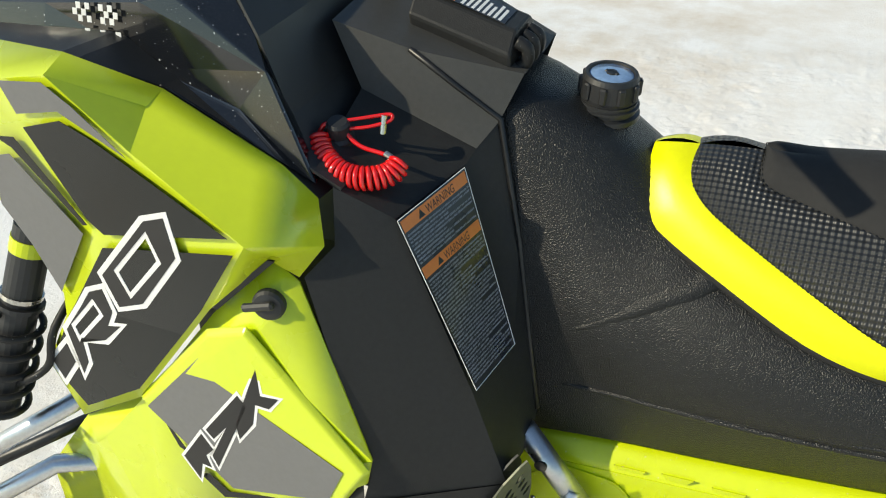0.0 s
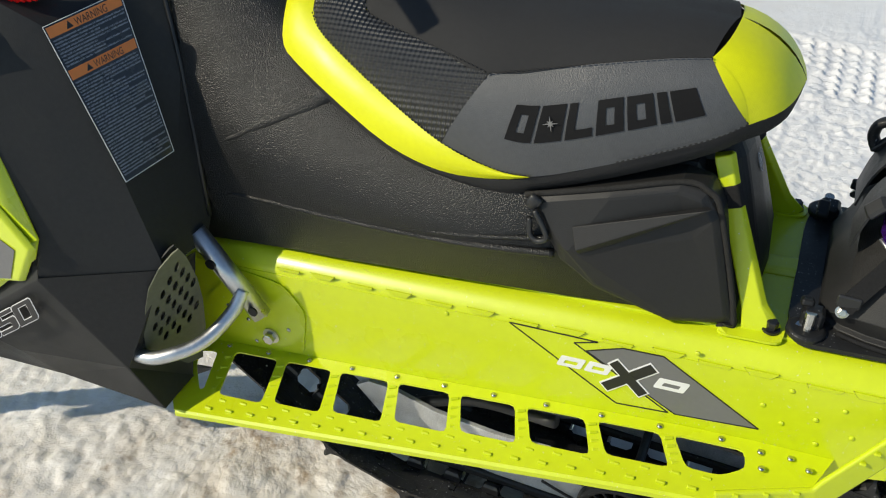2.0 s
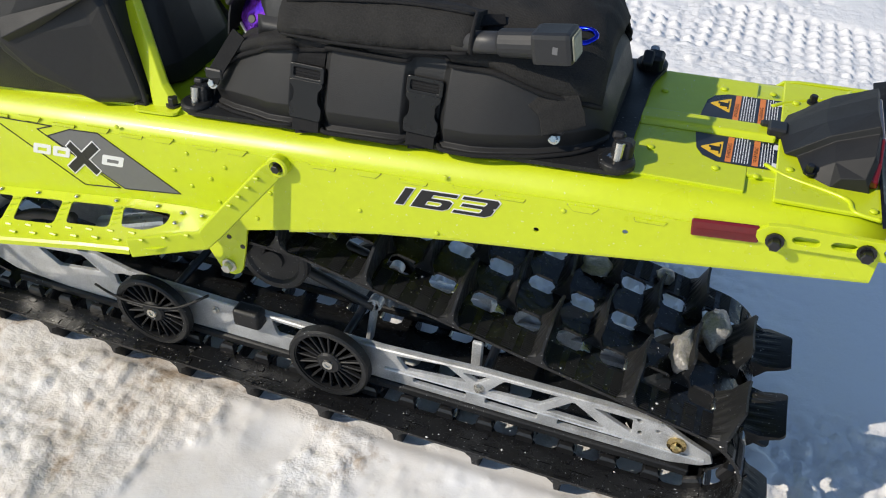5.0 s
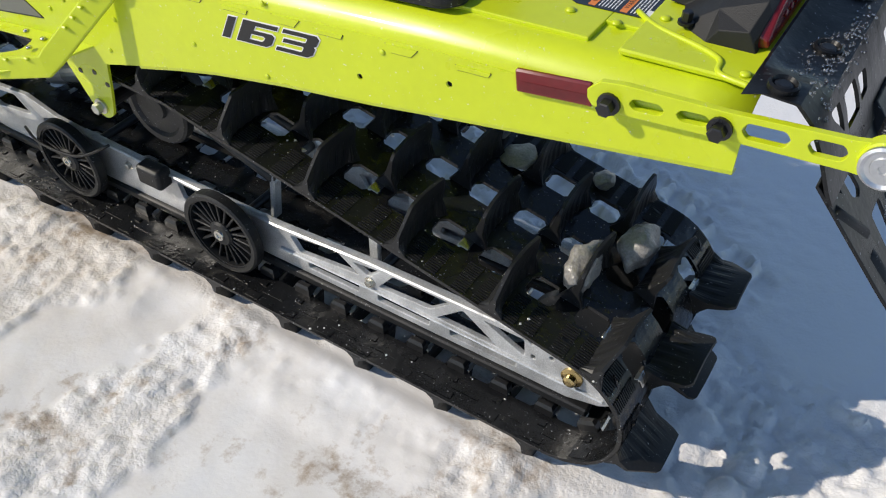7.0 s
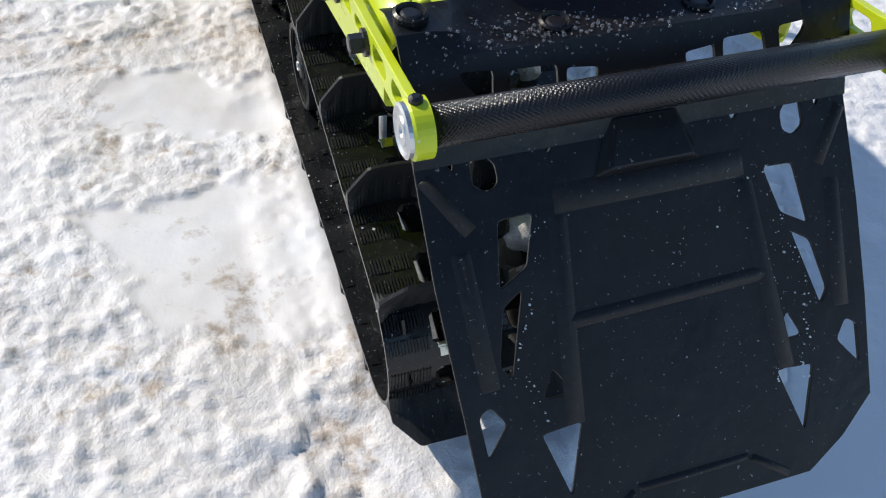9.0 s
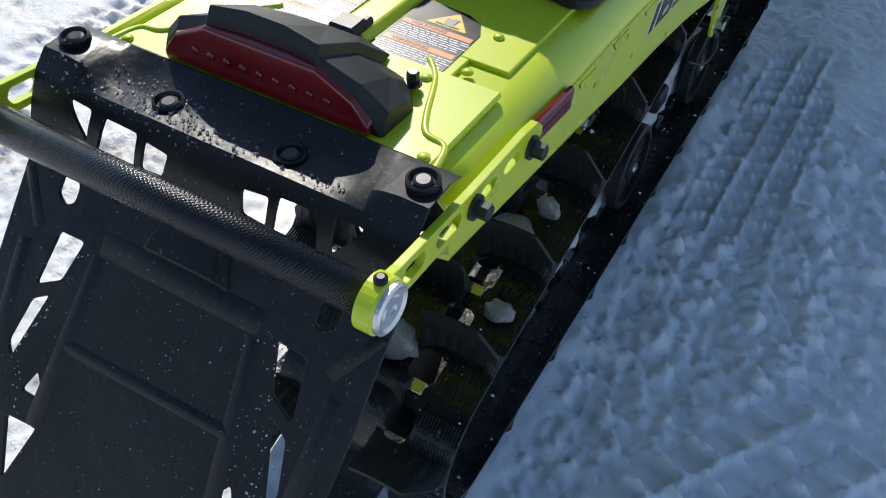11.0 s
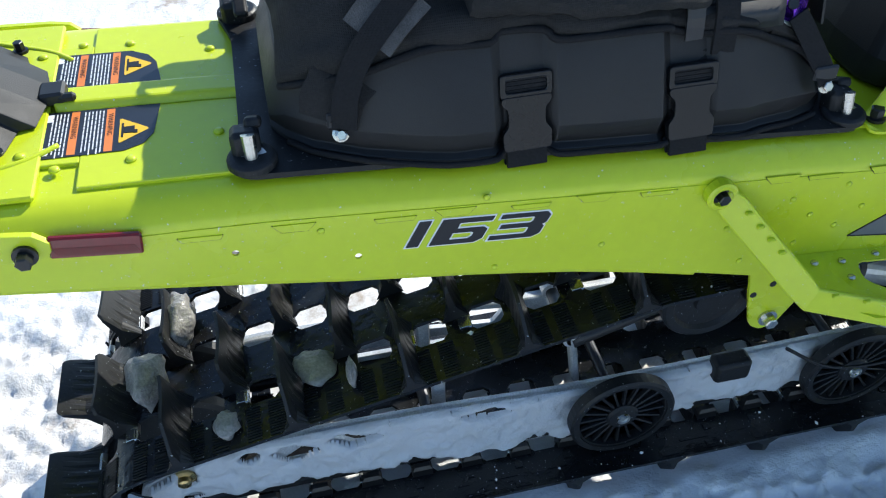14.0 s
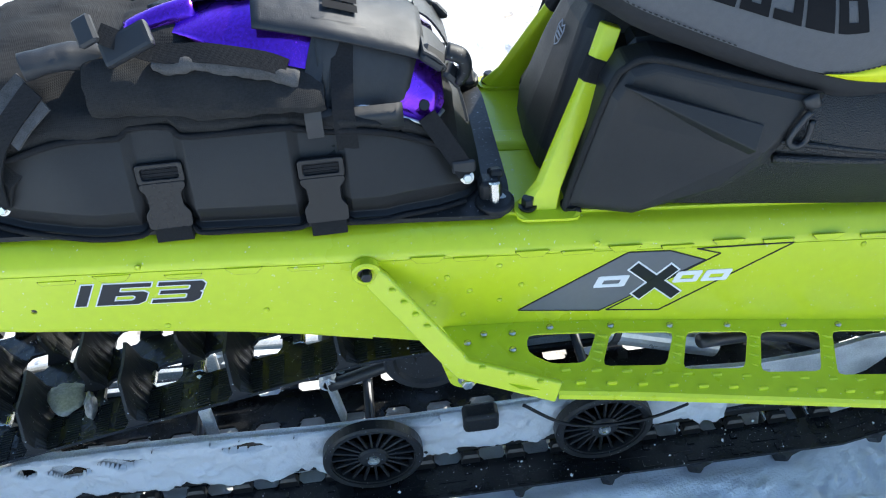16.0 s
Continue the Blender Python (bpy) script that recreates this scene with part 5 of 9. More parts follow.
part("torque_arm", bm, BLACK_PLASTIC, susp, smooth=True)
for a, b, y in (((0.62, 0.20), (1.00, 0.34), 0.02), ((0.34, 0.22), (0.52, 0.36), -0.03)):
    bm = bmesh.new()
    p, q = Vector((a[0], y, a[1])), Vector((b[0], y, b[1]))
    d = (q - p).normalized()
    rod(bm, p, p.lerp(q, 0.55), 0.026, n=20)
    rod(bm, p.lerp(q, 0.5), q, 0.010, n=14)
    shock = part("track_shock", bm, SHOCK_SPRING, susp, "grey painted shock absorber", smooth=False)
    bm = bmesh.new()
    lathe(bm, p.lerp(q, 0.50), d, [(0, 0.029), (0.012, 0.029), (0.014, 0.024)], 22)
    part("shock_collar", bm, BLACK_PLASTIC, shock)
for s in (-1, 1):
    part("scratcher_cable", tube(bmesh.new(), spline([(0.70, s * 0.13, 0.175), (0.80, s * 0.165, 0.195), (0.92, s * 0.17, 0.215), (1.00, s * 0.15, 0.26)], 5), 0.003, 6), RUBBER, susp, smooth=True)

# ---- foot well
for s in (-1, 1):
    bm = bmesh.new()
    rod(bm, (0.100, s * 0.240, 0.656), (0.204, s * 0.236, 0.501), 0.0175, n=22)
    strut = part("frame_strut", bm, ALU, sled, "round bare aluminium frame strut", smooth=True)
    bm = bmesh.new()
    tube(bm, spline([(0.178, s * 0.242, 0.556), (0.172, s * 0.266, 0.528), (0.153, s * 0.305, 0.501), (0.132, s * 0.335, 0.487), (0.103, s * 0.360, 0.479), (0.072, s * 0.375, 0.472), (0.030, s * 0.378, 0.470)], 6), 0.0125, 16)
    part("foot_hoop", bm, ALU, strut, "bent aluminium toe hoop", smooth=True)
    part("strut_hole", rod(bmesh.new(), (0.200, s * 0.252, 0.522), (0.200, s * 0.2555, 0.522), 0.009), INK, strut)
    part("strut_hole", rod(bmesh.new(), (0.132, s * 0.2545, 0.606), (0.132, s * 0.2585, 0.606), 0.0095), INK, strut)
    bm = bmesh.new()
    pl = rounded([(0.09, 0.40), (0.26, 0.40), (0.275, 0.51), (0.235, 0.560), (0.14, 0.565), (0.06, 0.47)], 0.02)
    plate(bm, pl, on_side(s, 0.2058), 0.003)
    gus = part("gusset_plate", bm, LIME, sled)
    bolt("gusset_bolt", (0.196, s * 0.2088, 0.428), (0, s, 0), 0.0115, 0.016, gus, STEEL, "zinc hexagon bolt")
    stamp("rivet", rivet(0.0045), STEEL, gus, [turned((x, s * 0.2088, z), (0, s, 0)) for x, z in ((0.15, 0.45), (0.16, 0.40), (0.19, 0.475), (0.11, 0.47), (0.235, 0.455))], smooth=True)
    # perforated toe plate
    bm = bmesh.new()
    P = frame_on((0.020, s * 0.385, 0.395), (0.075, -s * 0.12, 0.0), (0.045, 0, 0.2))
    hol = []
    for u0, v0, count in ((0.1085, 0.254, 4), (0.0935, 0.229, 6), (0.0785, 0.203, 6), (0.0645, 0.169, 5), (0.056, 0.133, 3)):
        for k in range(count):
            u, v = u0 + 0.0072 * k, v0 - 0.0167 * k
            hol.append([(u - 0.0050, v - 0.0095), (u - 0.0008, v - 0.0095), (u + 0.0040, v - 0.0010), (u + 0.0050, v + 0.0095), (u + 0.0008, v + 0.0095), (u - 0.0040, v + 0.0010)])
    out_ = [(0.028, 0.0), (0.126, 0.0), (0.140, 0.085), (0.142, 0.159), (0.138, 0.213), (0.126, 0.270), (0.116, 0.292), (0.104, 0.285), (0.080, 0.262), (0.058, 0.225), (0.036, 0.140)]
    holed(bm, out_, hol, P, 0.003)
    toe = part("toe_plate", bm, PLATE_GREY, sled, "raw metal toe plate with slotted openings")
    # black sheet added behind the slots to give them their dark shade
    part("slot_shade_sheet", plate(bmesh.new(), grown(out_, -0.004), lambda u, v, w: P(u, v, w - 0.016), 0.003), BLACK_PLASTIC, toe)

# ---------------------------------------------------------------- body work
def ysf(z):
    """How far out the body's side lies at a height."""
    return float(np.interp(z, [0.3, 0.42, 0.5, 0.7, 0.85, 1.25], [0.40, 0.445, 0.455, 0.433, 0.412, 0.408]))


def on_body(s, lift=0.0):
    return lambda x, z, w: Vector((x, s * (ysf(z) + lift + w), z))


FOLD = (0.42, 0.5, 0.7, 0.85)


def facets(verts, faces, s):
    """A faceted skin; s mirrors it to the other side."""
    bm = bmesh.new()
    vs = {k: bm.verts.new((p[0], s * p[1], p[2])) for k, p in verts.items()}
    for f in faces:
        bm.faces.new([vs[k] for k in f.split()])
    return bm


for s in (-1, 1):
    S = lambda x, z, d=0.0: (x, ysf(z) + d, z)
    # upper lime side panel
    V_ = dict(a=(-0.143, 0.318, 1.037), a2=(-0.118, 0.356, 0.998), b=(-0.149, 0.372, 0.955), tip=S(-0.192, 1.014), u1=(-0.186, 0.318, 1.074), u2=(-0.342, 0.316, 1.147), n2=(-0.352, 0.340, 1.133),
              n1=(-0.21, 0.345, 1.075), u3=(-0.424, 0.372, 1.205), u4=(-0.62, 0.34, 1.19), f3=S(-0.424, 1.192), f2=S(-0.326, 1.112), f4=S(-0.62, 1.15), va=(-0.184, 0.379, 0.976), vb=S(-0.262, 0.902),
              c1=S(-0.408, 0.712), c2=S(-0.525, 0.640), d1=S(-0.570, 0.725), d2=S(-0.516, 0.820), d3=S(-0.512, 0.856), d4=S(-0.536, 0.937), d5=S(-0.572, 1.000), d6=S(-0.68, 1.06), d7=(-0.70, 0.37, 1.18), g1=S(-0.40, 1.0), g2=S(-0.42, 0.85))
    bm = facets(V_, ["a u1 n1 tip", "a a2 tip", "a2 b va tip", "u1 u2 n2 n1", "u2 u3 f3 n2", "n1 n2 f2 tip", "n2 f3 f2", "u3 u4 f4 f3", "tip va vb", "tip vb g2 g1", "vb c1 d2 g2", "d2 d3 g2", "d3 d4 g1 g2", "d4 d5 f3 g1", "g1 f3 f2", "g1 f2 tip", "d2 c1 c2 d1", "f3 d5 d6 f4", "f4 d6 d7 u4"], s)
    upper = part("upper_side_panel", bm, LIME_PLASTIC, sled, "lime plastic side panel with grey and black decals", solid=0.004 * -s, smooth=17)
    # lower lime side panel
    L_ = dict(b=(-0.152, 0.370, 0.945), va=(-0.186, 0.368, 0.968), vb=S(-0.262, 0.893, -0.016), c1=S(-0.408, 0.706, -0.012), c2=S(-0.525, 0.634, -0.004), rt=(-0.530, 0.432, 0.568), ru=(-0.505, 0.4335, 0.590), rl=(-0.430, 0.456, 0.375),
              n1=(-0.680, 0.418, 0.440), n2=(-0.706, 0.405, 0.345), n3=(-0.700, 0.412, 0.315), nu=(-0.70, 0.34, 0.315), la=(-0.430, 0.447, 0.337), lb=(-0.345, 0.415, 0.368), lu=(-0.42, 0.35, 0.345),
              e4=S(-0.264, 0.508), e5=S(-0.050, 0.688), e6=S(-0.048, 0.716, -0.012), k1=S(-0.20, 0.875, -0.012), k2=S(-0.135, 0.80, -0.002), h1=S(-0.26, 0.72, 0.0), h2=S(-0.15, 0.66, 0.0))
    bm = facets(L_, ["b va vb k1", "b k1 k2 e6", "k1 vb h1 k2", "vb c1 h1", "c1 e4 h2 h1", "h1 h2 e6 k2", "h2 e4 e5 e6", "c1 c2 rt ru", "c1 ru rl", "ru rt rl", "c1 rl e4", "c2 n1 rt", "rt n1 n2 rl", "n2 n3 rl", "n3 la rl", "rl la lb e4", "n3 nu lu la", "la lu lb"], s)
    lower = part("lower_side_panel", bm, LIME_PLASTIC, sled, "lime plastic lower side panel", solid=0.004 * -s, smooth=5)
    # black strip added for the darkness in the gap under the hood
    edge_ = [Vector((x, s * y, z)) for x, y, z in ((-0.143, 0.316, 1.034), (-0.186, 0.316, 1.071), (-0.342, 0.314, 1.144), (-0.424, 0.370, 1.202), (-0.62, 0.338, 1.187))]
    part("gap_shade_strip", sheet(bmesh.new(), edge_, [p + Vector((0, -s * 0.09, -0.01)) for p in edge_], 24, 2, 0.0, (0, 0, 1), 1), BLACK_PLASTIC, upper)
    # raised field that carries the grey decal
    bm = bmesh.new()
    pl = [(-0.280, 0.862), (-0.215, 0.886), (-0.045, 0.705), (-0.086, 0.634), (-0.264, 0.594), (-0.412, 0.712)]
    cx, cz = -0.22, 0.72
    loft(bm, [[on_body(s)(x, z, -0.006) for x, z in pl], [on_body(s)(cx + (x - cx) * 0.95, cz + (z - cz) * 0.95, 0.0035) for x, z in pl]])
    field = part("raised_field", bm, LIME_PLASTIC, lower, bevel=0.003)
    W = on_body(s, 0.0045)
    bm = bmesh.new()
    plate(bm, [(-0.282, 0.829), (-0.283, 0.792), (-0.082, 0.699), (-0.107, 0.640), (-0.262, 0.600), (-0.392, 0.706)], W, 0.0005, FOLD)
    dec = part("field_decal", bm, GREY_FILM, field, "grey decal")
    for loop in ([(-0.342, 0.633), (-0.304, 0.689), (-0.286, 0.664), (-0.300, 0.648), (-0.293, 0.627), (-0.309, 0.629), (-0.317, 0.596)],
                 [(-0.296, 0.698), (-0.236, 0.777), (-0.222, 0.760), (-0.282, 0.632), (-0.291, 0.652), (-0.260, 0.713), (-0.283, 0.684)],
                 [(-0.221, 0.786), (-0.203, 0.829), (-0.199, 0.787), (-0.170, 0.790), (-0.187, 0.768), (-0.208, 0.768), (-0.214, 0.734), (-0.239, 0.699), (-0.244, 0.724)]):
        part("emblem_rim", plate(bmesh.new(), grown(loop, 0.0035), W, 0.0010, FOLD), WHITE_FILM, dec)
        part("emblem_block", plate(bmesh.new(), grown(loop, -0.0010), W, 0.0015, FOLD), INK, dec)
    for loop in ([(-0.322, 0.600), (-0.306, 0.606), (-0.275, 0.583), (-0.130, 0.621), (-0.284, 0.569)], [(-0.380, 0.702), (-0.352, 0.640), (-0.336, 0.634), (-0.352, 0.658)]):
        part("lower_stripe", plate(bmesh.new(), loop, on_body(s, -0.0005), 0.0005, FOLD), DARK_FILM, lower)
    # big dark and grey decals
    W = on_body(s, 0.0062)
    for nm, m, loop in (("glossy_decal", DARK_FILM, [(-0.475, 1.121), (-0.414, 1.140), (-0.376, 1.124), (-0.330, 1.098), (-0.208, 1.026), (-0.397, 0.986), (-0.418, 1.004)]),
                        ("dark_decal", DARK_FILM, [(-0.406, 0.964), (-0.204, 1.004), (-0.272, 0.900), (-0.400, 0.735), (-0.505, 0.670), (-0.556, 0.728), (-0.508, 0.822)]),
                        ("grey_decal", GREY_FILM, [(-0.548, 1.068), (-0.514, 1.078), (-0.432, 0.979), (-0.506, 0.866), (-0.530, 0.938), (-0.560, 0.995)]),
                        ("dark_stripe", DARK_FILM, [(-0.53, 1.100), (-0.497, 1.104), (-0.420, 0.995), (-0.428, 0.993), (-0.506, 1.088)])):
        part(nm, plate(bmesh.new(), loop, W, 0.0005, FOLD), m, upper)
    for loop, gap in (([(-0.289, 1.044), (-0.284, 0.976), (-0.360, 0.881), (-0.411, 0.860), (-0.427, 0.920), (-0.330, 1.029)], [(-0.330, 0.996), (-0.323, 0.966), (-0.380, 0.902), (-0.389, 0.930)]),
                      ([(-0.424, 0.902), (-0.458, 0.886), (-0.520, 0.804), (-0.499, 0.720), (-0.478, 0.754), (-0.481, 0.790), (-0.441, 0.798), (-0.403, 0.840), (-0.426, 0.836), (-0.416, 0.855)], [(-0.454, 0.857), (-0.449, 0.845), (-0.491, 0.799), (-0.495, 0.811)]),
                      ([(-0.517, 0.789), (-0.561, 0.739), (-0.538, 0.698), (-0.502, 0.747)], None)):
        part("bold_emblem_rim", holed(bmesh.new(), grown(loop, 0.001), [grown(gap, 0.001)] if gap else [], W, 0.0012, FOLD), WHITE_FILM, upper)
        part("bold_emblem", holed(bmesh.new(), grown(loop, -0.0065), [grown(gap, 0.0075)] if gap else [], W, 0.0017, FOLD), INK, upper)
    # upper grey decal on the shoulder
    part("shoulder_decal", plate(bmesh.new(), [(-0.492, 1.178), (-0.424, 1.186), (-0.389, 1.162), (-0.328, 1.108), (-0.412, 1.152), (-0.478, 1.138)], W, 0.0005, FOLD), GREY_FILM, upper)
    # vent slot and quarter-turn fastener
    part("vent_slot", plate(bmesh.new(), [(-0.184, 0.978), (-0.176, 0.976), (-0.256, 0.898), (-0.266, 0.902)], lambda x, z, w: Vector((x, s * (float(np.interp(x, [-0.27, -0.17], [0.404, 0.372])) + w), z)), 0.006), INK, upper)
    bm = bmesh.new()
    c, ax = Vector((-0.186, s * 0.388, 0.917)), Vector((0.25, s * 1, 0.15))
    lathe(bm, c, ax, [(0, 0.021), (0.008, 0.021), (0.012, 0.018), (0.014, 0.010)], 22)
    box(bm, c + ax.normalized() * 0.016 + Vector((-0.012, 0, 0)), (0.050, 0.010, 0.011), Euler((0, -0.35, 0)).to_matrix(), 0.003)
    part("panel_fastener", bm, BLACK_PLASTIC, lower, "black quarter-turn fastener")
    # belly pan
    B_ = dict(t0=S(-0.264, 0.502), t1=(-0.056, 0.437, 0.648), t2=(0.106, 0.334, 0.643), m=(0.038, 0.402, 0.460), q=(0.089, 0.393, 0.371), b0=(-0.40, 0.400, 0.34), b1=(-0.170, 0.436, 0.452), b2=(-0.130, 0.400, 0.375), i0=(0.10, 0.25, 0.62), i1=(0.075, 0.30, 0.36),
              g=S(-0.43, 0.36, -0.01), u=(-0.45, 0.30, 0.28), u2=(0.06, 0.22, 0.30), k0=(-0.29, 0.405, 0.545), k1=(-0.070, 0.405, 0.700))
    bm = facets(B_, ["t0 t1 m b1", "t0 k0 k1 t1", "t1 t2 m", "m q b2 b1", "t0 b1 b0 g", "b1 b2 b0", "t2 i0 i1 q m", "b0 b2 u", "b2 q i1 u2", "b2 u2 u"], s)
    belly = part("belly_pan", bm, SATIN_PLASTIC, sled, "black plastic belly pan with an engine size number", bevel=0.002)
    run = Vector((-0.056 + 0.236, 0.624 - 0.497)).normalized()
    for rim_, m, w in ((0.0016, WHITE_FILM, 0.0010), (0.0, INK, 0.0017)):
        if s < 0:
            pos = lambda u, v, c: on_body(s)(-0.214 + run.x * u - v * 0.30, 0.472 + run.y * u + v * 0.85, c + 0.002)
        else:
            pos = lambda u, v, c: on_body(s)(-0.062 - run.x * u + v * 0.30, 0.584 - run.y * u + v * 0.85, c + 0.002)
        for k, ch in enumerate("850"):
            bm = square_digit(ch, (0.057, 0.041), lambda u, v, c, k=k: pos(u + 0.061 * k, v, c), rim_, w)
            part("engine_number_rim" if rim_ else "engine_number", bm, m, belly, "" if rim_ else "black digit of the number 850")
    # black inner side panel with the long label
    K_ = dict(b=(-0.146, 0.366, 0.951), b2=(-0.119, 0.332, 0.982), b3=(-0.130, 0.303, 1.046), h=(-0.155, 0.300, 1.062), cl=(-0.169, 0.142, 1.096), cj=(0.009, 0.100, 1.060), dd=(-0.010, 0.137, 1.034), r1=(0.052, 0.140, 0.905), r2=(0.108, 0.205, 0.668), t2=(0.106, 0.332, 0.643), i0=(0.108, 0.222, 0.630),
              t1=(-0.058, 0.434, 0.648), e5=S(-0.050, 0.690, -0.012), l1=(-0.061, 0.281, 1.003), l2=(-0.020, 0.150, 1.016), l3=(0.074, 0.213, 0.784), l4=(0.050, 0.312, 0.776), p1=(-0.086, 0.318, 0.975), p2=(0.010, 0.372, 0.70), u1=(-0.058, 0.418, 0.615), u2=(0.106, 0.316, 0.612))
    bm = facets(K_, ["b b2 p1", "b2 b3 l1 p1", "b3 h l1", "h cl l1", "cl dd l2 l1", "l1 l2 l3 l4", "l2 dd r1 l3", "dd cj r1", "l3 r1 r2", "l4 l3 r2 t2", "p1 l1 l4 p2", "b p1 p2 e5", "e5 p2 t1", "p2 l4 t2 t1", "r2 i0 t2", "t1 t2 u2 u1"], s)
    inner = part("inner_side_panel", bm, SATIN_PLASTIC, sled, "satin black plastic inner side panel", smooth=24)
    seam = [(-0.106, 0.123, 1.152), (-0.048, 0.112, 1.106), (0.010, 0.101, 1.062), (0.054, 0.142, 0.905), (0.082, 0.176, 0.780), (0.108, 0.208, 0.668)]
    part("panel_gap", tube(bmesh.new(), [(x, s * y, z) for x, y, z in seam], 0.0042, 8), INK, inner, smooth=True)
    if s < 0:
        # the long warning label, on the plane of its four corners
        TL, TR, BR, BL = Vector((-0.056, -0.288, 1.005)), Vector((-0.018, -0.163, 1.018)), Vector((0.076, -0.224, 0.795)), Vector((0.056, -0.317, 0.787))
        nrm = ((TR - TL).cross(BL - TL)).normalized()
        nrm = -nrm if nrm.y > 0 else nrm
        lab_on = lambda u, v, w: (TL.lerp(TR, u)).lerp(BL.lerp(BR, u), v) + nrm * (0.0015 + w)
        bm = bmesh.new()
        loft(bm, [[lab_on(i / 8, j / 12, 0.0004) for i in range(9)] for j in range(13)], closed=False)
        lab = part("warning_label", bm, LABEL_BLACK, inner, "tall black warning label with two orange bands")
        rim = bmesh.new()
        for a, b in (((0, 0), (1, 0)), ((1, 0), (1, 1)), ((1, 1), (0, 1)), ((0, 1), (0, 0))):
            tube(rim, [lab_on(*a, 0.0006), lab_on(*b, 0.0006)], 0.0006, 6)
        part("label_rim", rim, WHITE_FILM, lab)
        for v0, v1 in ((0.012, 0.075), (0.275, 0.335)):
            bm = bmesh.new()
            loft(bm, [[lab_on(u, v, 0.0004) for u, v in ((0.02, v0), (0.98, v0), (0.98, v1), (0.02, v1))], [lab_on(u, v, 0.001) for u, v in ((0.02, v0), (0.98, v0), (0.98, v1), (0.02, v1))]])
            band = part("orange_band", bm, ORANGE_FILM, lab)
            letters("WARNING", 1.0, INK, band, lambda u, v, w, v0=v0, v1=v1: lab_on(0.36 + u * 0.42, v1 - 0.006 - v * (v1 - v0) * 0.72, 0.0012), "band_text", width=1.0)
            bm = bmesh.new()
            loft(bm, [[lab_on(0.24, v1 - 0.010, w), lab_on(0.33, v1 - 0.010, w), lab_on(0.285, v0 + 0.010, w)] for w in (0.0009, 0.0013)])
            part("band_sign", bm, INK, band)
        bm = bmesh.new()
        rnd = random.Random(7)
        for a, b in ((0.090, 0.262), (0.350, 0.968)):
            for v in np.arange(a, b, 0.0195):
                u, stop = 0.035, 0.965 if rnd.random() < 0.8 else rnd.uniform(0.5, 0.95)
                while u < stop:
                    e = u + rnd.uniform(0.006, 0.012)
                    top = v + rnd.choice((0.0, 0.0, 0.003))
                    loft(bm, [[lab_on(u, top, w), lab_on(e, top, w), lab_on(e, v + 0.0105, w), lab_on(u, v + 0.0105, w)] for w in (0.0007, 0.0009)])
                    u = e + (0.0045 if rnd.random() < 0.82 else 0.014)
        tagged(part("small_print", bm, mat("pale_label_print", (0.25, 0.27, 0.31), 0.5), lab), kind="stuff")

# ---- hood and dash
for s in (-1, 1):
    H_ = dict(k2=(-0.151, 0.306, 1.048), k=(-0.223, 0.270, 1.169), lo=(-0.384, 0.281, 1.150), u1=(-0.186, 0.315, 1.074), u2=(-0.342, 0.313, 1.147), m=(-0.262, 0.285, 1.116), p1=(-0.390, 0.270, 1.234), p2=(-0.344, 0.262, 1.243), q1=(-0.549, 0.290, 1.150), q2=(-0.541, 0.270, 1.216),
              q3=(-0.70, 0.27, 1.20), q4=(-0.70, 0.30, 1.17), u3=(-0.424, 0.36, 1.198), u4=(-0.62, 0.335, 1.188), r1=(-0.30, 0.20, 1.275), r2=(-0.55, 0.18, 1.27), r3=(-0.72, 0.16, 1.24), c1=(-0.32, 0.0, 1.30), c2=(-0.56, 0.0, 1.30), c3=(-0.74, 0.0, 1.27), z=(-0.200, 0.230, 1.080), d=(-0.175, 0.20, 1.06))
    bm = facets(H_, ["k2 u1 m k", "u1 u2 lo m", "m lo p1 p2 k", "u2 u3 q1 lo", "u3 u4 q4 q1", "lo q1 q2 p1", "q1 q4 q3 q2", "p1 q2 r2 r1 p2", "q2 q3 r3 r2", "r1 r2 c2 c1", "r2 r3 c3 c2", "k2 k z d", "k p2 r1 z"], s)
    hood = part("hood_side", bm, GLOSS_BLACK, sled, "glossy black hood side with water specks", bevel=0.003)
    if s < 0:
        bm = bmesh.new()
        W = lambda u, v, w: Vector((-0.492 + u, -(0.284 - v * 0.10 + w), 1.166 + v + u * 0.02))
        for k in range(6):
            plate(bm, [(0.004 + 0.012 * k, 0.014), (0.012 + 0.012 * k, 0.014), (0.013 + 0.012 * k, 0.026 if k % 2 else 0.022), (0.005 + 0.012 * k, 0.026 if k % 2 else 0.022)], W, 0.0006)
        plate(bm, [(0.006, 0.0), (0.076, 0.0), (0.076, 0.006), (0.006, 0.006)], W, 0.0006)
        part("dealer_mark", bm, WHITE_FILM, hood, "small white sticker bars")
        for k in range(2):
            bm = bmesh.new()
            for i in range(4):
                for j in range(3):
                    if (i + j + k) % 2:
                        plate(bm, [(0.002 + 0.042 * k + 0.007 * i, 0.034 + 0.008 * j), (0.009 + 0.042 * k + 0.007 * i, 0.034 + 0.008 * j), (0.010 + 0.042 * k + 0.007 * i, 0.042 + 0.008 * j), (0.003 + 0.042 * k + 0.007 * i, 0.042 + 0.008 * j)], W, 0.0006)
            part("chequered_flag_mark", bm, WHITE_FILM, hood)
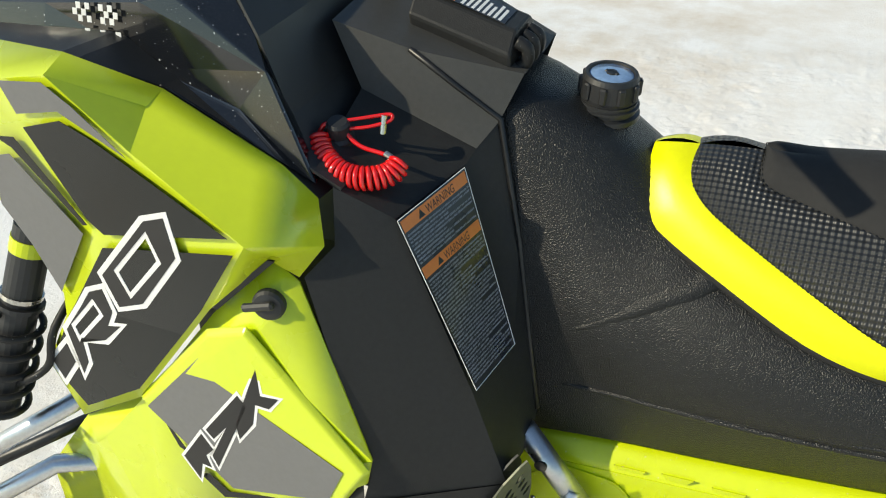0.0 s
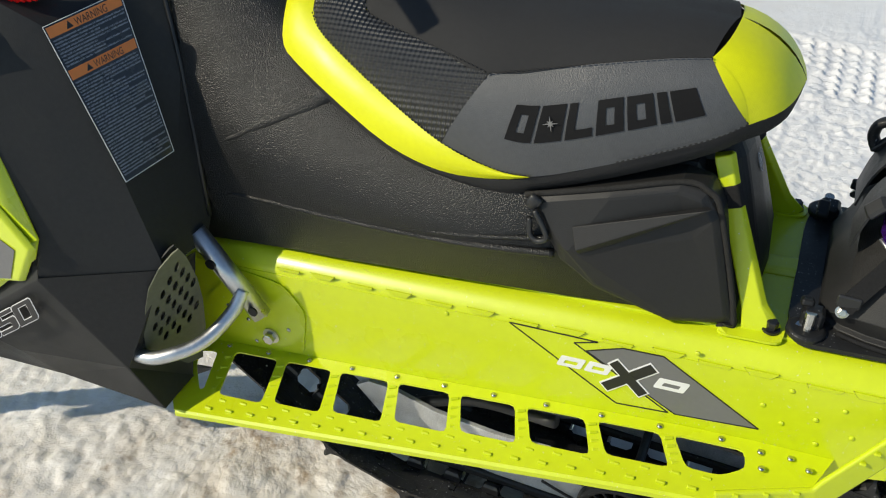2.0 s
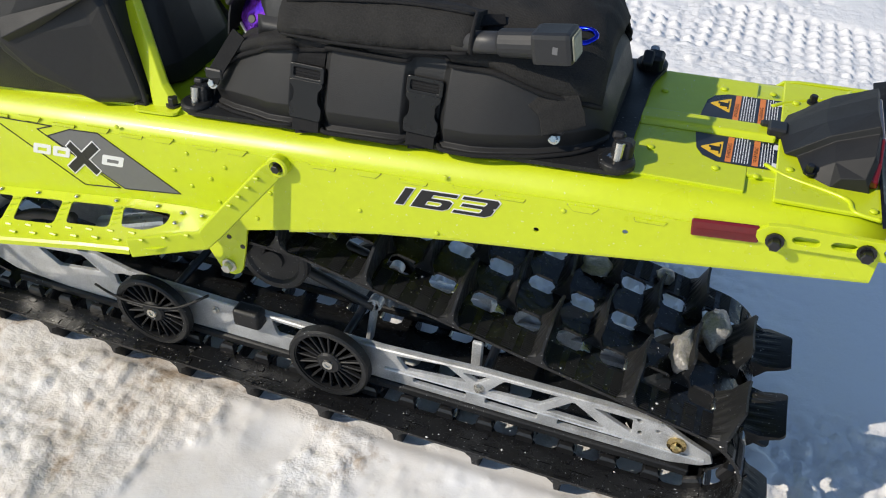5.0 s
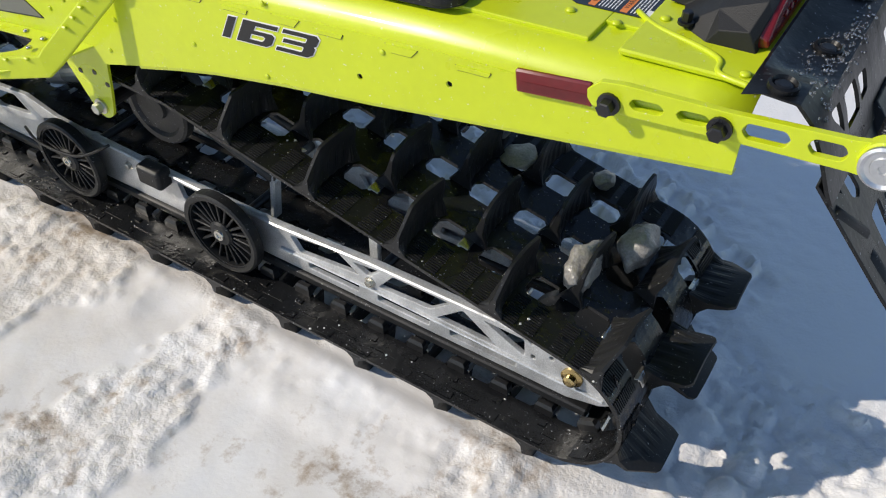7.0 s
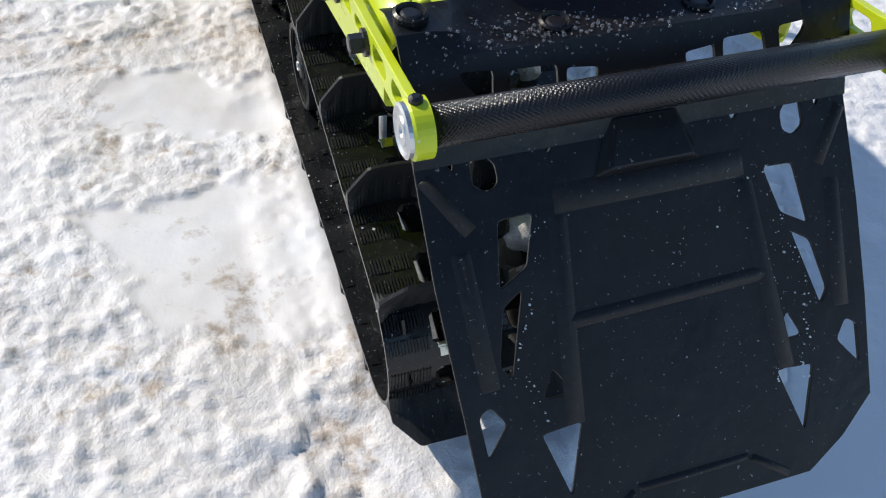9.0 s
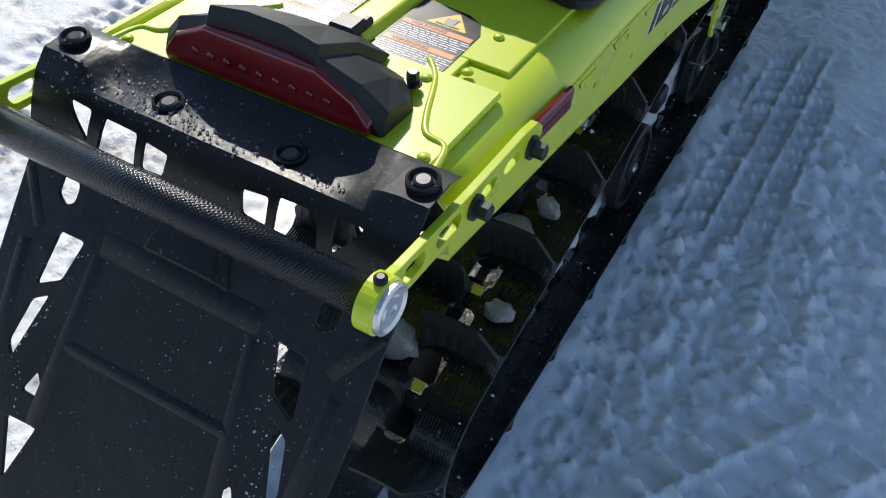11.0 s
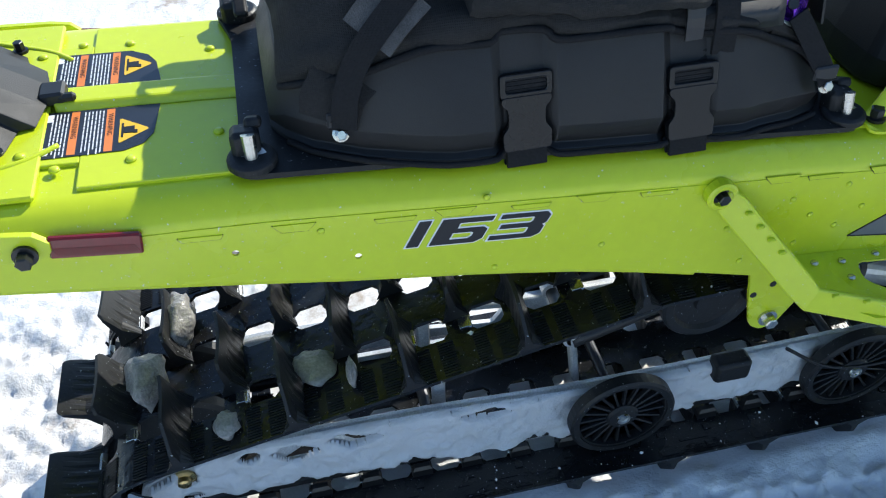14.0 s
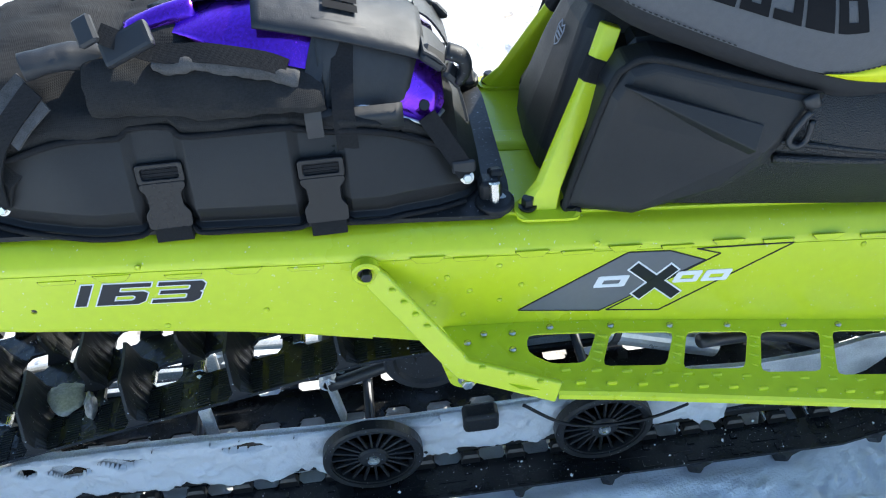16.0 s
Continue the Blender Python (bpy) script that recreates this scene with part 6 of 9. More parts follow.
# cowl behind the hood, dark and recessed
bm = bmesh.new()
loft(bm, [[Vector((-0.175, y, 1.070)), Vector((-0.20, y * 0.9, 1.11)), Vector((-0.24, y * 0.85, 1.20)), Vector((-0.30, y * 0.75, 1.275))] for y in np.linspace(-0.295, 0.295, 9)], closed=False)
loft(bm, [[Vector((-0.12, y, 1.045)), Vector((-0.175, y, 1.072))] for y in np.linspace(-0.30, 0.30, 9)], closed=False)
part("cowl", bm, BLACK_PLASTIC, sled, "matt black cowl", solid=0.004)
# console over the tank's front
for s in (-1, 1):
    C_ = dict(l=(-0.169, 0.142, 1.096), l2=(-0.106, 0.122, 1.152), j=(0.009, 0.101, 1.060), e=(0.031, 0.071, 1.116), c=(0.035, 0.0, 1.118), cl=(-0.11, 0.0, 1.158), f=(-0.21, 0.13, 1.18), fc=(-0.21, 0.0, 1.19), dd=(-0.010, 0.1375, 1.0342))
    bm = facets(C_, ["l l2 j dd", "l2 e j", "l2 cl c e", "l f l2", "f fc cl l2"], s)
    part("console", bm, CONSOLE, sled, "satin black console", smooth=20)
bm = bmesh.new()
rows = []
for t, k in ((0, 1.0), (1, 1.0)):
    p = Vector((-0.132, -0.012, 1.170)).lerp(Vector((0.012, -0.018, 1.132)), t)
    rows.append([p + Vector((0.0, y, z)) for y, z in ((-0.050, -0.03), (-0.056, 0.006), (-0.030, 0.030), (0.030, 0.030), (0.056, 0.006), (0.050, -0.03))])
loft(bm, rows)
pod = part("dash_pod", bm, SATIN_PLASTIC, sled, "black dash pod with a small warning label", bevel=0.004)
P = lambda u, v, w: Vector((-0.120, -0.012, 1.170)).lerp(Vector((0.006, -0.018, 1.1335)), u) + Vector((0, -0.029 + 0.055 * v, 0.0305 + w))
bm = bmesh.new()
loft(bm, [[P(0.1, 0.05, w), P(0.9, 0.05, w), P(0.9, 0.95, w), P(0.1, 0.95, w)] for w in (0, 0.0006)])
lab = part("pod_label", bm, LABEL_BLACK, pod)
bm = bmesh.new()
loft(bm, [[P(0.12, 0.08, w), P(0.34, 0.08, w), P(0.34, 0.92, w), P(0.12, 0.92, w)] for w in (0.0005, 0.001)])
part("orange_patch", bm, ORANGE_FILM, lab)
bm = bmesh.new()
for i in range(8):
    loft(bm, [[P(0.40 + 0.06 * i, 0.1, w), P(0.43 + 0.06 * i, 0.1, w), P(0.43 + 0.06 * i, 0.85 - 0.1 * (i % 3), w), P(0.40 + 0.06 * i, 0.85 - 0.1 * (i % 3), w)] for w in (0.0005, 0.001)])
part("pod_print", bm, WHITE_FILM, lab)
bm = bmesh.new()
for k in range(3):
    tube(bm, spline([(0.010, -0.052 + 0.024 * k, 1.112), (0.026, -0.050 + 0.024 * k, 1.122), (0.028, -0.052 + 0.024 * k, 1.142), (0.014, -0.052 + 0.024 * k, 1.150)], 4), 0.009, 8)
part("rubber_bellows", bm, RUBBER, pod, smooth=True)

# ---- fuel tank and side covers
bm = bmesh.new()
prof = ((-0.030, ((0.0, 1.100), (0.052, 1.094), (0.086, 1.050), (0.118, 0.90), (0.180, 0.675), (0.178, 0.600))),
        (0.012, ((0.0, 1.100), (0.060, 1.096), (0.098, 1.056), (0.138, 0.90), (0.200, 0.675), (0.198, 0.600))),
        (0.070, ((0.0, 1.075), (0.055, 1.070), (0.092, 1.030), (0.150, 0.885), (0.192, 0.690), (0.190, 0.603))),
        (0.130, ((0.0, 1.052), (0.052, 1.046), (0.085, 1.010), (0.165, 0.860), (0.186, 0.702), (0.185, 0.608))),
        (0.195, ((0.0, 1.010), (0.048, 1.004), (0.082, 0.960), (0.182, 0.832), (0.186, 0.710), (0.182, 0.614))),
        (0.250, ((0.0, 0.955), (0.070, 0.948), (0.108, 0.925), (0.158, 0.865), (0.186, 0.800), (0.195, 0.725), (0.182, 0.622))),
        (0.310, ((0.0, 0.925), (0.090, 0.915), (0.128, 0.897), (0.168, 0.855), (0.192, 0.805), (0.200, 0.735), (0.182, 0.626))),
        (0.450, ((0.0, 0.865), (0.120, 0.862), (0.156, 0.850), (0.190, 0.815), (0.206, 0.770), (0.206, 0.738), (0.180, 0.642))),
        (0.560, ((0.0, 0.850), (0.130, 0.846), (0.162, 0.834), (0.192, 0.800), (0.207, 0.765), (0.206, 0.744), (0.176, 0.652))),
        (0.690, ((0.0, 0.862), (0.130, 0.856), (0.160, 0.840), (0.182, 0.803), (0.196, 0.768), (0.197, 0.748), (0.170, 0.665))),
        (0.780, ((0.0, 0.880), (0.110, 0.870), (0.140, 0.840), (0.150, 0.786), (0.158, 0.740), (0.160, 0.670))),
        (0.890, ((0.0, 0.890), (0.095, 0.880), (0.110, 0.850), (0.120, 0.786), (0.140, 0.740), (0.150, 0.680))))
secs = []
for x, half in prof:
    sm = resample(spline([(0, y, z) for y, z in half], 5), 22)
    secs.append([Vector((x, -p.y, p.z)) for p in sm[::-1]] + [Vector((x, p.y, p.z)) for p in sm[1:]])
loft(bm, secs, closed=False)
tank = part("fuel_tank", bm, GRAIN_PLASTIC, sled, "grained black plastic fuel tank and side cover", smooth=True)
sub = tank.modifiers.new("smoothing", 'SUBSURF')
sub.levels = sub.render_levels = 1
# raised crease on the cover's side
for s in (-1, 1):
    bm = bmesh.new()
    tube(bm, spline([(0.134, s * 0.1825, 0.706), (0.269, s * 0.1925, 0.720), (0.414, s * 0.2000, 0.737), (0.568, s * 0.2030, 0.759), (0.700, s * 0.1890, 0.783)], 6), 0.0040, 10)
    tube(bm, spline([(0.206, s * 0.1855, 0.713), (0.295, s * 0.1935, 0.720), (0.414, s * 0.2000, 0.729), (0.547, s * 0.2020, 0.741), (0.629, s * 0.2010, 0.752), (0.700, s * 0.1935, 0.759)], 6), 0.0062, 10)
    part("cover_crease", bm, GRAIN_PLASTIC, tank, smooth=True)
    # sharp crease at the knee, fading out forwards
    bm = bmesh.new()
    line = resample(spline([(0.150, s * 0.1815, 0.810), (0.172, s * 0.180, 0.820), (0.220, s * 0.170, 0.845), (0.268, s * 0.153, 0.867), (0.294, s * 0.143, 0.877), (0.314, s * 0.128, 0.891)], 4), 18)
    rows = []
    for k, p in enumerate(line):
        t = k / 17
        d = (line[min(k + 1, 17)] - line[max(k - 1, 0)]).normalized()
        n = Vector((0.05, s * (0.97 - 0.3 * t), 0.22 + 0.5 * t)).normalized()
        u = d.cross(n).normalized()
        u = u if u.z > 0 else -u
        h = 0.0010 + 0.0090 * t
        rows.append([p + u * (0.004 + 0.044 * t) - n * 0.003, p + u * (0.002 + 0.020 * t) + n * h * 0.60, p + n * h, p - u * (0.0015 + 0.002 * t) + n * h * 0.40, p - u * (0.004 + 0.010 * t) - n * 0.003])
    loft(bm, rows, closed=False)
    part("knee_crease", bm, GRAIN_PLASTIC, tank, smooth=True)
# filler cap with its gauge
ax = Vector((0.06, -0.02, 1)).normalized()
bm = bmesh.new()
lathe(bm, (0.124, 0.008, 1.040), ax, [(0, 0.046), (0.006, 0.045), (0.008, 0.040), (0.013, 0.040), (0.014, 0.043), (0.018, 0.043), (0.019, 0.040), (0.024, 0.040)], 40)
neck = part("filler_neck", bm, BLACK_PLASTIC, tank)
bm = bmesh.new()
lathe(bm, Vector((0.124, 0.008, 1.040)) + ax * 0.024, ax, [(0, 0.038), (0.006, 0.039), (0.030, 0.038), (0.036, 0.035), (0.036, 0.031), (0.033, 0.030)], 40)
part("filler_cap", bm, BLACK_PLASTIC, neck, "ribbed black filler cap with a blue gauge")
rib = box(bmesh.new(), (0, 0.039, 0.017), (0.010, 0.007, 0.024), None, 0.002)
for k in range(10):
    m = Matrix.Translation(Vector((0.124, 0.008, 1.040)) + ax * 0.024) @ aim(ax).to_4x4() @ Matrix.Rotation(2 * math.pi * k / 10, 4, 'Z')
    tmp = bmesh.new()
    box(tmp, (0, 0.039, 0.017), (0.010, 0.007, 0.024), None, 0.002)
    bmesh.ops.transform(tmp, matrix=m, verts=tmp.verts)
    part("grip_rib", tmp, BLACK_PLASTIC, neck)
rib.free()
bm = bmesh.new()
lathe(bm, Vector((0.124, 0.008, 1.040)) + ax * 0.0555, ax, [(0, 0.0305), (0.002, 0.029), (0.0035, 0.015)], 36)
part("gauge_glass", bm, LABEL_BLUE, neck, "blue fuel gauge glass", smooth=True)
bm = bmesh.new()
box(bm, Vector((0.124, 0.008, 1.0400)) + ax * 0.0595, (0.006, 0.020, 0.003), aim(ax), 0.001)
lathe(bm, Vector((0.124, 0.008, 1.040)) + ax * 0.058, ax, [(0, 0.008), (0.003, 0.007)], 14)
part("gauge_needle", bm, INK, neck)

# ---------------------------------------------------------------- seat
seat = part("seat", box(bmesh.new(), (0.62, 0, 0.865), (0.50, 0.20, 0.05), None, 0.01), BLACK_PLASTIC, sled, "low black seat with lime trim and grey side panels")


def skin_point(a, b, n, bulge, out, u, v):
    """The point at u along, v across of the skin that sheet() makes."""
    i = min(int(u * (n - 1)), n - 2)
    t = u * (n - 1) - i
    p, q = a[i].lerp(a[i + 1], t), b[i].lerp(b[i + 1], t)
    return p.lerp(q, v) + Vector(out) * (bulge * 4 * v * (1 - v))


for s in (-1, 1):
    Y = lambda pts: [Vector((x, s * y, z)) for x, y, z in pts]
    A = Y([(0.196, 0.0, 1.012), (0.197, 0.040, 0.996), (0.206, 0.081, 0.955), (0.235, 0.102, 0.934), (0.330, 0.142, 0.900), (0.433, 0.170, 0.860), (0.521, 0.179, 0.843), (0.601, 0.179, 0.850), (0.652, 0.177, 0.864)])
    B = Y([(0.255, 0.0, 1.020), (0.252, 0.036, 1.010), (0.260, 0.064, 0.993), (0.296, 0.092, 0.970), (0.417, 0.142, 0.923), (0.520, 0.176, 0.888), (0.599, 0.181, 0.868), (0.655, 0.178, 0.866)])
    C = Y([(0.338, 0.0, 1.026), (0.336, 0.030, 1.016), (0.344, 0.050, 1.005), (0.381, 0.062, 0.997), (0.481, 0.102, 0.992), (0.578, 0.146, 0.991)])
    C2 = Y([(0.578, 0.146, 0.991), (0.707, 0.126, 1.020), (0.802, 0.106, 1.037), (0.851, 0.093, 1.041)])
    D = Y([(0.338, 0.0, 1.026), (0.45, 0.0, 1.036), (0.578, 0.0, 1.046), (0.70, 0.0, 1.058), (0.80, 0.0, 1.064), (0.868, 0.0, 1.062)])
    LOW = Y([(0.520, 0.176, 0.888), (0.599, 0.182, 0.869), (0.655, 0.179, 0.867), (0.764, 0.161, 0.906), (0.871, 0.131, 0.948), (0.912, 0.112, 0.970)])
    part("seat_trim", sheet(bmesh.new(), A, B, 40, 5, 0.008, (0, s * 0.7, 0.5)), LIME_VINYL, seat, "lime vinyl trim", smooth=True)
    part("grip_panel", sheet(bmesh.new(), B[:6], C, 30, 6, 0.010, (0, s * 0.7, 0.5)), SEAT_GRIP, seat, "black dimpled grip vinyl", smooth=True)
    part("side_panel", sheet(bmesh.new(), LOW, C2, 30, 8, 0.016, (0, s * 0.9, 0.3)), VINYL, seat, "grey grained vinyl side panel with a black emblem", smooth=True)
    part("seat_top", sheet(bmesh.new(), C + C2[1:], D, 40, 7, 0.012, (0, s * 0.3, 0.8)), SEAT_TOP, seat, "black fabric seat top", smooth=True)
    R1 = Y([(0.912, 0.112, 0.970), (0.940, 0.092, 0.980), (0.958, 0.060, 0.988), (0.966, 0.0, 0.992)])
    R2 = Y([(0.851, 0.093, 1.041), (0.862, 0.070, 1.051), (0.868, 0.035, 1.058), (0.870, 0.0, 1.062)])
    part("rear_trim", sheet(bmesh.new(), R1, R2, 20, 7, 0.016, (0.6, s * 0.3, 0.6)), LIME_VINYL, seat, "lime vinyl rear panel", smooth=True)
    # turned edge where the rear panel meets the side panel
    e0, e1 = LOW[-1], C2[-1]
    fold_ = [[e0.lerp(e1, t) + (Vector((0, s * 0.9, 0.3)) * (1 - k) + Vector((0.6, s * 0.3, 0.6)) * k) * (0.016 * 4 * t * (1 - t)) + Vector((0, 0, 0.001)) for t in np.linspace(0, 1, 10)] for k in (-0.05, 0.35, 0.7, 1.05)]
    part("trim_fold", loft(bmesh.new(), fold_, closed=False), LIME_VINYL, seat, smooth=True)
    # black band under the panels
    low = A + LOW[3:] + R1[1:]
    low2 = [p + Vector((-0.004, -s * 0.010 if p.y else 0, -0.030 if p.x > 0.6 else -0.014)) for p in low]
    part("seat_skirt", sheet(bmesh.new(), low, low2, 60, 3, 0.004, (0, s, 0)), SEAT_TOP, seat, "black fabric lower edge", smooth=True)
    # seams with stitches
    th = bmesh.new()
    for line, k in ((B[2:], 70), (C, 40), (C2, 40), ([LOW[0], C2[0]], 18), ([LOW[-1], R2[0]], 14), (LOW[3:], 24)):
        pts = resample(spline(line, 4), k * 2)
        for i in range(0, k * 2 - 1, 2):
            off = Vector((0, s * 0.0035, 0.0028))
            tube(th, [pts[i] + off, pts[i + 1] + off], 0.0009, 5)
    tagged(part("stitching", th, THREAD, seat), kind="stuff")
    # emblem: seven plain dark blocks
    a_, b_ = resample(spline(LOW, 3), 30), resample(spline(C2, 3), 30)
    for k in range(7):
        bm = bmesh.new()
        u0, w = 0.205 + 0.110 * k, 0.096 if k != 5 else 0.036
        u0 -= 0.062 if k == 6 else 0
        v0, v1 = 0.335 - 0.004 * k, 0.675 - 0.004 * k
        nu, nv = 6, 4
        grid_ = [[skin_point(a_, b_, 30, 0.016, (0, s * 0.9, 0.3), u0 + w * i / nu, v0 + (v1 - v0) * j / nv) + Vector((0, s * 0.0012, 0.0009)) for j in range(nv + 1)] for i in range(nu + 1)]
        rows_ = [[bm.verts.new(p) for p in row] for row in grid_]
        for i in range(nu):
            for j in range(nv):
                if k in (0, 1, 3, 4) and i in (2, 3) and j in (1, 2) and k != 1:
                    continue
                if k == 2 and i > 1 and j > 0:
                    continue
                bm.faces.new((rows_[i][j], rows_[i + 1][j], rows_[i + 1][j + 1], rows_[i][j + 1]))
        part("emblem_block", bm, MATT_INK, seat, solid=0.0006)
    if s < 0:
        c = skin_point(a_, b_, 30, 0.016, (0, s * 0.9, 0.3), 0.205 + 0.110 + 0.048, 0.50) + Vector((0, s * 0.003, 0.002))
        q = frame_on(c, (1, 0, 0.3), (0.1, 0.25, 1))
        pts = []
        for i in range(16):
            r = 0.011 if i % 4 == 0 else (0.006 if i % 2 == 0 else 0.0026)
            pts.append((r * math.cos(i * math.pi / 8), r * math.sin(i * math.pi / 8)))
        part("emblem_star", plate(bmesh.new(), pts, q, 0.0008), GREY_FILM, seat)

# ---- seat struts and the pad between them
for s in (-1, 1):
    bm = bmesh.new()
    line = [Vector((0.990, s * 0.152, 0.688)), Vector((0.974, s * 0.143, 0.720)), Vector((0.908, s * 0.094, 0.862)), Vector((0.890, s * 0.078, 0.905))]
    rows = []
    for p, w in zip(line, (0.030, 0.019, 0.015, 0.015)):
        f, o = Vector((1, 0, 0.4)).normalized(), Vector((0, s, 0.2)).normalized()
        rows.append([p - f * w - o * 0.010, p + f * w * 0.6 - o * 0.010, p + f * w, p + f * w * 0.6 + o * 0.010, p - f * w * 0.8 + o * 0.012])
    loft(bm, rows)
    st = part("seat_strut", bm, LIME, sled, "lime seat strut bolted to the tunnel", bevel=0.002)
    bm = bmesh.new()
    pl = rounded([(0.935, -0.022), (1.022, -0.022), (1.022, 0.022), (0.935, 0.022)], 0.015)
    plate(bm, pl, lambda u, v, w: Vector((u, s * (0.158 + v), zt(u) + 0.0005 - (0.004 if v > 0.01 else 0) + w)), 0.004)
    part("strut_foot", bm, LIME, st)
    for x in (0.948, 1.004):
        bolt("foot_bolt", (x, s * 0.157, zt(x) + 0.004), (0, 0, 1), 0.0085, 0.016, st, DARK_STEEL)
    bm = bmesh.new()
    p, d = line[2] + Vector((0.002, 0, -0.008)), (line[2] - line[1]).normalized()
    f, o = Vector((1, 0, 0.4)).normalized(), Vector((0, s, 0.2)).normalized()
    loft(bm, [[p + d * h + f * x + o * y for x, y in ((-0.019, -0.014), (0.013, -0.014), (0.019, 0), (0.013, 0.014), (-0.016, 0.016))] for h in (-0.016, 0.016)])
    part("strut_strap", bm, STRAP, st, "black strap round the strut", bevel=0.003)
pad = thing("seat_rear_bag", "black moulded bag hanging between the seat struts", "bag", (0.92, 0, 0.70))
bm = bmesh.new()
loft(bm, [[Vector((x + 0.004, -w, z)), Vector((x + 0.022, -w * 0.72, z)), Vector((x + 0.026, 0, z)), Vector((x + 0.022, w * 0.72, z)), Vector((x + 0.004, w, z)), Vector((x - 0.06, w * 0.9, z)), Vector((x - 0.06, -w * 0.9, z))]
          for x, w, z in ((0.955, 0.098, 0.690), (0.950, 0.108, 0.73), (0.918, 0.088, 0.83), (0.896, 0.066, 0.89), (0.880, 0.050, 0.915))])
part("bag_body", bm, FOAM_SHELL, pad, bevel=0.008)
# pale badge on its rear face, drawn as a plain shield with bars
P = frame_on((0.9345, 0.004, 0.859), (0, 1, 0), (-0.344, 0, 0.939))
shield = [(-0.013, 0.006), (-0.008, 0.016), (0.0, 0.010), (0.008, 0.016), (0.013, 0.006), (0.009, -0.012), (0.0, -0.019), (-0.009, -0.012)]
badge = part("badge", holed(bmesh.new(), shield, [grown(shield, -0.0016)], P, 0.0006), BADGE, pad, "pale blue-grey printed badge")
for k in range(3):
    part("badge_bar", plate(bmesh.new(), [(-0.0085 + 0.001 * k, 0.003 - 0.006 * k), (0.0085 - 0.001 * k, 0.003 - 0.006 * k), (0.0085 - 0.001 * k, 0.0055 - 0.006 * k), (-0.0085 + 0.001 * k, 0.0055 - 0.006 * k)], P, 0.0006), BADGE, badge)
bm = bmesh.new()
q = frame_on((0.934, -0.012, 0.845), (0, 1, 0), (-0.35, 0, 1))
plate(bm, [(0, 0), (0.012, -0.004), (0.024, 0.006), (0.026, 0.026), (0.018, 0.034), (0.014, 0.026), (0.006, 0.036), (0.002, 0.024)], q, 0.0010)
part("bag_mark", bm, GREY_FILM, pad, "small pale grey emblem")

# ---- side bags under the seat
for s in (-1, 1):
    bag = thing("side_bag", "black zipped side bag strapped under the seat", "bag", (0.82, s * 0.16, 0.68), group="side bags under the seat")
    ring = [(0.648, 0.172, 0.836), (0.760, 0.160, 0.868), (0.850, 0.140, 0.890), (0.885, 0.140, 0.884), (0.908, 0.146, 0.855), (0.955, 0.156, 0.695), (0.935, 0.160, 0.688), (0.870, 0.172, 0.680), (0.760, 0.184, 0.715), (0.709, 0.188, 0.752), (0.675, 0.182, 0.800)]
    o = [Vector((x, s * (y + 0.006), z)) for x, y, z in ring]
    c = sum(o, Vector()) / len(o)
    inn = [c + (p - c) * 0.90 + Vector((0, s * 0.008, 0)) for p in o]
    back = [Vector((p.x, s * 0.10, p.z)) for p in o]
    bm = bmesh.new()
    rows = [[bm.verts.new(p) for p in r] for r in (back, o, inn)]
    n = len(o)
    for a, b in zip(rows, rows[1:]):
        for k in range(n):
            bm.faces.new((a[k], a[(k + 1) % n], b[(k + 1) % n], b[k]))
    # the outer face is creased from the front corner to the upper rear
    crest = bm.verts.new(Vector((0.720, s * 0.206, 0.778)))
    crest2 = bm.verts.new(Vector((0.880, s * 0.166, 0.818)))
    f = rows[2]
    for loop in ((f[0], f[1], crest), (f[1], f[2], crest2, crest), (f[2], f[3], crest2), (f[3], f[4], crest2), (f[4], f[5], crest2), (f[5], f[6], crest2), (f[6], f[7], crest2), (f[7], f[8], crest, crest2), (f[8], f[9], crest), (f[9], f[10], crest), (f[10], f[0], crest)):
        bm.faces.new(loop)
    part("bag_body", bm, FOAM_SHELL, bag, bevel=0.004)
    # a sharp fold that catches the light
    part("bag_fold", facets(dict(a=(0.722, 0.196, 0.814), b=(0.734, 0.212, 0.787), c=(0.897, 0.171, 0.874), d=(0.738, 0.196, 0.768), e=(0.728, 0.180, 0.79), f=(0.89, 0.155, 0.868)), ["a b c", "b d c", "a e b", "e d b", "a c f e", "e f c d"], s), FOAM_SHELL, bag, bevel=0.0015)
    bm = bmesh.new()
    tube(bm, spline(o[:7], 4), 0.0045, 8)
    part("piping", bm, CLOTH, bag, "black fabric piping", smooth=True)
    bm = bmesh.new()
    tube(bm, spline([(0.668, s * 0.196, 0.826), (0.684, s * 0.199, 0.802), (0.688, s * 0.200, 0.786), (0.676, s * 0.199, 0.778), (0.664, s * 0.197, 0.786), (0.662, s * 0.196, 0.812)], 5), 0.0042, 8)
    box(bm, (0.664, s * 0.188, 0.834), (0.020, 0.010, 0.022), Euler((0, 0.5, 0)).to_matrix(), 0.003)
    part("snap_hook", bm, BLACK_PLASTIC, bag, "black plastic snap hook", smooth=True)

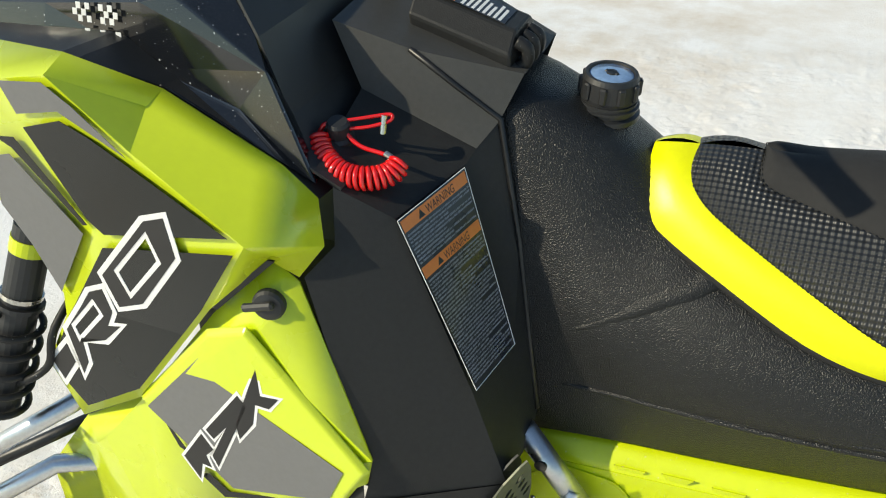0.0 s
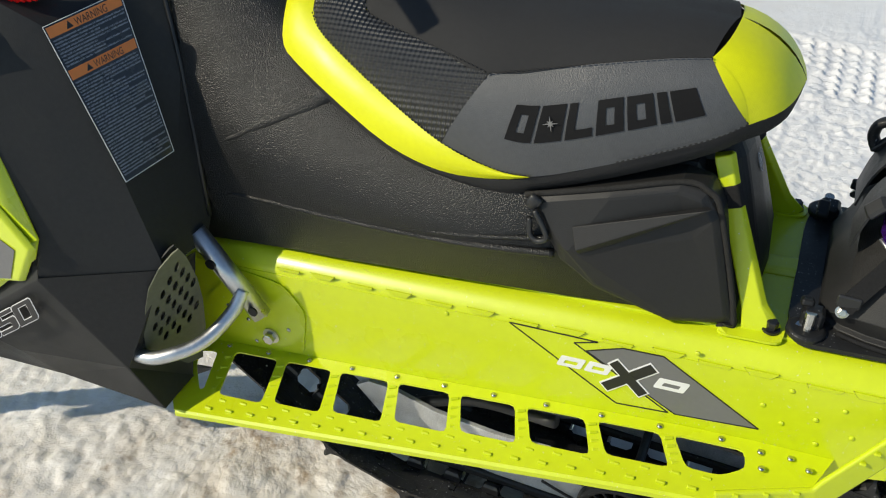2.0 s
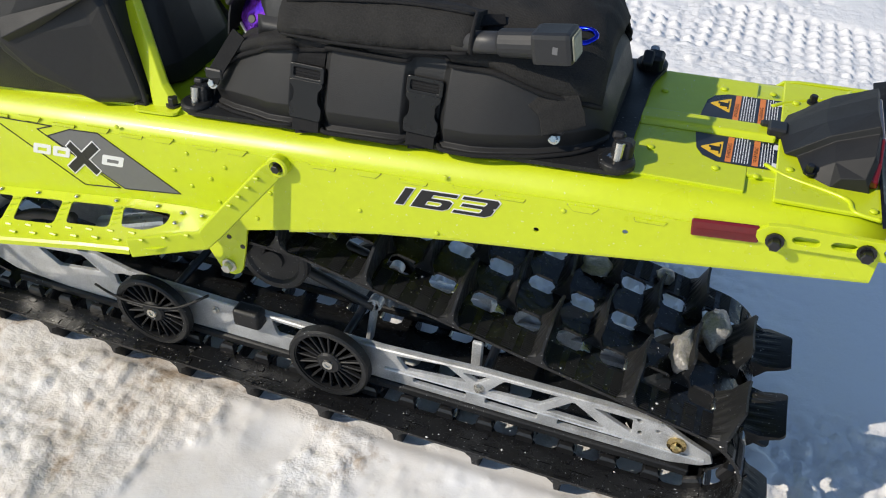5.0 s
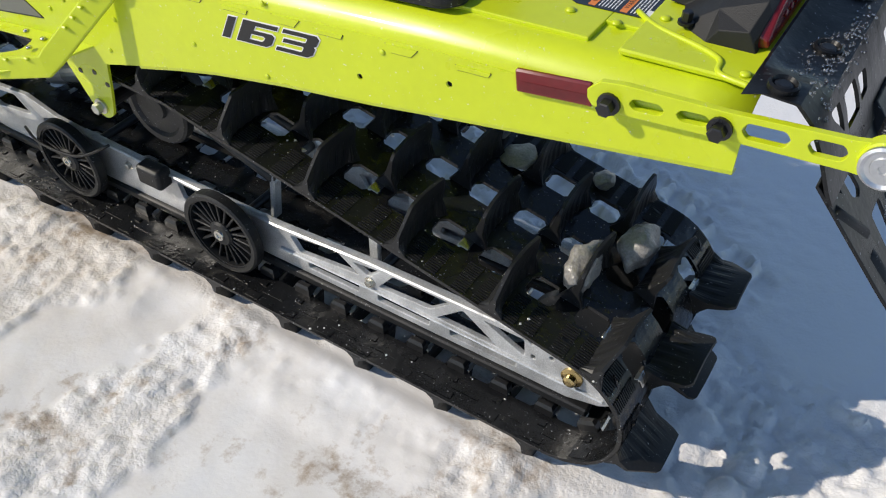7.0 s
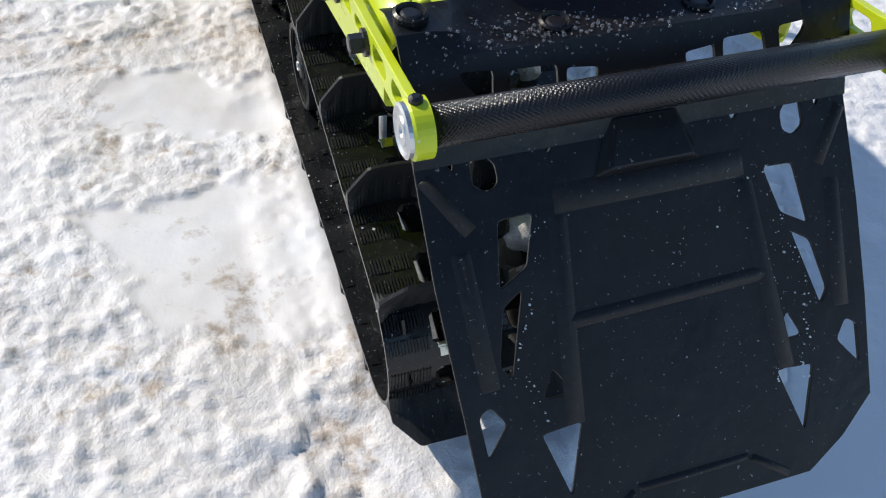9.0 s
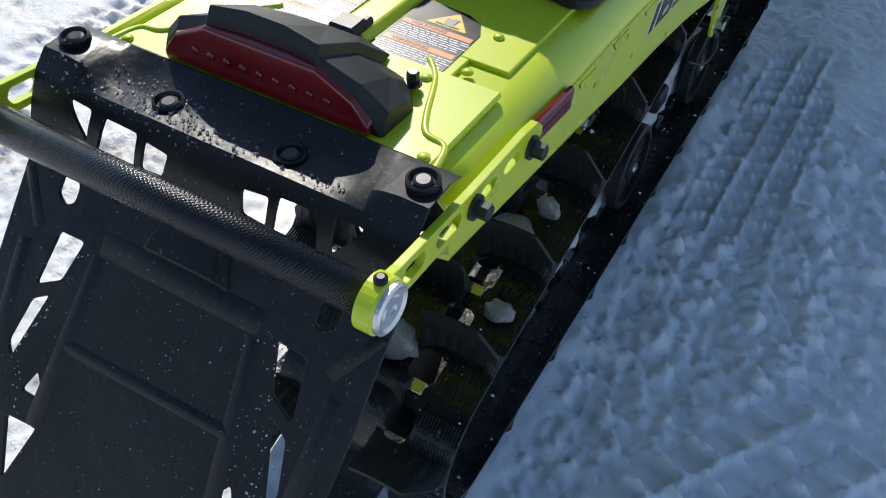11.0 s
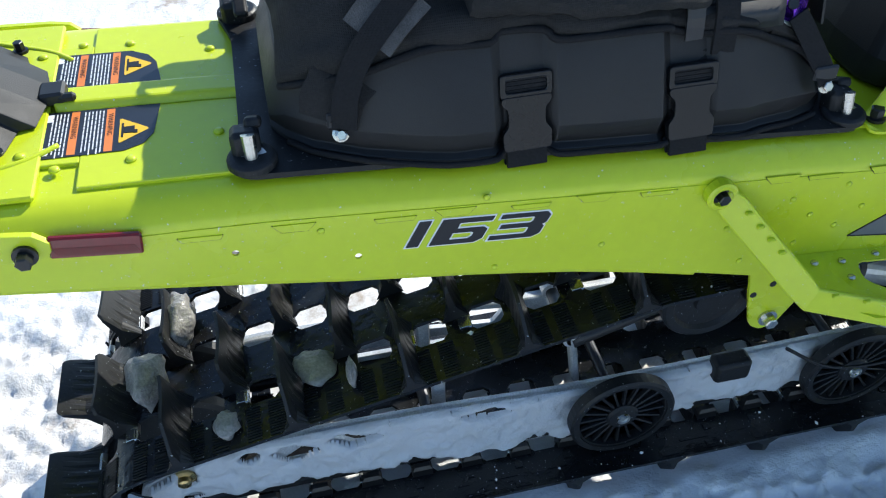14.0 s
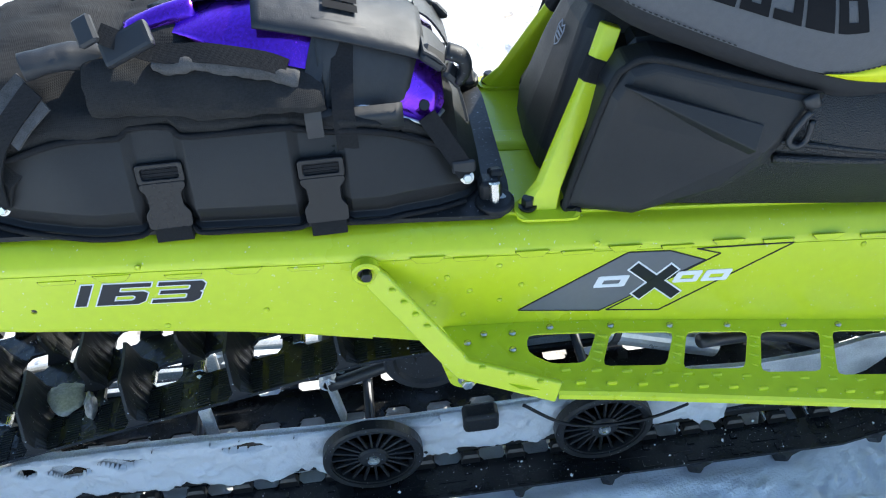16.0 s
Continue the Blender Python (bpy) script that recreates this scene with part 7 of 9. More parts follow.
# ---------------------------------------------------------------- tunnel bag
tbag = thing("tunnel_bag", "black hard-sided tunnel bag clamped on the tunnel", "bag", (1.38, 0, zt(1.38)))
outl = rounded([(1.022, -0.120), (1.035, -0.176), (1.30, -0.176), (1.745, -0.182), (1.765, -0.165), (1.748, -0.10), (1.748, 0.10), (1.765, 0.165), (1.745, 0.182), (1.30, 0.176), (1.035, 0.176), (1.022, 0.120)], 0.018)
base_on = lambda x, y, w: Vector((x, y, zt(x) + 0.0015 + w - 0.10 * max(0, abs(y) - 0.168)))
bm = bmesh.new()
holed(bm, [q for i in range(len(outl)) for q in [tuple(Vector(outl[i]).lerp(Vector(outl[(i + 1) % len(outl)]), t)) for t in (0, 0.34, 0.67)]], [], base_on, 0.007)
part("base_mat", bm, RUBBER, tbag, "black rubber edged base")

# station: x, half-width at the foot, at the shoulder, shoulder height, half-width on top, top height
ST = ((1.058, 0.110, 0.095, 0.022, 0.060, 0.030), (1.085, 0.138, 0.118, 0.060, 0.075, 0.085), (1.120, 0.152, 0.126, 0.086, 0.086, 0.125), (1.165, 0.162, 0.130, 0.098, 0.092, 0.160), (1.190, 0.170, 0.143, 0.104, 0.094, 0.185),
      (1.230, 0.172, 0.145, 0.110, 0.096, 0.212), (1.242, 0.164, 0.138, 0.111, 0.096, 0.216), (1.285, 0.164, 0.138, 0.113, 0.096, 0.226), (1.297, 0.178, 0.148, 0.115, 0.096, 0.228), (1.370, 0.180, 0.150, 0.117, 0.095, 0.222),
      (1.416, 0.180, 0.150, 0.118, 0.094, 0.205), (1.428, 0.168, 0.142, 0.118, 0.093, 0.200), (1.474, 0.168, 0.142, 0.118, 0.092, 0.186), (1.486, 0.182, 0.150, 0.118, 0.091, 0.180), (1.528, 0.186, 0.150, 0.112, 0.098, 0.186), (1.560, 0.182, 0.158, 0.106, 0.102, 0.188),
      (1.620, 0.168, 0.150, 0.100, 0.104, 0.182), (1.672, 0.146, 0.130, 0.088, 0.094, 0.160), (1.698, 0.124, 0.110, 0.066, 0.080, 0.124), (1.714, 0.100, 0.090, 0.032, 0.060, 0.066))
bm = bmesh.new()
secs = []
ST = [(x, wf, ws, hs + float(np.interp(x, [1.08, 1.16, 1.56, 1.64], [0, 0.018, 0.018, 0])), wtp, htp) for x, wf, ws, hs, wtp, htp in ST]
for x, wf, ws, hs, wtp, htp in ST:
    z = zt(x) + 0.007
    half = [(wf + 0.004, 0.0), (wf + 0.004, 0.006), (wf - 0.004, 0.010), (wf + 0.003, min(0.036, hs * 0.5)), (wf * 0.45 + ws * 0.55, hs * 0.74), (ws - 0.004, hs), (ws - 0.02, hs + 0.008), (0.04, hs + 0.012)]
    secs.append([Vector((x, -y, z + h)) for y, h in half] + [Vector((x, y, z + h)) for y, h in half[::-1]])
loft(bm, secs)
part("hard_shell", bm, FOAM_SHELL, tbag, "moulded black shell with recessed bays", bevel=0.003, smooth=30)
bm = bmesh.new()
secs = []
for k, (x, wf, ws, hs, wtp, htp) in enumerate(ST[1:-1]):
    z = zt(x) + 0.010
    dip = float(np.interp(x, [1.08, 1.15, 1.33, 1.40, 1.52], [0.0, 0.050, 0.050, 0.010, 0.0]))
    htp, wtp = max(htp - dip, hs + 0.02), wtp - 0.25 * dip
    half = [(ws + 0.004, hs - 0.006 - 0.010 * math.sin(k * 0.9) ** 2), (ws + 0.007, hs + 0.006), (ws + 0.002 - 0.3 * max(0, ws - wtp), hs + 0.35 * (htp - hs)), (wtp + 0.012, hs + 0.72 * (htp - hs)), (wtp - 0.012, htp * 0.97), (wtp * 0.5, htp + 0.004), (0, htp + 0.006)]
    sm = resample(spline([(0, y, h) for y, h in half], 3), 14)
    secs.append([Vector((x, -p.y, z + p.z)) for p in sm] + [Vector((x, p.y, z + p.z)) for p in sm[::-1][1:]])
loft(bm, secs, closed=False)
crumple(bm, 0.0065, 17.0, 3.0, 2)
soft = part("soft_top", bm, CLOTH, tbag, "black woven fabric top", smooth=True, solid=0.004)
# edge binding between shell and top
for s in (-1, 1):
    line = []
    for k, (x, wf, ws, hs, wtp, htp) in enumerate(ST[1:-1]):
        line.append((x, s * (ws + 0.007), zt(x) + 0.010 + hs - 0.006 - 0.010 * math.sin(k * 0.9) ** 2))
    part("binding", tube(bmesh.new(), spline(line, 3), 0.0042, 8), STRAP, tbag, smooth=True)
    # sewn edge at the foot
    line = [(x, s * (wf + 0.010), zt(x) + 0.011) for x, wf, *_ in ST[1:-1]]
    part("foot_binding", tube(bmesh.new(), spline(line, 3), 0.0035, 6), STRAP, tbag, smooth=True)


def buckle(x, s):
    """Webbing and a side-release buckle down the bag's side."""
    z0 = zt(x) + (0.002 if s < 0 else -0.010)
    pts = [Vector((x, s * 0.132, z0 + 0.128)), Vector((x, s * 0.146, z0 + 0.112)), Vector((x, s * 0.161, z0 + 0.060)), Vector((x, s * 0.172, z0 + 0.012)), Vector((x + 0.002, s * 0.178, z0 - 0.002))]
    part("buckle_strap", ribbon(bmesh.new(), spline(pts, 3), 0.044, (0, s, 0.35), 0.003), STRAP, tbag, "wide black webbing")
    mid, up = Vector((x, s * 0.170, z0 + 0.064)), (pts[1] - pts[3]).normalized()
    q = frame_on(mid, (s * -1.0, 0, 0), up)
    bm = bmesh.new()
    body = rounded([(-0.026, -0.040), (0.026, -0.040), (0.027, -0.020), (0.020, -0.012), (0.020, 0.006), (0.027, 0.012), (0.027, 0.020), (-0.027, 0.020), (-0.027, 0.012), (-0.020, 0.006), (-0.020, -0.012), (-0.027, -0.020)], 0.004, 2)
    plate(bm, body, lambda u, v, w: q(u, v, w - 0.004), 0.011)
    b1 = part("buckle", bm, BUCKLE, tbag, "black plastic side-release buckle", bevel=0.002)
    bm = bmesh.new()
    holed(bm, rounded([(-0.028, 0.018), (0.028, 0.018), (0.028, 0.044), (-0.028, 0.044)], 0.004, 2), [rounded([(-0.022, 0.024), (0.022, 0.024), (0.022, 0.038), (-0.022, 0.038)], 0.003, 2)], lambda u, v, w: q(u, v, w - 0.003), 0.009)
    part("slide_frame", bm, BUCKLE, b1, bevel=0.0015)
    bm = bmesh.new()
    for k in range(4):
        lo_, hi_ = 0.0225 + 0.0045 * k, 0.0265 + 0.0045 * k
        plate(bm, [(-0.0225, lo_), (0.0225, lo_), (0.0225, hi_), (-0.0225, hi_)], lambda u, v, w: q(u, v, w - 0.002), 0.005)
    part("folded_webbing", bm, STRAP, b1)
    part("lower_webbing", plate(bmesh.new(), [(-0.022, -0.060), (0.022, -0.060), (0.022, -0.038), (-0.022, -0.038)], lambda u, v, w: q(u, v, w - 0.003), 0.005), STRAP, b1)


for s in (-1, 1):
    for x in (1.262, 1.450):
        buckle(x, s)
    # cargo clamps at the corners
    for x, y in ((1.047, 0.152), (1.737, 0.160)):
        d = -1 if x > 1.4 else 1
        bm = bmesh.new()
        lathe(bm, (x, s * y, zt(x) + 0.006), (0, 0, 1), [(0, 0.026), (0.008, 0.026), (0.011, 0.022)], 26)
        box(bm, (x + 0.004, s * (y - 0.014), zt(x) + 0.022), (0.030, 0.030, 0.034), Euler((0.15 * s, 0, 0)).to_matrix(), 0.005)
        box(bm, (x - 0.006, s * (y - 0.032), zt(x) + 0.034), (0.018, 0.030, 0.012), Euler((0.5 * s, 0, 0)).to_matrix(), 0.003)
        cl = part("cargo_clamp", bm, RUBBER, tbag, "black rubber clamp with a steel lever", bevel=0.002)
        bm = bmesh.new()
        rod(bm, (x, s * (y + 0.006), zt(x) + 0.012), (x, s * (y - 0.002), zt(x) + 0.040), 0.0065, 0.0075, 14)
        lathe(bm, (x, s * (y + 0.004), zt(x) + 0.014), (0, s * 0.3, 1), [(0, 0.016), (0.002, 0.016), (0.0025, 0.010)], 20)
        part("clamp_lever", bm, STEEL, cl, "polished steel lever", smooth=False)
    # bolts with strap ends
    for x, y, h in ((1.082, 0.148, 0.050), (1.644, 0.158, 0.034)):
        bolt("shell_bolt", (x, s * y, zt(x) + h), (0, s, 0.4), 0.0062, 0.010, tbag, STEEL, "zinc bolt")
        up = Vector((x + (0.045 if x < 1.4 else -0.03), s * (y - 0.022), zt(x) + h + 0.085))
        part("lashing_strap", ribbon(bmesh.new(), spline([(x, s * (y + 0.002), zt(x) + h + 0.006), (x + (0.012 if x < 1.4 else -0.006), s * (y - 0.004), zt(x) + h + 0.030), up], 4), 0.024, (0, s, 0.4), 0.003), STRAP, tbag)
        bm = bmesh.new()
        box(bm, (x + (0.004 if x < 1.4 else -0.002), s * (y + 0.001), zt(x) + h + 0.018), (0.030, 0.006, 0.018), None, 0.002)
        part("strap_end", bm, BLACK_PLASTIC, tbag)
# rear lashing flaps
for s in (-1, 1):
    bm = bmesh.new()
    pts = [(1.655, s * 0.156, zt(1.65) + 0.050), (1.640, s * 0.150, zt(1.64) + 0.085), (1.600, s * 0.132, zt(1.6) + 0.112), (1.560, s * 0.105, zt(1.56) + 0.145)]
    ribbon(bm, spline(pts, 5), 0.062, (0.2, s, 0.6), 0.006)
    crumple(bm, 0.003, 30.0, 9.0, 1)
    part("rear_wing", bm, CLOTH, tbag, "padded black fabric wing", bevel=0.002)
    # edge band above the sleeve, with its buckle
    if s > 0:
        part("side_strap", ribbon(bmesh.new(), spline([(1.478, 0.126, 0.984), (1.425, 0.131, 0.956), (1.370, 0.132, 0.950), (1.310, 0.130, 0.932), (1.285, 0.128, 0.918)], 4), 0.022, (0, 0.7, 0.7), 0.003), STRAP, tbag)
        m = Euler((-0.75, 0.42, 0)).to_matrix()
        bm = bmesh.new()
        box(bm, (1.450, 0.132, 0.970), (0.062, 0.032, 0.012), m, 0.005, 2)
        bk = part("strap_buckle", bm, BLACK_PLASTIC, tbag, "wide glossy black side-release buckle")
        bm = bmesh.new()
        box(bm, (1.490, 0.128, 0.988), (0.024, 0.034, 0.010), m, 0.003)
        part("buckle_frame", bm, BLACK_PLASTIC, bk)
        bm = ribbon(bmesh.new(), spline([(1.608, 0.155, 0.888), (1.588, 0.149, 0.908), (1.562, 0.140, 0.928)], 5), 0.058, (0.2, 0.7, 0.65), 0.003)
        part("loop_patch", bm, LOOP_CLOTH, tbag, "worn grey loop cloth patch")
        part("rear_strap", ribbon(bmesh.new(), spline([(1.640, 0.170, 0.800), (1.635, 0.168, 0.835), (1.622, 0.163, 0.866), (1.602, 0.159, 0.893), (1.560, 0.144, 0.932)], 5), 0.026, (0.2, 0.8, 0.55), 0.003), STRAP, tbag)
        continue
    band = [(1.256, s * 0.128, 0.880), (1.356, s * 0.136, 0.894), (1.438, s * 0.142, 0.908), (1.469, s * 0.144, 0.917), (1.500, s * 0.138, 0.926), (1.545, s * 0.110, 0.926)]
    part("side_strap", ribbon(bmesh.new(), spline(band, 4), 0.015, (0, s * 0.7, 0.7), 0.004), STRAP, tbag)
    m = Euler((-s * 0.8, -0.15, 0)).to_matrix()
    bm = bmesh.new()
    box(bm, (1.470, s * 0.148, 0.922), (0.050, 0.026, 0.011), m, 0.004)
    bk = part("strap_buckle", bm, BLACK_PLASTIC, tbag, "black strap buckle", bevel=0.001)
    bm = bmesh.new()
    box(bm, (1.432, s * 0.145, 0.912), (0.026, 0.022, 0.008), m, 0.003)
    part("buckle_tongue", bm, BLACK_PLASTIC, bk)
# ---- shovel lying on the bag, blade under the flap
CY = 0.014
shovel = thing("shovel", "purple anodised avalanche shovel packed on the bag", "shovel", (1.28, CY, 0.90))


def blade_z(x, y):
    top = float(np.interp(x, [1.10, 1.14, 1.20, 1.28, 1.36, 1.44], [0.872, 0.905, 0.941, 0.962, 0.958, 0.935]))
    return top - 0.078 * (abs(y - CY) / 0.11) ** 3.6


bm = bmesh.new()
rows = []
for x in np.linspace(1.102, 1.430, 22):
    hw = float(np.interp(x, [1.102, 1.106, 1.115, 1.135, 1.28, 1.34, 1.38, 1.43], [0.090, 0.100, 0.107, 0.110, 0.114, 0.108, 0.072, 0.030]))
    rows.append([Vector((x, CY + hw * t, blade_z(x, CY + hw * t))) for t in np.linspace(-1, 1, 15)])
loft(bm, rows, closed=False)
part("blade", bm, PURPLE, shovel, "purple blade with worn silver edges", smooth=True, solid=0.0025)
for s in (-1, 1):
    pts = []
    for x in np.linspace(1.104, 1.38, 16):
        hw = float(np.interp(x, [1.102, 1.106, 1.115, 1.135, 1.28, 1.34, 1.38, 1.43], [0.090, 0.100, 0.107, 0.110, 0.114, 0.108, 0.072, 0.030])) + 0.0008
        pts.append(Vector((x, CY + s * hw, blade_z(x, CY + s * hw))))
    part("worn_edge", tube(bmesh.new(), pts, 0.0026, 6), ALU, shovel, "bare silver worn edge", smooth=True)
    c = Vector((1.128, CY + s * 0.100, blade_z(1.128, CY + s * 0.100)))
    part("blade_hole", lathe(bmesh.new(), c + Vector((0, s * 0.0015, 0.0012)), (0, s * 0.85, 0.5), [(0, 0.0068), (0.0008, 0.006)], 16), INK, shovel)
bm = bmesh.new()
tube(bm, spline([(1.39, CY + 0.004, 0.945), (1.43, CY + 0.008, 0.938), (1.47, CY + 0.012, 0.925)], 4), 0.020, 16)
sock = part("socket", bm, PURPLE, shovel, "purple shaft socket", smooth=True)
part("socket_hole", lathe(bmesh.new(), (1.455, CY - 0.006, 0.936), (0, -0.8, 0.6), [(0, 0.006), (0.001, 0.005)], 12), INK, sock)

# flap of coated fabric over the blade
flapc = part("top_flap", sheet(bmesh.new(),
             [Vector((x, y, z)) for x, y, z in ((1.118, -0.080, 0.874), (1.165, -0.086, 0.900), (1.23, -0.086, 0.926), (1.318, -0.070, 0.954))],
             [Vector((x, y, z)) for x, y, z in ((1.120, 0.098, 0.893), (1.165, 0.104, 0.914), (1.23, 0.106, 0.938), (1.318, 0.098, 0.958))], 20, 12, 0.026, (0, 0, 1)), COATED, tbag, "coated black fabric flap with a dark emblem", smooth=True, solid=0.003)
fa = resample(spline([Vector((x, y, z)) for x, y, z in ((1.118, -0.080, 0.874), (1.165, -0.086, 0.900), (1.23, -0.086, 0.926), (1.318, -0.070, 0.954))], 3), 20)
fb = resample(spline([Vector((x, y, z)) for x, y, z in ((1.120, 0.098, 0.893), (1.165, 0.104, 0.914), (1.23, 0.106, 0.938), (1.318, 0.098, 0.958))], 3), 20)
for k in range(7):
    v0 = 0.19 + 0.088 * k
    bm = bmesh.new()
    rows = [[bm.verts.new(skin_point(fa, fb, 20, 0.026, (0, 0, 1), 0.40 + 0.20 * i / 3, v0 + 0.070 * j / 2) + Vector((0, 0, 0.0042))) for j in range(3)] for i in range(4)]
    for i in range(3):
        for j in range(2):
            bm.faces.new((rows[i][j], rows[i + 1][j], rows[i + 1][j + 1], rows[i][j + 1]))
    part("flap_emblem_block", bm, MATT_INK, flapc)
# front fall of the flap and webbing that holds the blade
for y0, w, m, nm in ((-0.040, 0.070, COATED, "flap_fall"), (0.066, 0.070, COATED, "flap_fall")):
    part(nm, ribbon(bmesh.new(), spline([(1.125, y0, 0.905), (1.105, y0, 0.888), (1.085, y0, 0.850), (1.075, y0, 0.80)], 4), w, (-1, 0, 0.5), 0.003), m, tbag)
for s in (-1, 1):
    ys_ = CY + s * 0.098
    part("blade_strap", ribbon(bmesh.new(), spline([(1.218, CY + s * 0.080, blade_z(1.218, CY + s * 0.08) + 0.006), (1.222, CY + s * 0.100, blade_z(1.222, CY + s * 0.100) + 0.010), (1.226, CY + s * 0.131, 0.866), (1.226, CY + s * 0.137, 0.815)], 4), 0.026, (0, s, 0.5), 0.004), STRAP, tbag)
    bm = bmesh.new()
    rows = []
    for x in np.linspace(0, 1, 14):
        pts = [Vector((1.128 + 0.034 * k + (0.122 - 0.034 * k) * x, CY + s * y, blade_z(1.128 + 0.122 * x, CY + s * y) + 0.012)) for k, y in ((0, 0.066), (0.15, 0.076), (0.3, 0.085), (0.45, 0.093), (0.6, 0.101), (0.8, 0.110), (0.95, 0.118))]
        x = 1.144 + 0.106 * x
        rows.append(pts + [Vector((x + 0.012, CY + s * 0.128, 0.866)), Vector((x + 0.012, CY + s * 0.133, 0.835))])
    loft(bm, rows, closed=False)
    part("blade_sleeve", bm, COATED, tbag, "coated fabric sleeve round the blade", smooth=True, solid=0.003)
    part("sleeve_edge", ribbon(bmesh.new(), spline([(1.243, CY + s * 0.080, blade_z(1.243, CY + s * 0.08) + 0.006), (1.256, CY + s * 0.104, blade_z(1.256, CY + s * 0.104) + 0.008), (1.262, CY + s * 0.131, 0.868), (1.262, CY + s * 0.136, 0.835)], 4), 0.020, (0, s, 0.5), 0.003), COATED, tbag)
    # strap from the flap's front corner with a buckle
    bm = bmesh.new()
    box(bm, (1.112, s * 0.080 + 0.012, 0.892), (0.034, 0.026, 0.012), Euler((-s * 0.5, -0.7, 0)).to_matrix(), 0.004)
    box(bm, (1.088, s * 0.086 + 0.012, 0.868), (0.030, 0.024, 0.011), Euler((-s * 0.5, -0.9, 0)).to_matrix(), 0.004)
    part("front_buckle", bm, BLACK_PLASTIC, tbag, "black plastic strap buckle")
bm = bmesh.new()
tube(bm, spline([(1.082, 0.100, 0.862), (1.074, 0.103, 0.878), (1.078, 0.104, 0.896), (1.096, 0.102, 0.905)], 5), 0.013, 10, 0.6)
part("pull_toggle", bm, RUBBER, tbag, "black rubber pull toggle", smooth=True)
# band from the flap to the rear, falling over the blade's neck
bm = bmesh.new()
hug = lambda x, y: (x, y, blade_z(x, y) + 0.012)
sheet(bm, [hug(1.306, -0.066), hug(1.345, -0.060), hug(1.376, -0.050), (1.406, -0.060, 0.930), (1.432, -0.088, 0.902)],
      [hug(1.306, 0.026), hug(1.355, 0.026), hug(1.398, 0.018), (1.440, -0.010, 0.946), (1.470, -0.060, 0.918)], 24, 8, 0.003, (0.3, -0.3, 0.8))
crumple(bm, 0.003, 26.0, 8.0)
part("rear_band", bm, COATED, tbag, "coated black fabric band over the blade", smooth=True, solid=0.004)
# ---- long fabric sleeve with the shovel shaft in it


def pocket(side, xs, z_low, z_top, y_low, y_top, seed, amount):
    """A padded flat pocket on the bag's side, with a crumpled skin."""
    bm = bmesh.new()
    secs = []
    for i, x in enumerate(np.linspace(xs[0], xs[-1], 26)):
        lo_, hi_ = float(np.interp(x, xs, z_low)), float(np.interp(x, xs, z_top))
        ya, yb_ = float(np.interp(x, xs, y_low)), float(np.interp(x, xs, y_top))
        k = 0.0 if 0 < i < 25 else 0.006
        h = hi_ - lo_
        half = [(ya - 0.060, lo_ - 0.012), (ya - 0.012, lo_ - 0.004), (ya - k, lo_ + 0.004), (ya + 0.003 - k, lo_ + 0.30 * h), (ya * 0.5 + yb_ * 0.5 + 0.006 - k, lo_ + 0.62 * h), (yb_ + 0.002 - k, hi_ - 0.006), (yb_ - 0.010, hi_), (yb_ - 0.050, hi_ - 0.012)]
        secs.append([Vector((x, side * y, z)) for y, z in half])
    loft(bm, secs)
    crumple(bm, amount, 24.0, seed, 1)
    return bm


part("shaft_pocket", pocket(-1, (1.205, 1.28, 1.37, 1.43, 1.518), (0.858, 0.868, 0.872, 0.882, 0.898), (0.902, 0.920, 0.934, 0.944, 0.946), (0.150, 0.160, 0.166, 0.170, 0.174), (0.128, 0.134, 0.140, 0.146, 0.152), 7.0, 0.004), CLOTH, tbag, "padded black fabric pocket round the shovel shaft", smooth=50)
for zz, yy in ((0.0, 0.0), (0.068, -0.026)):
    part("pocket_seam", tube(bmesh.new(), spline([(1.215, -0.151 - yy, 0.861 + zz * 0.62), (1.30, -0.163 - yy, 0.869 + zz * 0.8), (1.42, -0.171 - yy, 0.882 + zz * 0.88), (1.512, -0.176 - yy, 0.899 + zz * 0.68)], 5), 0.0028, 6), STRAP, tbag, smooth=True)
part("pocket_end", tube(bmesh.new(), spline([(1.517, -0.172, 0.898), (1.518, -0.177, 0.918), (1.518, -0.165, 0.940), (1.516, -0.145, 0.946)], 4), 0.0035, 6), STRAP, tbag, smooth=True)
part("side_pocket", pocket(1, (1.248, 1.31, 1.37, 1.43, 1.505), (0.868, 0.874, 0.878, 0.888, 0.900), (0.900, 0.922, 0.938, 0.948, 0.954), (0.150, 0.158, 0.160, 0.162, 0.164), (0.122, 0.126, 0.128, 0.130, 0.134), 13.0, 0.006), CLOTH, tbag, "padded black fabric pocket with a grey upper fold", smooth=50)
# grey loop cloth; its pale tone stands in for sun grazing the fold
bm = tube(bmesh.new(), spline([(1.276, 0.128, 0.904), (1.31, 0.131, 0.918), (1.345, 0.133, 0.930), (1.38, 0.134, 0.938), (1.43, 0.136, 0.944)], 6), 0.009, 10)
part("sunlit_fold", crumple(bm, 0.005, 34.0, 15.0, 1), LOOP_CLOTH, tbag, "grey loop cloth fold with the sunlight put into its colour", smooth=True)
shaft = thing("shovel_shaft", "black telescopic shovel shaft with a squared grip", "shovel shaft", (1.58, -0.168, 0.93))
bm = bmesh.new()
tube(bm, [(1.49, -0.160, 0.906), (1.585, -0.168, 0.925)], 0.0155, 18)
part("shaft_tube", bm, GREY_TUBE, shaft, "dark grey tube", smooth=True)
d = Vector((0.095, -0.008, 0.019)).normalized()
bm = bmesh.new()
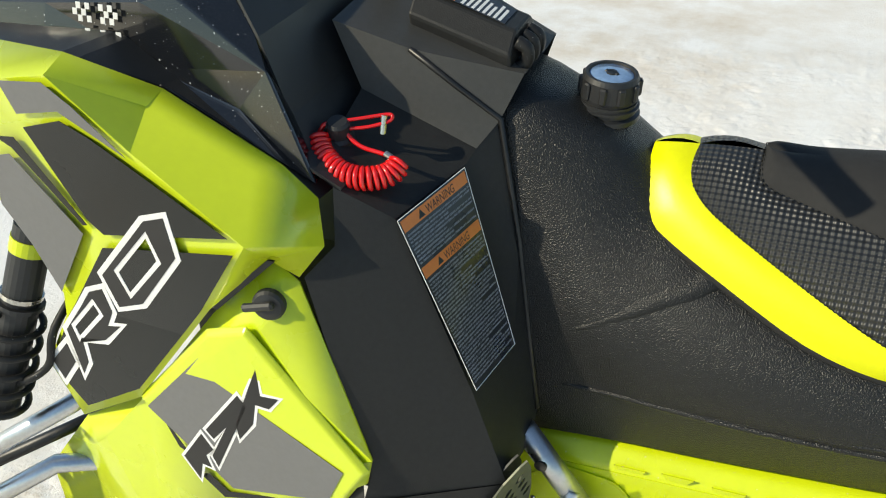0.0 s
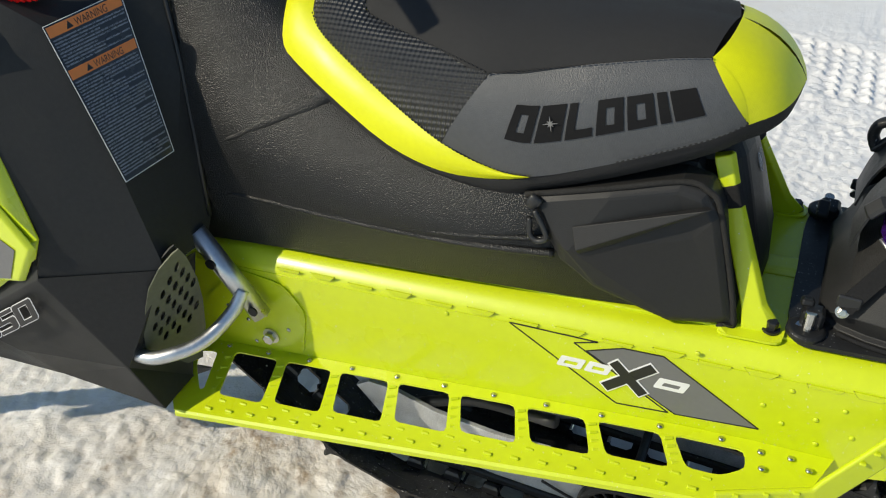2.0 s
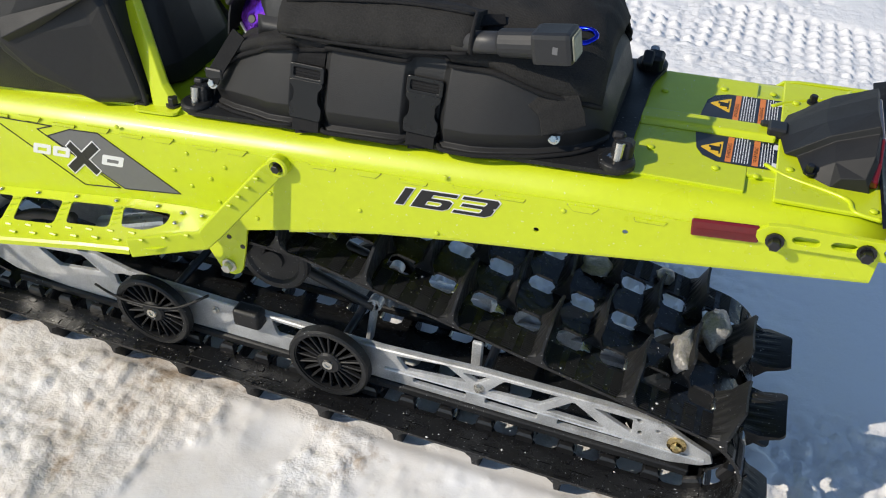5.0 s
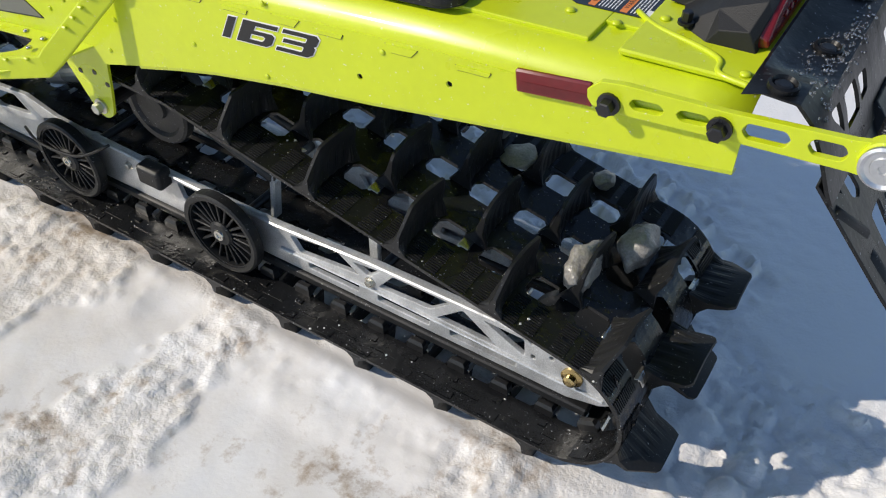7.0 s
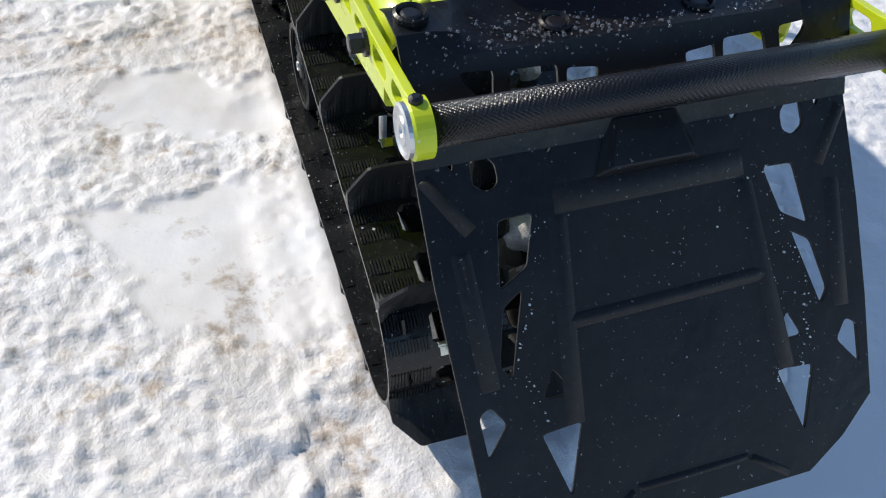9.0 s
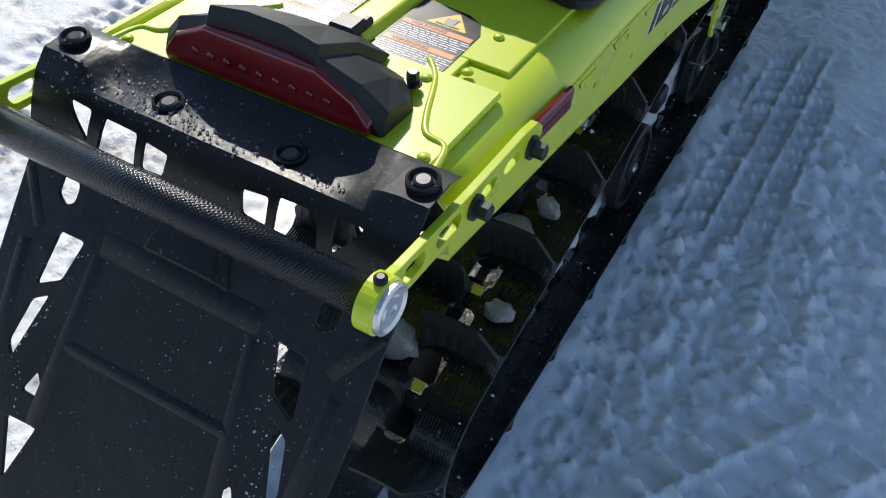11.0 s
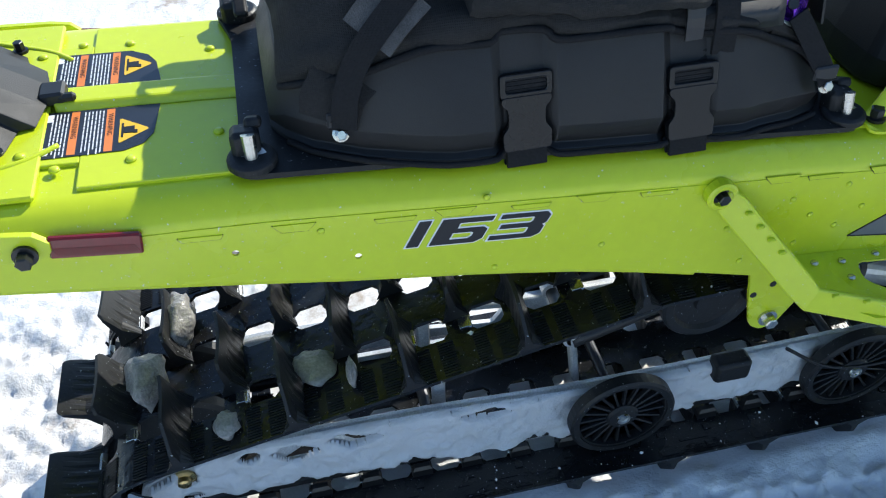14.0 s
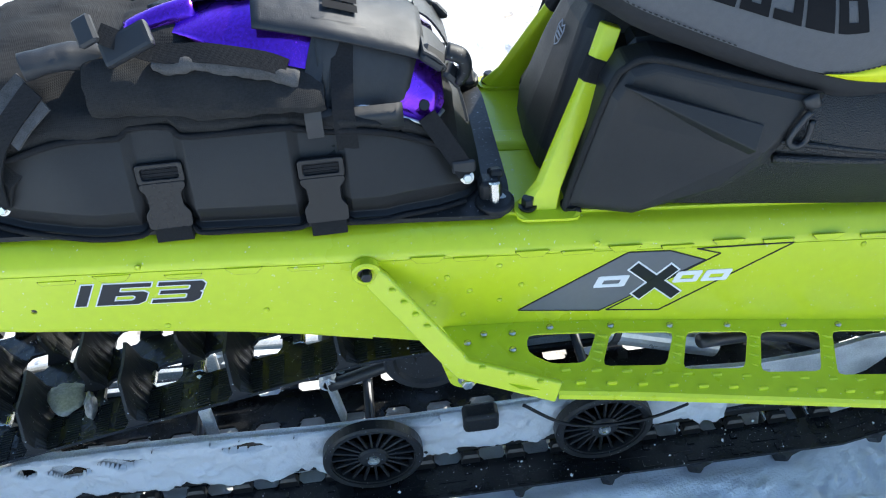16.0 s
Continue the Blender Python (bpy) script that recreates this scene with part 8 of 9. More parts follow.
lathe(bm, Vector((1.555, -0.1655, 0.919)), d, [(0, 0.0165), (0.003, 0.019), (0.052, 0.020), (0.056, 0.022)], 20)
part("shaft_collar", bm, BLACK_PLASTIC, shaft, smooth=False)
bm = bmesh.new()
box(bm, Vector((1.632, -0.172, 0.9345)), (0.044, 0.044, 0.056), aim(d), 0.007, 2)
grip = part("shaft_grip", bm, BLACK_PLASTIC, shaft, "squared black grip")
bm = bmesh.new()
box(bm, Vector((1.6605, -0.1745, 0.9402)), (0.034, 0.034, 0.004), aim(d), 0.003)
part("grip_end", bm, mat("dirty_grey_plastic", (0.30, 0.30, 0.22), 0.6, var=0.3), grip, "dirty pale end face")
bm = bmesh.new()
box(bm, Vector((1.636, -0.1945, 0.936)), (0.007, 0.0012, 0.010), None)
part("grip_mark", bm, GREY_FILM, grip)
crb = thing("carabiner", "blue anodised carabiner clipped to the bag", "carabiner", (1.655, -0.125, 0.93))
part("carabiner_ring", tube(bmesh.new(), spline([(1.600, -0.122, 0.930), (1.640, -0.118, 0.936), (1.668, -0.122, 0.940), (1.678, -0.136, 0.938), (1.668, -0.150, 0.934), (1.650, -0.152, 0.932)], 6), 0.0036, 8), BLUE, crb, smooth=True)
# second sleeve along the far side
bm = bmesh.new()
tube(bm, spline([(1.475, 0.104, 0.944), (1.510, 0.116, 0.954), (1.540, 0.126, 0.958), (1.566, 0.134, 0.956)], 6), 0.018, 14, 0.8)
crumple(bm, 0.003, 30.0, 5.0, 1)
part("far_sleeve", bm, COATED, tbag, "rolled black fabric sleeve", smooth=True)

# ---------------------------------------------------------------- tether cord at the dash
cord = thing("tether_cord", "coiled red tether cord hanging from a black stop switch", "tether cord", (-0.12, -0.24, 1.05))
path = resample(spline([(-0.180, -0.243, 1.076), (-0.166, -0.260, 1.062), (-0.136, -0.274, 1.050), (-0.104, -0.272, 1.046), (-0.080, -0.256, 1.047), (-0.070, -0.240, 1.056)], 8), 420)
pts = []
for i, p in enumerate(path):
    d = (path[min(i + 1, 419)] - path[max(i - 1, 0)]).normalized()
    a = d.cross(Vector((0, 0, 1))).normalized()
    b = d.cross(a)
    t = 2 * math.pi * 20 * i / 419
    pts.append(p + a * (0.0128 * math.cos(t)) + b * (0.0128 * math.sin(t)))
part("coil", tube(bmesh.new(), pts, 0.0034, 6), RED_CORD, cord, "glossy red coil", smooth=True)
part("lead", tube(bmesh.new(), spline([(-0.180, -0.243, 1.076), (-0.172, -0.236, 1.090), (-0.152, -0.232, 1.084), (-0.136, -0.234, 1.072), (-0.120, -0.236, 1.066), (-0.092, -0.236, 1.062), (-0.070, -0.240, 1.056)], 6), 0.0030, 8), RED_CORD, cord, smooth=True)
bm = bmesh.new()
lathe(bm, (-0.160, -0.226, 1.062), (0.1, -0.2, 1), [(0, 0.020), (0.010, 0.020), (0.014, 0.016), (0.030, 0.015), (0.034, 0.012)], 20)
part("cap_loop", tube(bmesh.new(), spline([(-0.150, -0.230, 1.084), (-0.122, -0.218, 1.086), (-0.100, -0.204, 1.091), (-0.098, -0.198, 1.096), (-0.106, -0.200, 1.097), (-0.130, -0.214, 1.095), (-0.152, -0.226, 1.093)], 5), 0.0024, 8), RED_CORD, cord, smooth=True)
bm_clip = bmesh.new()
rod(bm_clip, (-0.106, -0.204, 1.098), (-0.106, -0.212, 1.076), 0.0042, n=10)
part("clip", bm_clip, STEEL, cord, "steel clip")
part("stop_switch", bm, BLACK_PLASTIC, cord, "black stop switch knob")
bm = bmesh.new()
rod(bm, (-0.092, -0.236, 1.064), (-0.078, -0.238, 1.058), 0.0042, n=10)
part("crimp", bm, STEEL, cord, "steel crimp")

# ---------------------------------------------------------------- front end
bars = part("handlebar", tube(bmesh.new(), spline([(0.03, -0.40, 1.400), (-0.03, -0.26, 1.395), (-0.10, -0.12, 1.37), (-0.12, 0.0, 1.36), (-0.10, 0.12, 1.37), (-0.03, 0.26, 1.395), (0.03, 0.40, 1.400)], 5), 0.012, 12), DARK_STEEL, sled, "black handlebar", smooth=True)
part("steering_post", rod(bmesh.new(), (-0.22, 0, 1.12), (-0.12, 0, 1.36), 0.018), DARK_STEEL, bars, smooth=True)
for s in (-1, 1):
    part("hand_grip", tube(bmesh.new(), [(0.035, s * 0.41, 1.401), (-0.015, s * 0.285, 1.396)], 0.017, 14), RUBBER, bars, smooth=True)
    part("upper_arm", tube(bmesh.new(), [(-0.50, s * 0.30, 0.655), (-0.57, s * 0.42, 0.628), (-0.76, s * 0.56, 0.52)], 0.0155, 12), ALU, sled, "grey tubular suspension arm", smooth=True)
    part("lower_arm", tube(bmesh.new(), [(-0.40, s * 0.30, 0.46), (-0.62, s * 0.45, 0.50), (-0.80, s * 0.58, 0.40)], 0.016, 12), ALU, sled, smooth=True)
    part("tie_rod", tube(bmesh.new(), [(-0.50, s * 0.25, 0.56), (-0.84, s * 0.56, 0.44)], 0.011, 10), DARK_STEEL, sled, smooth=True)
    bm = bmesh.new()
    rod(bm, (-0.575, s * 0.37, 0.93), (-0.655, s * 0.475, 0.64), 0.027, n=22)
    sh = part("front_shock", bm, BLACK_PLASTIC, sled, "black front shock absorber with a lime sticker")
    d = Vector((-0.08, s * 0.105, -0.29)).normalized()
    for t, r, m, nm in ((0.02, 0.0285, LIME, "shock_sticker"), (0.11, 0.030, STEEL, "shock_ring"), (0.125, 0.034, BLACK_PLASTIC, "shock_collar")):
        part(nm, lathe(bmesh.new(), Vector((-0.575, s * 0.37, 0.93)) + d * t, d, [(0, r), (0.022 if nm == "shock_sticker" else 0.007, r)], 22), m, sh)
    hel = []
    for i in range(130):
        t = i / 129
        c = Vector((-0.575, s * 0.37, 0.93)) + d * (0.14 + 0.17 * t)
        a = d.cross(Vector((1, 0, 0))).normalized()
        b = d.cross(a)
        hel.append(c + (a * math.cos(t * 31) + b * math.sin(t * 31)) * 0.036)
    part("spring", tube(bmesh.new(), hel, 0.0055, 8), RUBBER, sh, "black coil spring", smooth=True)
    part("hose", tube(bmesh.new(), spline([(-0.54, s * 0.33, 0.84), (-0.545, s * 0.42, 0.79), (-0.56, s * 0.44, 0.73), (-0.60, s * 0.46, 0.70), (-0.66, s * 0.44, 0.66)], 6), 0.006, 8), RUBBER, sled, smooth=True)
    part("spindle", rod(bmesh.new(), (-0.80, s * 0.575, 0.60), (-0.84, s * 0.475, 0.10), 0.026, n=14), DARK_STEEL, sled, smooth=True)
    # ski: a dished deck between raised rims, with a keel along the middle
    rows = []
    yc = s * 0.468
    for x, z, w in ((-0.594, 0.030, 0.050), (-0.606, 0.024, 0.072), (-0.650, 0.018, 0.086), (-0.72, 0.014, 0.092), (-0.86, 0.012, 0.094), (-1.05, 0.012, 0.094), (-1.30, 0.05, 0.088), (-1.50, 0.16, 0.060), (-1.60, 0.27, 0.03)):
        k = w / 0.094
        rows.append([Vector((x, yc + y * k, z + h)) for y, h in ((-0.094, 0.0), (-0.098, 0.030), (-0.090, 0.052), (-0.078, 0.056), (-0.066, 0.044), (-0.034, 0.036), (-0.020, 0.058), (0.020, 0.058), (0.034, 0.036), (0.066, 0.044), (0.078, 0.056), (0.090, 0.052), (0.098, 0.030), (0.094, 0.0))])
    ski = part("ski", loft(bmesh.new(), rows), GLOSS_BLACK, sled, "glossy black plastic ski with a studded deck on the snow", bevel=0.004)
    places = []
    for i in range(44):
        x = -0.635 - 0.013 * i
        z = float(np.interp(x, [-1.05, -0.86, -0.72, -0.65, -0.60], [0.012, 0.012, 0.014, 0.018, 0.024]))
        k = float(np.interp(x, [-0.72, -0.65, -0.60], [0.98, 0.92, 0.72]))
        for y, h in ((-0.084, 0.053), (-0.053, 0.040), (0.053, 0.040), (0.084, 0.053)):
            if abs(y) > 0.06 or i % 2:
                places.append(Matrix.Translation((x, yc + y * k, z + h)))
    bm = bmesh.new()
    for m in places:
        bmesh.ops.create_icosphere(bm, subdivisions=1, radius=0.0032, matrix=m)
    tagged(part("deck_studs", bm, GLOSS_BLACK, ski, smooth=True), kind="stuff")
# inner body so that nothing shows through
bm = bmesh.new()
box(bm, (-0.29, 0, 0.62), (0.40, 0.46, 0.52), None, 0.03)
part("engine_bay", bm, BLACK_PLASTIC, sled)

# ---------------------------------------------------------------- ground
def vnoise(x, y, seed):
    """Smooth value noise on arrays."""
    r = np.random.RandomState(seed)
    tab = r.rand(256, 256)
    xi, yi = np.floor(x).astype(int), np.floor(y).astype(int)
    fx, fy = x - xi, y - yi
    fx, fy = fx * fx * (3 - 2 * fx), fy * fy * (3 - 2 * fy)
    g = lambda a, b: tab[a % 256, b % 256]
    return (g(xi, yi) * (1 - fx) + g(xi + 1, yi) * fx) * (1 - fy) + (g(xi, yi + 1) * (1 - fx) + g(xi + 1, yi + 1) * fx) * fy


def step(a, b, x):
    t = np.clip((x - a) / (b - a), 0, 1)
    return t * t * (3 - 2 * t)


def clods(x, y, seed, share, high):
    """Separate rounded lumps, one in some of the cells of a unit grid."""
    r = np.random.RandomState(seed)
    px, py, rad, on = r.rand(128, 128), r.rand(128, 128), 0.28 + 0.42 * r.rand(128, 128), r.rand(128, 128) < share
    tall = (0.4 + 0.6 * r.rand(128, 128)) * on
    xi, yi = np.floor(x).astype(int), np.floor(y).astype(int)
    h = np.zeros_like(x)
    for a in (-1, 0, 1):
        for b in (-1, 0, 1):
            i, j = (xi + a) % 128, (yi + b) % 128
            d = np.hypot(x - (xi + a + px[i, j]), y - (yi + b + py[i, j])) / rad[i, j]
            h = np.maximum(h, tall[i, j] * np.sqrt(np.clip(1 - d * d, 0, 1)))
    return (h ** 1.25) * high


def inside_of(x, y, corners, soft, seed):
    """1 within a convex outline, 0 outside, with a ragged edge."""
    d = np.full_like(x, 9.0)
    for (ax, ay), (bx, by) in zip(corners, corners[1:] + corners[:1]):
        ln = math.hypot(bx - ax, by - ay)
        d = np.minimum(d, ((bx - ax) * (y - ay) - (by - ay) * (x - ax)) / ln)
    return step(-soft, soft, d + 0.05 * (vnoise(x * 14, y * 14, seed) - 0.5) + 0.03 * (vnoise(x * 45, y * 45, seed + 1) - 0.5))


def ground_height(x, y):
    wx, wy = x + 0.02 * vnoise(x * 12, y * 12, 21), y + 0.02 * vnoise(x * 12, y * 12, 22)
    h = 0.030 * (vnoise(x * 1.1, y * 1.1, 1) - 0.5)
    pressed = np.zeros_like(x)
    rough = step(0.22, 0.52, vnoise(x * 2.1 + 3, y * 2.1, 2))
    rough = np.maximum(rough, step(1.45, 1.75, x) * step(0.2, -0.1, y))
    crest = lambda k, seed: 1 - np.abs(2 * vnoise(wx * k, wy * k, seed) - 1)
    lump = vnoise(x * 9, y * 9, 3) * 0.45 + crest(15, 4) * 0.26 + crest(33, 5) * 0.22 + crest(66, 15) * 0.15 + vnoise(x * 110, y * 110, 16) * 0.10
    h += (0.009 + 0.009 * rough) * (lump - 0.6)
    big = clods(wx * 11, wy * 11, 31, 0.14, 0.013)
    mid = clods(wx * 24, wy * 24, 32, 0.30, 0.0065)
    low = clods(wx * 52, wy * 52, 33, 0.46, 0.0065)
    h += (0.25 + 0.75 * rough) * (big * rough + mid + low)
    # loose crumbs beside the right edge of the track
    h += (1.6 * mid + 1.8 * low + 0.012 * crest(40, 18)) * step(0.18, 0.24, y) * step(0.75, 0.5, y) * step(0.9, 1.1, x) * step(2.0, 1.8, x)
    # broken clods on the shaded side and behind the track
    loose = step(0.20, 0.26, y) * step(0.95, 0.60, y) * step(0.5, 0.8, x) * step(2.3, 2.0, x)
    loose = np.maximum(loose, 0.8 * step(1.92, 2.05, x) * step(2.65, 2.35, x) * step(-0.55, -0.35, y) * step(0.26, 0.18, y))
    h += loose * (clods(wx * 17, wy * 17, 35, 0.55, 0.024) + clods(wx * 37, wy * 37, 36, 0.60, 0.013) + clods(wx * 70, wy * 70, 37, 0.60, 0.006) - 0.010)
    # small pits
    h -= 0.0045 * step(0.72, 0.90, vnoise(x * 26 + 9, y * 26, 41)) * (0.3 + 0.7 * rough)
    # cross rows of an old track on the trodden side
    row = (x + 0.10 * y) / 0.083
    ridge = step(0.62, 0.95, np.abs(row % 1 - 0.5) * 2) * step(0.42, 0.6, vnoise(x * 5 + 2, y * 9, 42))
    notch = step(0.35, 0.7, np.abs((y / 0.034) % 1 - 0.5) * 2)
    h += 0.009 * ridge * (0.5 + 0.5 * notch * vnoise(x * 20, y * 20, 43)) * step(-0.12, -0.24, y) * step(1.32, 1.15, x) * step(0.25, 0.75, x)
    # smooth pressed patches
    for k, corners in enumerate(([(1.36, -0.63), (1.69, -0.485), (1.785, -0.32), (1.81, -0.19), (1.72, -0.13), (1.38, -0.16)], [(0.90, -0.52), (1.13, -0.60), (1.25, -0.20), (1.10, -0.16)])):
        area = sum(a[0] * b[1] - b[0] * a[1] for a, b in zip(corners, corners[1:] + corners[:1]))
        f = inside_of(x, y, corners if area > 0 else corners[::-1], 0.012, 50 + 3 * k)
        h = h * (1 - f) + f * (0.008 * vnoise(x * 4, y * 4, 9) - 0.010 + 0.003 * vnoise(x * 24, y * 24, 10))
        pressed = np.maximum(pressed, f)
    # tyre prints: ladders of thin ridges round pressed blocks
    for cy, slope, x0, x1, half, side, deep in ((1.12, -0.50, 0.9, 2.4, 0.09, 1, 1.2), (0.33, 0.02, 0.30, 1.25, 0.100, 1, 2.0)):
        v = y - cy - slope * (1.7 - x) * 0.9
        f = step(half + 0.004, half - 0.012, np.abs(v)) * step(x0, x0 + 0.12, x) * step(x1, x1 - 0.12, x) * step(0.18, 0.34, vnoise(x * 4, y * 4, 60))
        cell = np.abs(((x + v * 0.4 * side) / 0.056) % 1 - 0.5) * 2
        across = np.abs((v / 0.062 + 10.5) % 1 - 0.5) * 2
        ladder = np.maximum(step(0.66, 0.90, cell), step(0.72, 0.92, across))
        h = h * (1 - 0.85 * f) + f * (0.015 * deep * ladder * (0.6 + 0.6 * vnoise(x * 30, y * 30, 61)) - 0.016 + 0.003 * vnoise(x * 60, y * 60, 62))
        pressed = np.maximum(pressed, 0.7 * f)
    # smooth crust on the shaded side behind the machine
    f = step(1.95, 2.15, x + 0.35 * (y - 0.35)) * step(0.20, 0.30, y) * step(1.9, 1.4, y)
    h = h * (1 - 0.80 * f)
    pressed = np.maximum(pressed, 0.80 * f)
    # two tyre tracks side by side: spines with rungs, the blocks pressed smooth
    across, along = 0.539 * x + 0.842 * y, 0.842 * x - 0.539 * y
    f = step(1.255, 1.270, across) * step(1.535, 1.520, across) * step(0.85, 0.95, along) * step(1.60, 1.48, along) * step(0.12, 0.26, vnoise(x * 5, y * 5, 64))
    lane = np.floor((across - 1.264) / 0.065)
    rung = step(0.66, 0.88, np.abs(((along + lane * 0.026 + 0.3 * (across - 1.4)) / 0.070) % 1 - 0.5) * 2)
    spine = np.maximum(step(0.014, 0.004, np.abs(across - 1.329)), step(0.014, 0.004, np.abs(across - 1.459)))
    net = np.maximum(rung, spine) * (0.45 + 0.75 * vnoise(x * 26, y * 26, 65))
    h = h * (1 - 0.9 * f) + f * (0.034 * net - 0.016 + 0.003 * vnoise(x * 30, y * 30, 66))
    pressed = np.maximum(pressed, f * (1 - 0.7 * net))
    # an older track beyond, in rows of pressed dots
    for yc, half, xa in ((2.20, 0.26, 0.45), (2.80, 0.2, 1.0), (-1.25, 0.2, 0.3)):
        v = y - yc + 0.12 * (x - 1.8)
        f = step(half, half - 0.05, np.abs(v)) * step(xa, xa + 0.5, x) * step(0.15, 0.4, vnoise(x * 3, y * 3, 70))
        bump = (0.5 + 0.5 * np.cos(2 * math.pi * (x / 0.058 + 0.35 * vnoise(x * 6, y * 6, 71)))) * (0.5 + 0.5 * np.cos(v * 2 * math.pi / 0.066 + np.floor(x / 0.058) * 2.1))
        h = h * (1 - 0.55 * f) + f * (0.019 * bump * (0.3 + vnoise(x * 14, y * 14, 72)) - 0.012)
    # smooth yard farther off
    f = step(1.5, 2.1, y + 0.3 * (vnoise(x * 3, y * 3, 80) - 0.5)) * step(1.1, 0.4, x)
    h = h * (1 - 0.72 * f)
    pressed = np.maximum(pressed, 0.75 * f)
    # trough under the track
    f = step(0.26, 0.17, np.abs(y)) * step(0.3, 0.5, x) * step(2.2, 2.05, x)
    h = h * (1 - f) + f * (0.012 + 0.3 * h)
    # crumbled snow thrown up along the track's edge
    f = step(0.16, 0.20, np.abs(y)) * step(0.34, 0.26, np.abs(y)) * step(0.4, 0.6, x) * step(2.1, 1.9, x)
    h += f * (0.010 + 0.6 * mid + 0.5 * low) * step(0.3, 0.55, vnoise(x * 5, y * 3, 90))
    return h, pressed


def ground_mesh():
    def axis(lo, hi, d, far):
        mid = np.arange(lo, hi + d / 2, d)
        out, stepw, p = [], d, hi
        while p < far:
            stepw *= 1.08 if stepw < 0.06 else 1.35
            p += stepw
            out.append(p)
        neg, stepw, p = [], d, lo
        while p > -far:
            stepw *= 1.08 if stepw < 0.06 else 1.35
            p -= stepw
            neg.append(p)
        return np.array(neg[::-1] + list(mid) + out)
    xs, ys = axis(-0.9, 2.9, 0.0078, 400), axis(-1.5, 2.6, 0.0078, 400)
    X, Y = np.meshgrid(xs, ys, indexing="ij")
    Z, P = ground_height(X, Y)
    # farther off only broad, shallow waves are left
    far = np.maximum(step(-0.8, -1.5, X), step(2.8, 3.5, X)) + np.maximum(step(-1.4, -2.1, Y), step(2.5, 3.2, Y))
    far = np.clip(far, 0, 1)
    Z = Z * (1 - far) + far * (0.05 * (vnoise(X * 0.35, Y * 0.35, 95) - 0.5) - 0.01)
    nx, ny = len(xs), len(ys)
    co = np.stack([X, Y, Z], -1).reshape(-1, 3)
    idx = np.arange(nx * ny).reshape(nx, ny)
    quads = np.stack([idx[:-1, :-1], idx[1:, :-1], idx[1:, 1:], idx[:-1, 1:]], -1).reshape(-1, 4)
    me = bpy.data.meshes.new("ground")
    me.vertices.add(len(co))
    me.vertices.foreach_set("co", co.ravel())
    me.loops.add(quads.size)
    me.loops.foreach_set("vertex_index", quads.ravel().astype(np.int32))
    me.polygons.add(len(quads))
    me.polygons.foreach_set("loop_start", np.arange(0, quads.size, 4).astype(np.int32))
    me.polygons.foreach_set("loop_total", np.full(len(quads), 4, np.int32))
    me.polygons.foreach_set("use_smooth", np.ones(len(quads), bool))
    me.update()
    me.validate()
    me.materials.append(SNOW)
    me.attributes.new("pressed", 'FLOAT', 'POINT').data.foreach_set("value", P.ravel().astype(np.float32))
    return tagged(new("ground", me), "trodden, lumpy spring snow with tread prints and brown stains", "snow", kind="structure")


# ---------------------------------------------------------------- snow packed on the running gear
def packed_strip(side, x0, x1, share, seed, label):
    """A ragged crust of snow on the outer face of a slide rail."""
    xs, zs = np.arange(x0, x1, 0.0034), np.linspace(0.100, 0.226, 40)
    X, Z = np.meshgrid(xs, zs, indexing="ij")
    top = np.interp(X, [0.30, 0.6, 1.0, 1.36, 1.56, 1.80, 1.905, 1.955, 2.0], [0.26, 0.232, 0.208, 0.205, 0.219, 0.222, 0.212, 0.184, 0.158])
    low = 0.101 + 0.030 * (vnoise(X * 14, Z * 0, seed) - 0.35) + 0.014 * (vnoise(X * 60, Z * 0, seed + 1) - 0.5) + 0.022 * step(1.80, 1.97, X)
    keep = step(-0.004, 0.004, Z - low) * (0.4 + 0.6 * vnoise(X * 30, Z * 60, seed + 4))
    # cut-outs that the snow has not bridged
    cut = np.zeros_like(X, bool)
    for cx, cz, w, h in ((1.768, 0.192, 0.034, 0.014), (1.680, 0.199, 0.044, 0.008), (1.465, 0.196, 0.048, 0.004), (1.835, 0.200, 0.014, 0.007)):
        cut = cut | (np.abs(X - cx) / w + np.abs(Z - cz - 0.10 * (X - cx)) / h * 0.6 + 0.25 * (vnoise(X * 60, Z * 60, seed + 6) - 0.5) < 1)
    keep = keep - 0.5 * step(1.86, 1.96, X) * step(0.45, 0.60, vnoise(X * 40, Z * 50, seed + 8))
    on = (keep > 1 - share) & (Z < top + 0.003) & ~cut
    thick = 0.004 + 0.011 * vnoise(X * 30, Z * 30, seed + 2) + 0.006 * vnoise(X * 90, Z * 90, seed + 3)
    bm = bmesh.new()
    table = {}

    def v(i, j, k):
        if (i, j, k) not in table:
            edge = not (on[max(i - 1, 0), j] and on[min(i + 1, len(xs) - 1), j] and on[i, max(j - 1, 0)] and on[i, min(j + 1, len(zs) - 1)])
            out = 0.0 if k == 0 else (0.002 if edge else float(thick[i, j]))
            table[i, j, k] = bm.verts.new((xs[i], side * (0.1072 + out), zs[j]))
        return table[i, j, k]

    for i in range(len(xs) - 1):
        for j in range(len(zs) - 1):
            if on[i, j] and on[i + 1, j] and on[i, j + 1] and on[i + 1, j + 1]:
                bm.faces.new((v(i, j, 1), v(i + 1, j, 1), v(i + 1, j + 1, 1), v(i, j + 1, 1)))
    ob = part("packed_snow", bm, SNOW_CLEAN, smooth=True)
    return tagged(ob, label, "snow", kind="stuff")


packed_strip(1, 0.62, 1.99, 0.80, 101, "white snow crust packed on the aluminium slide rail")


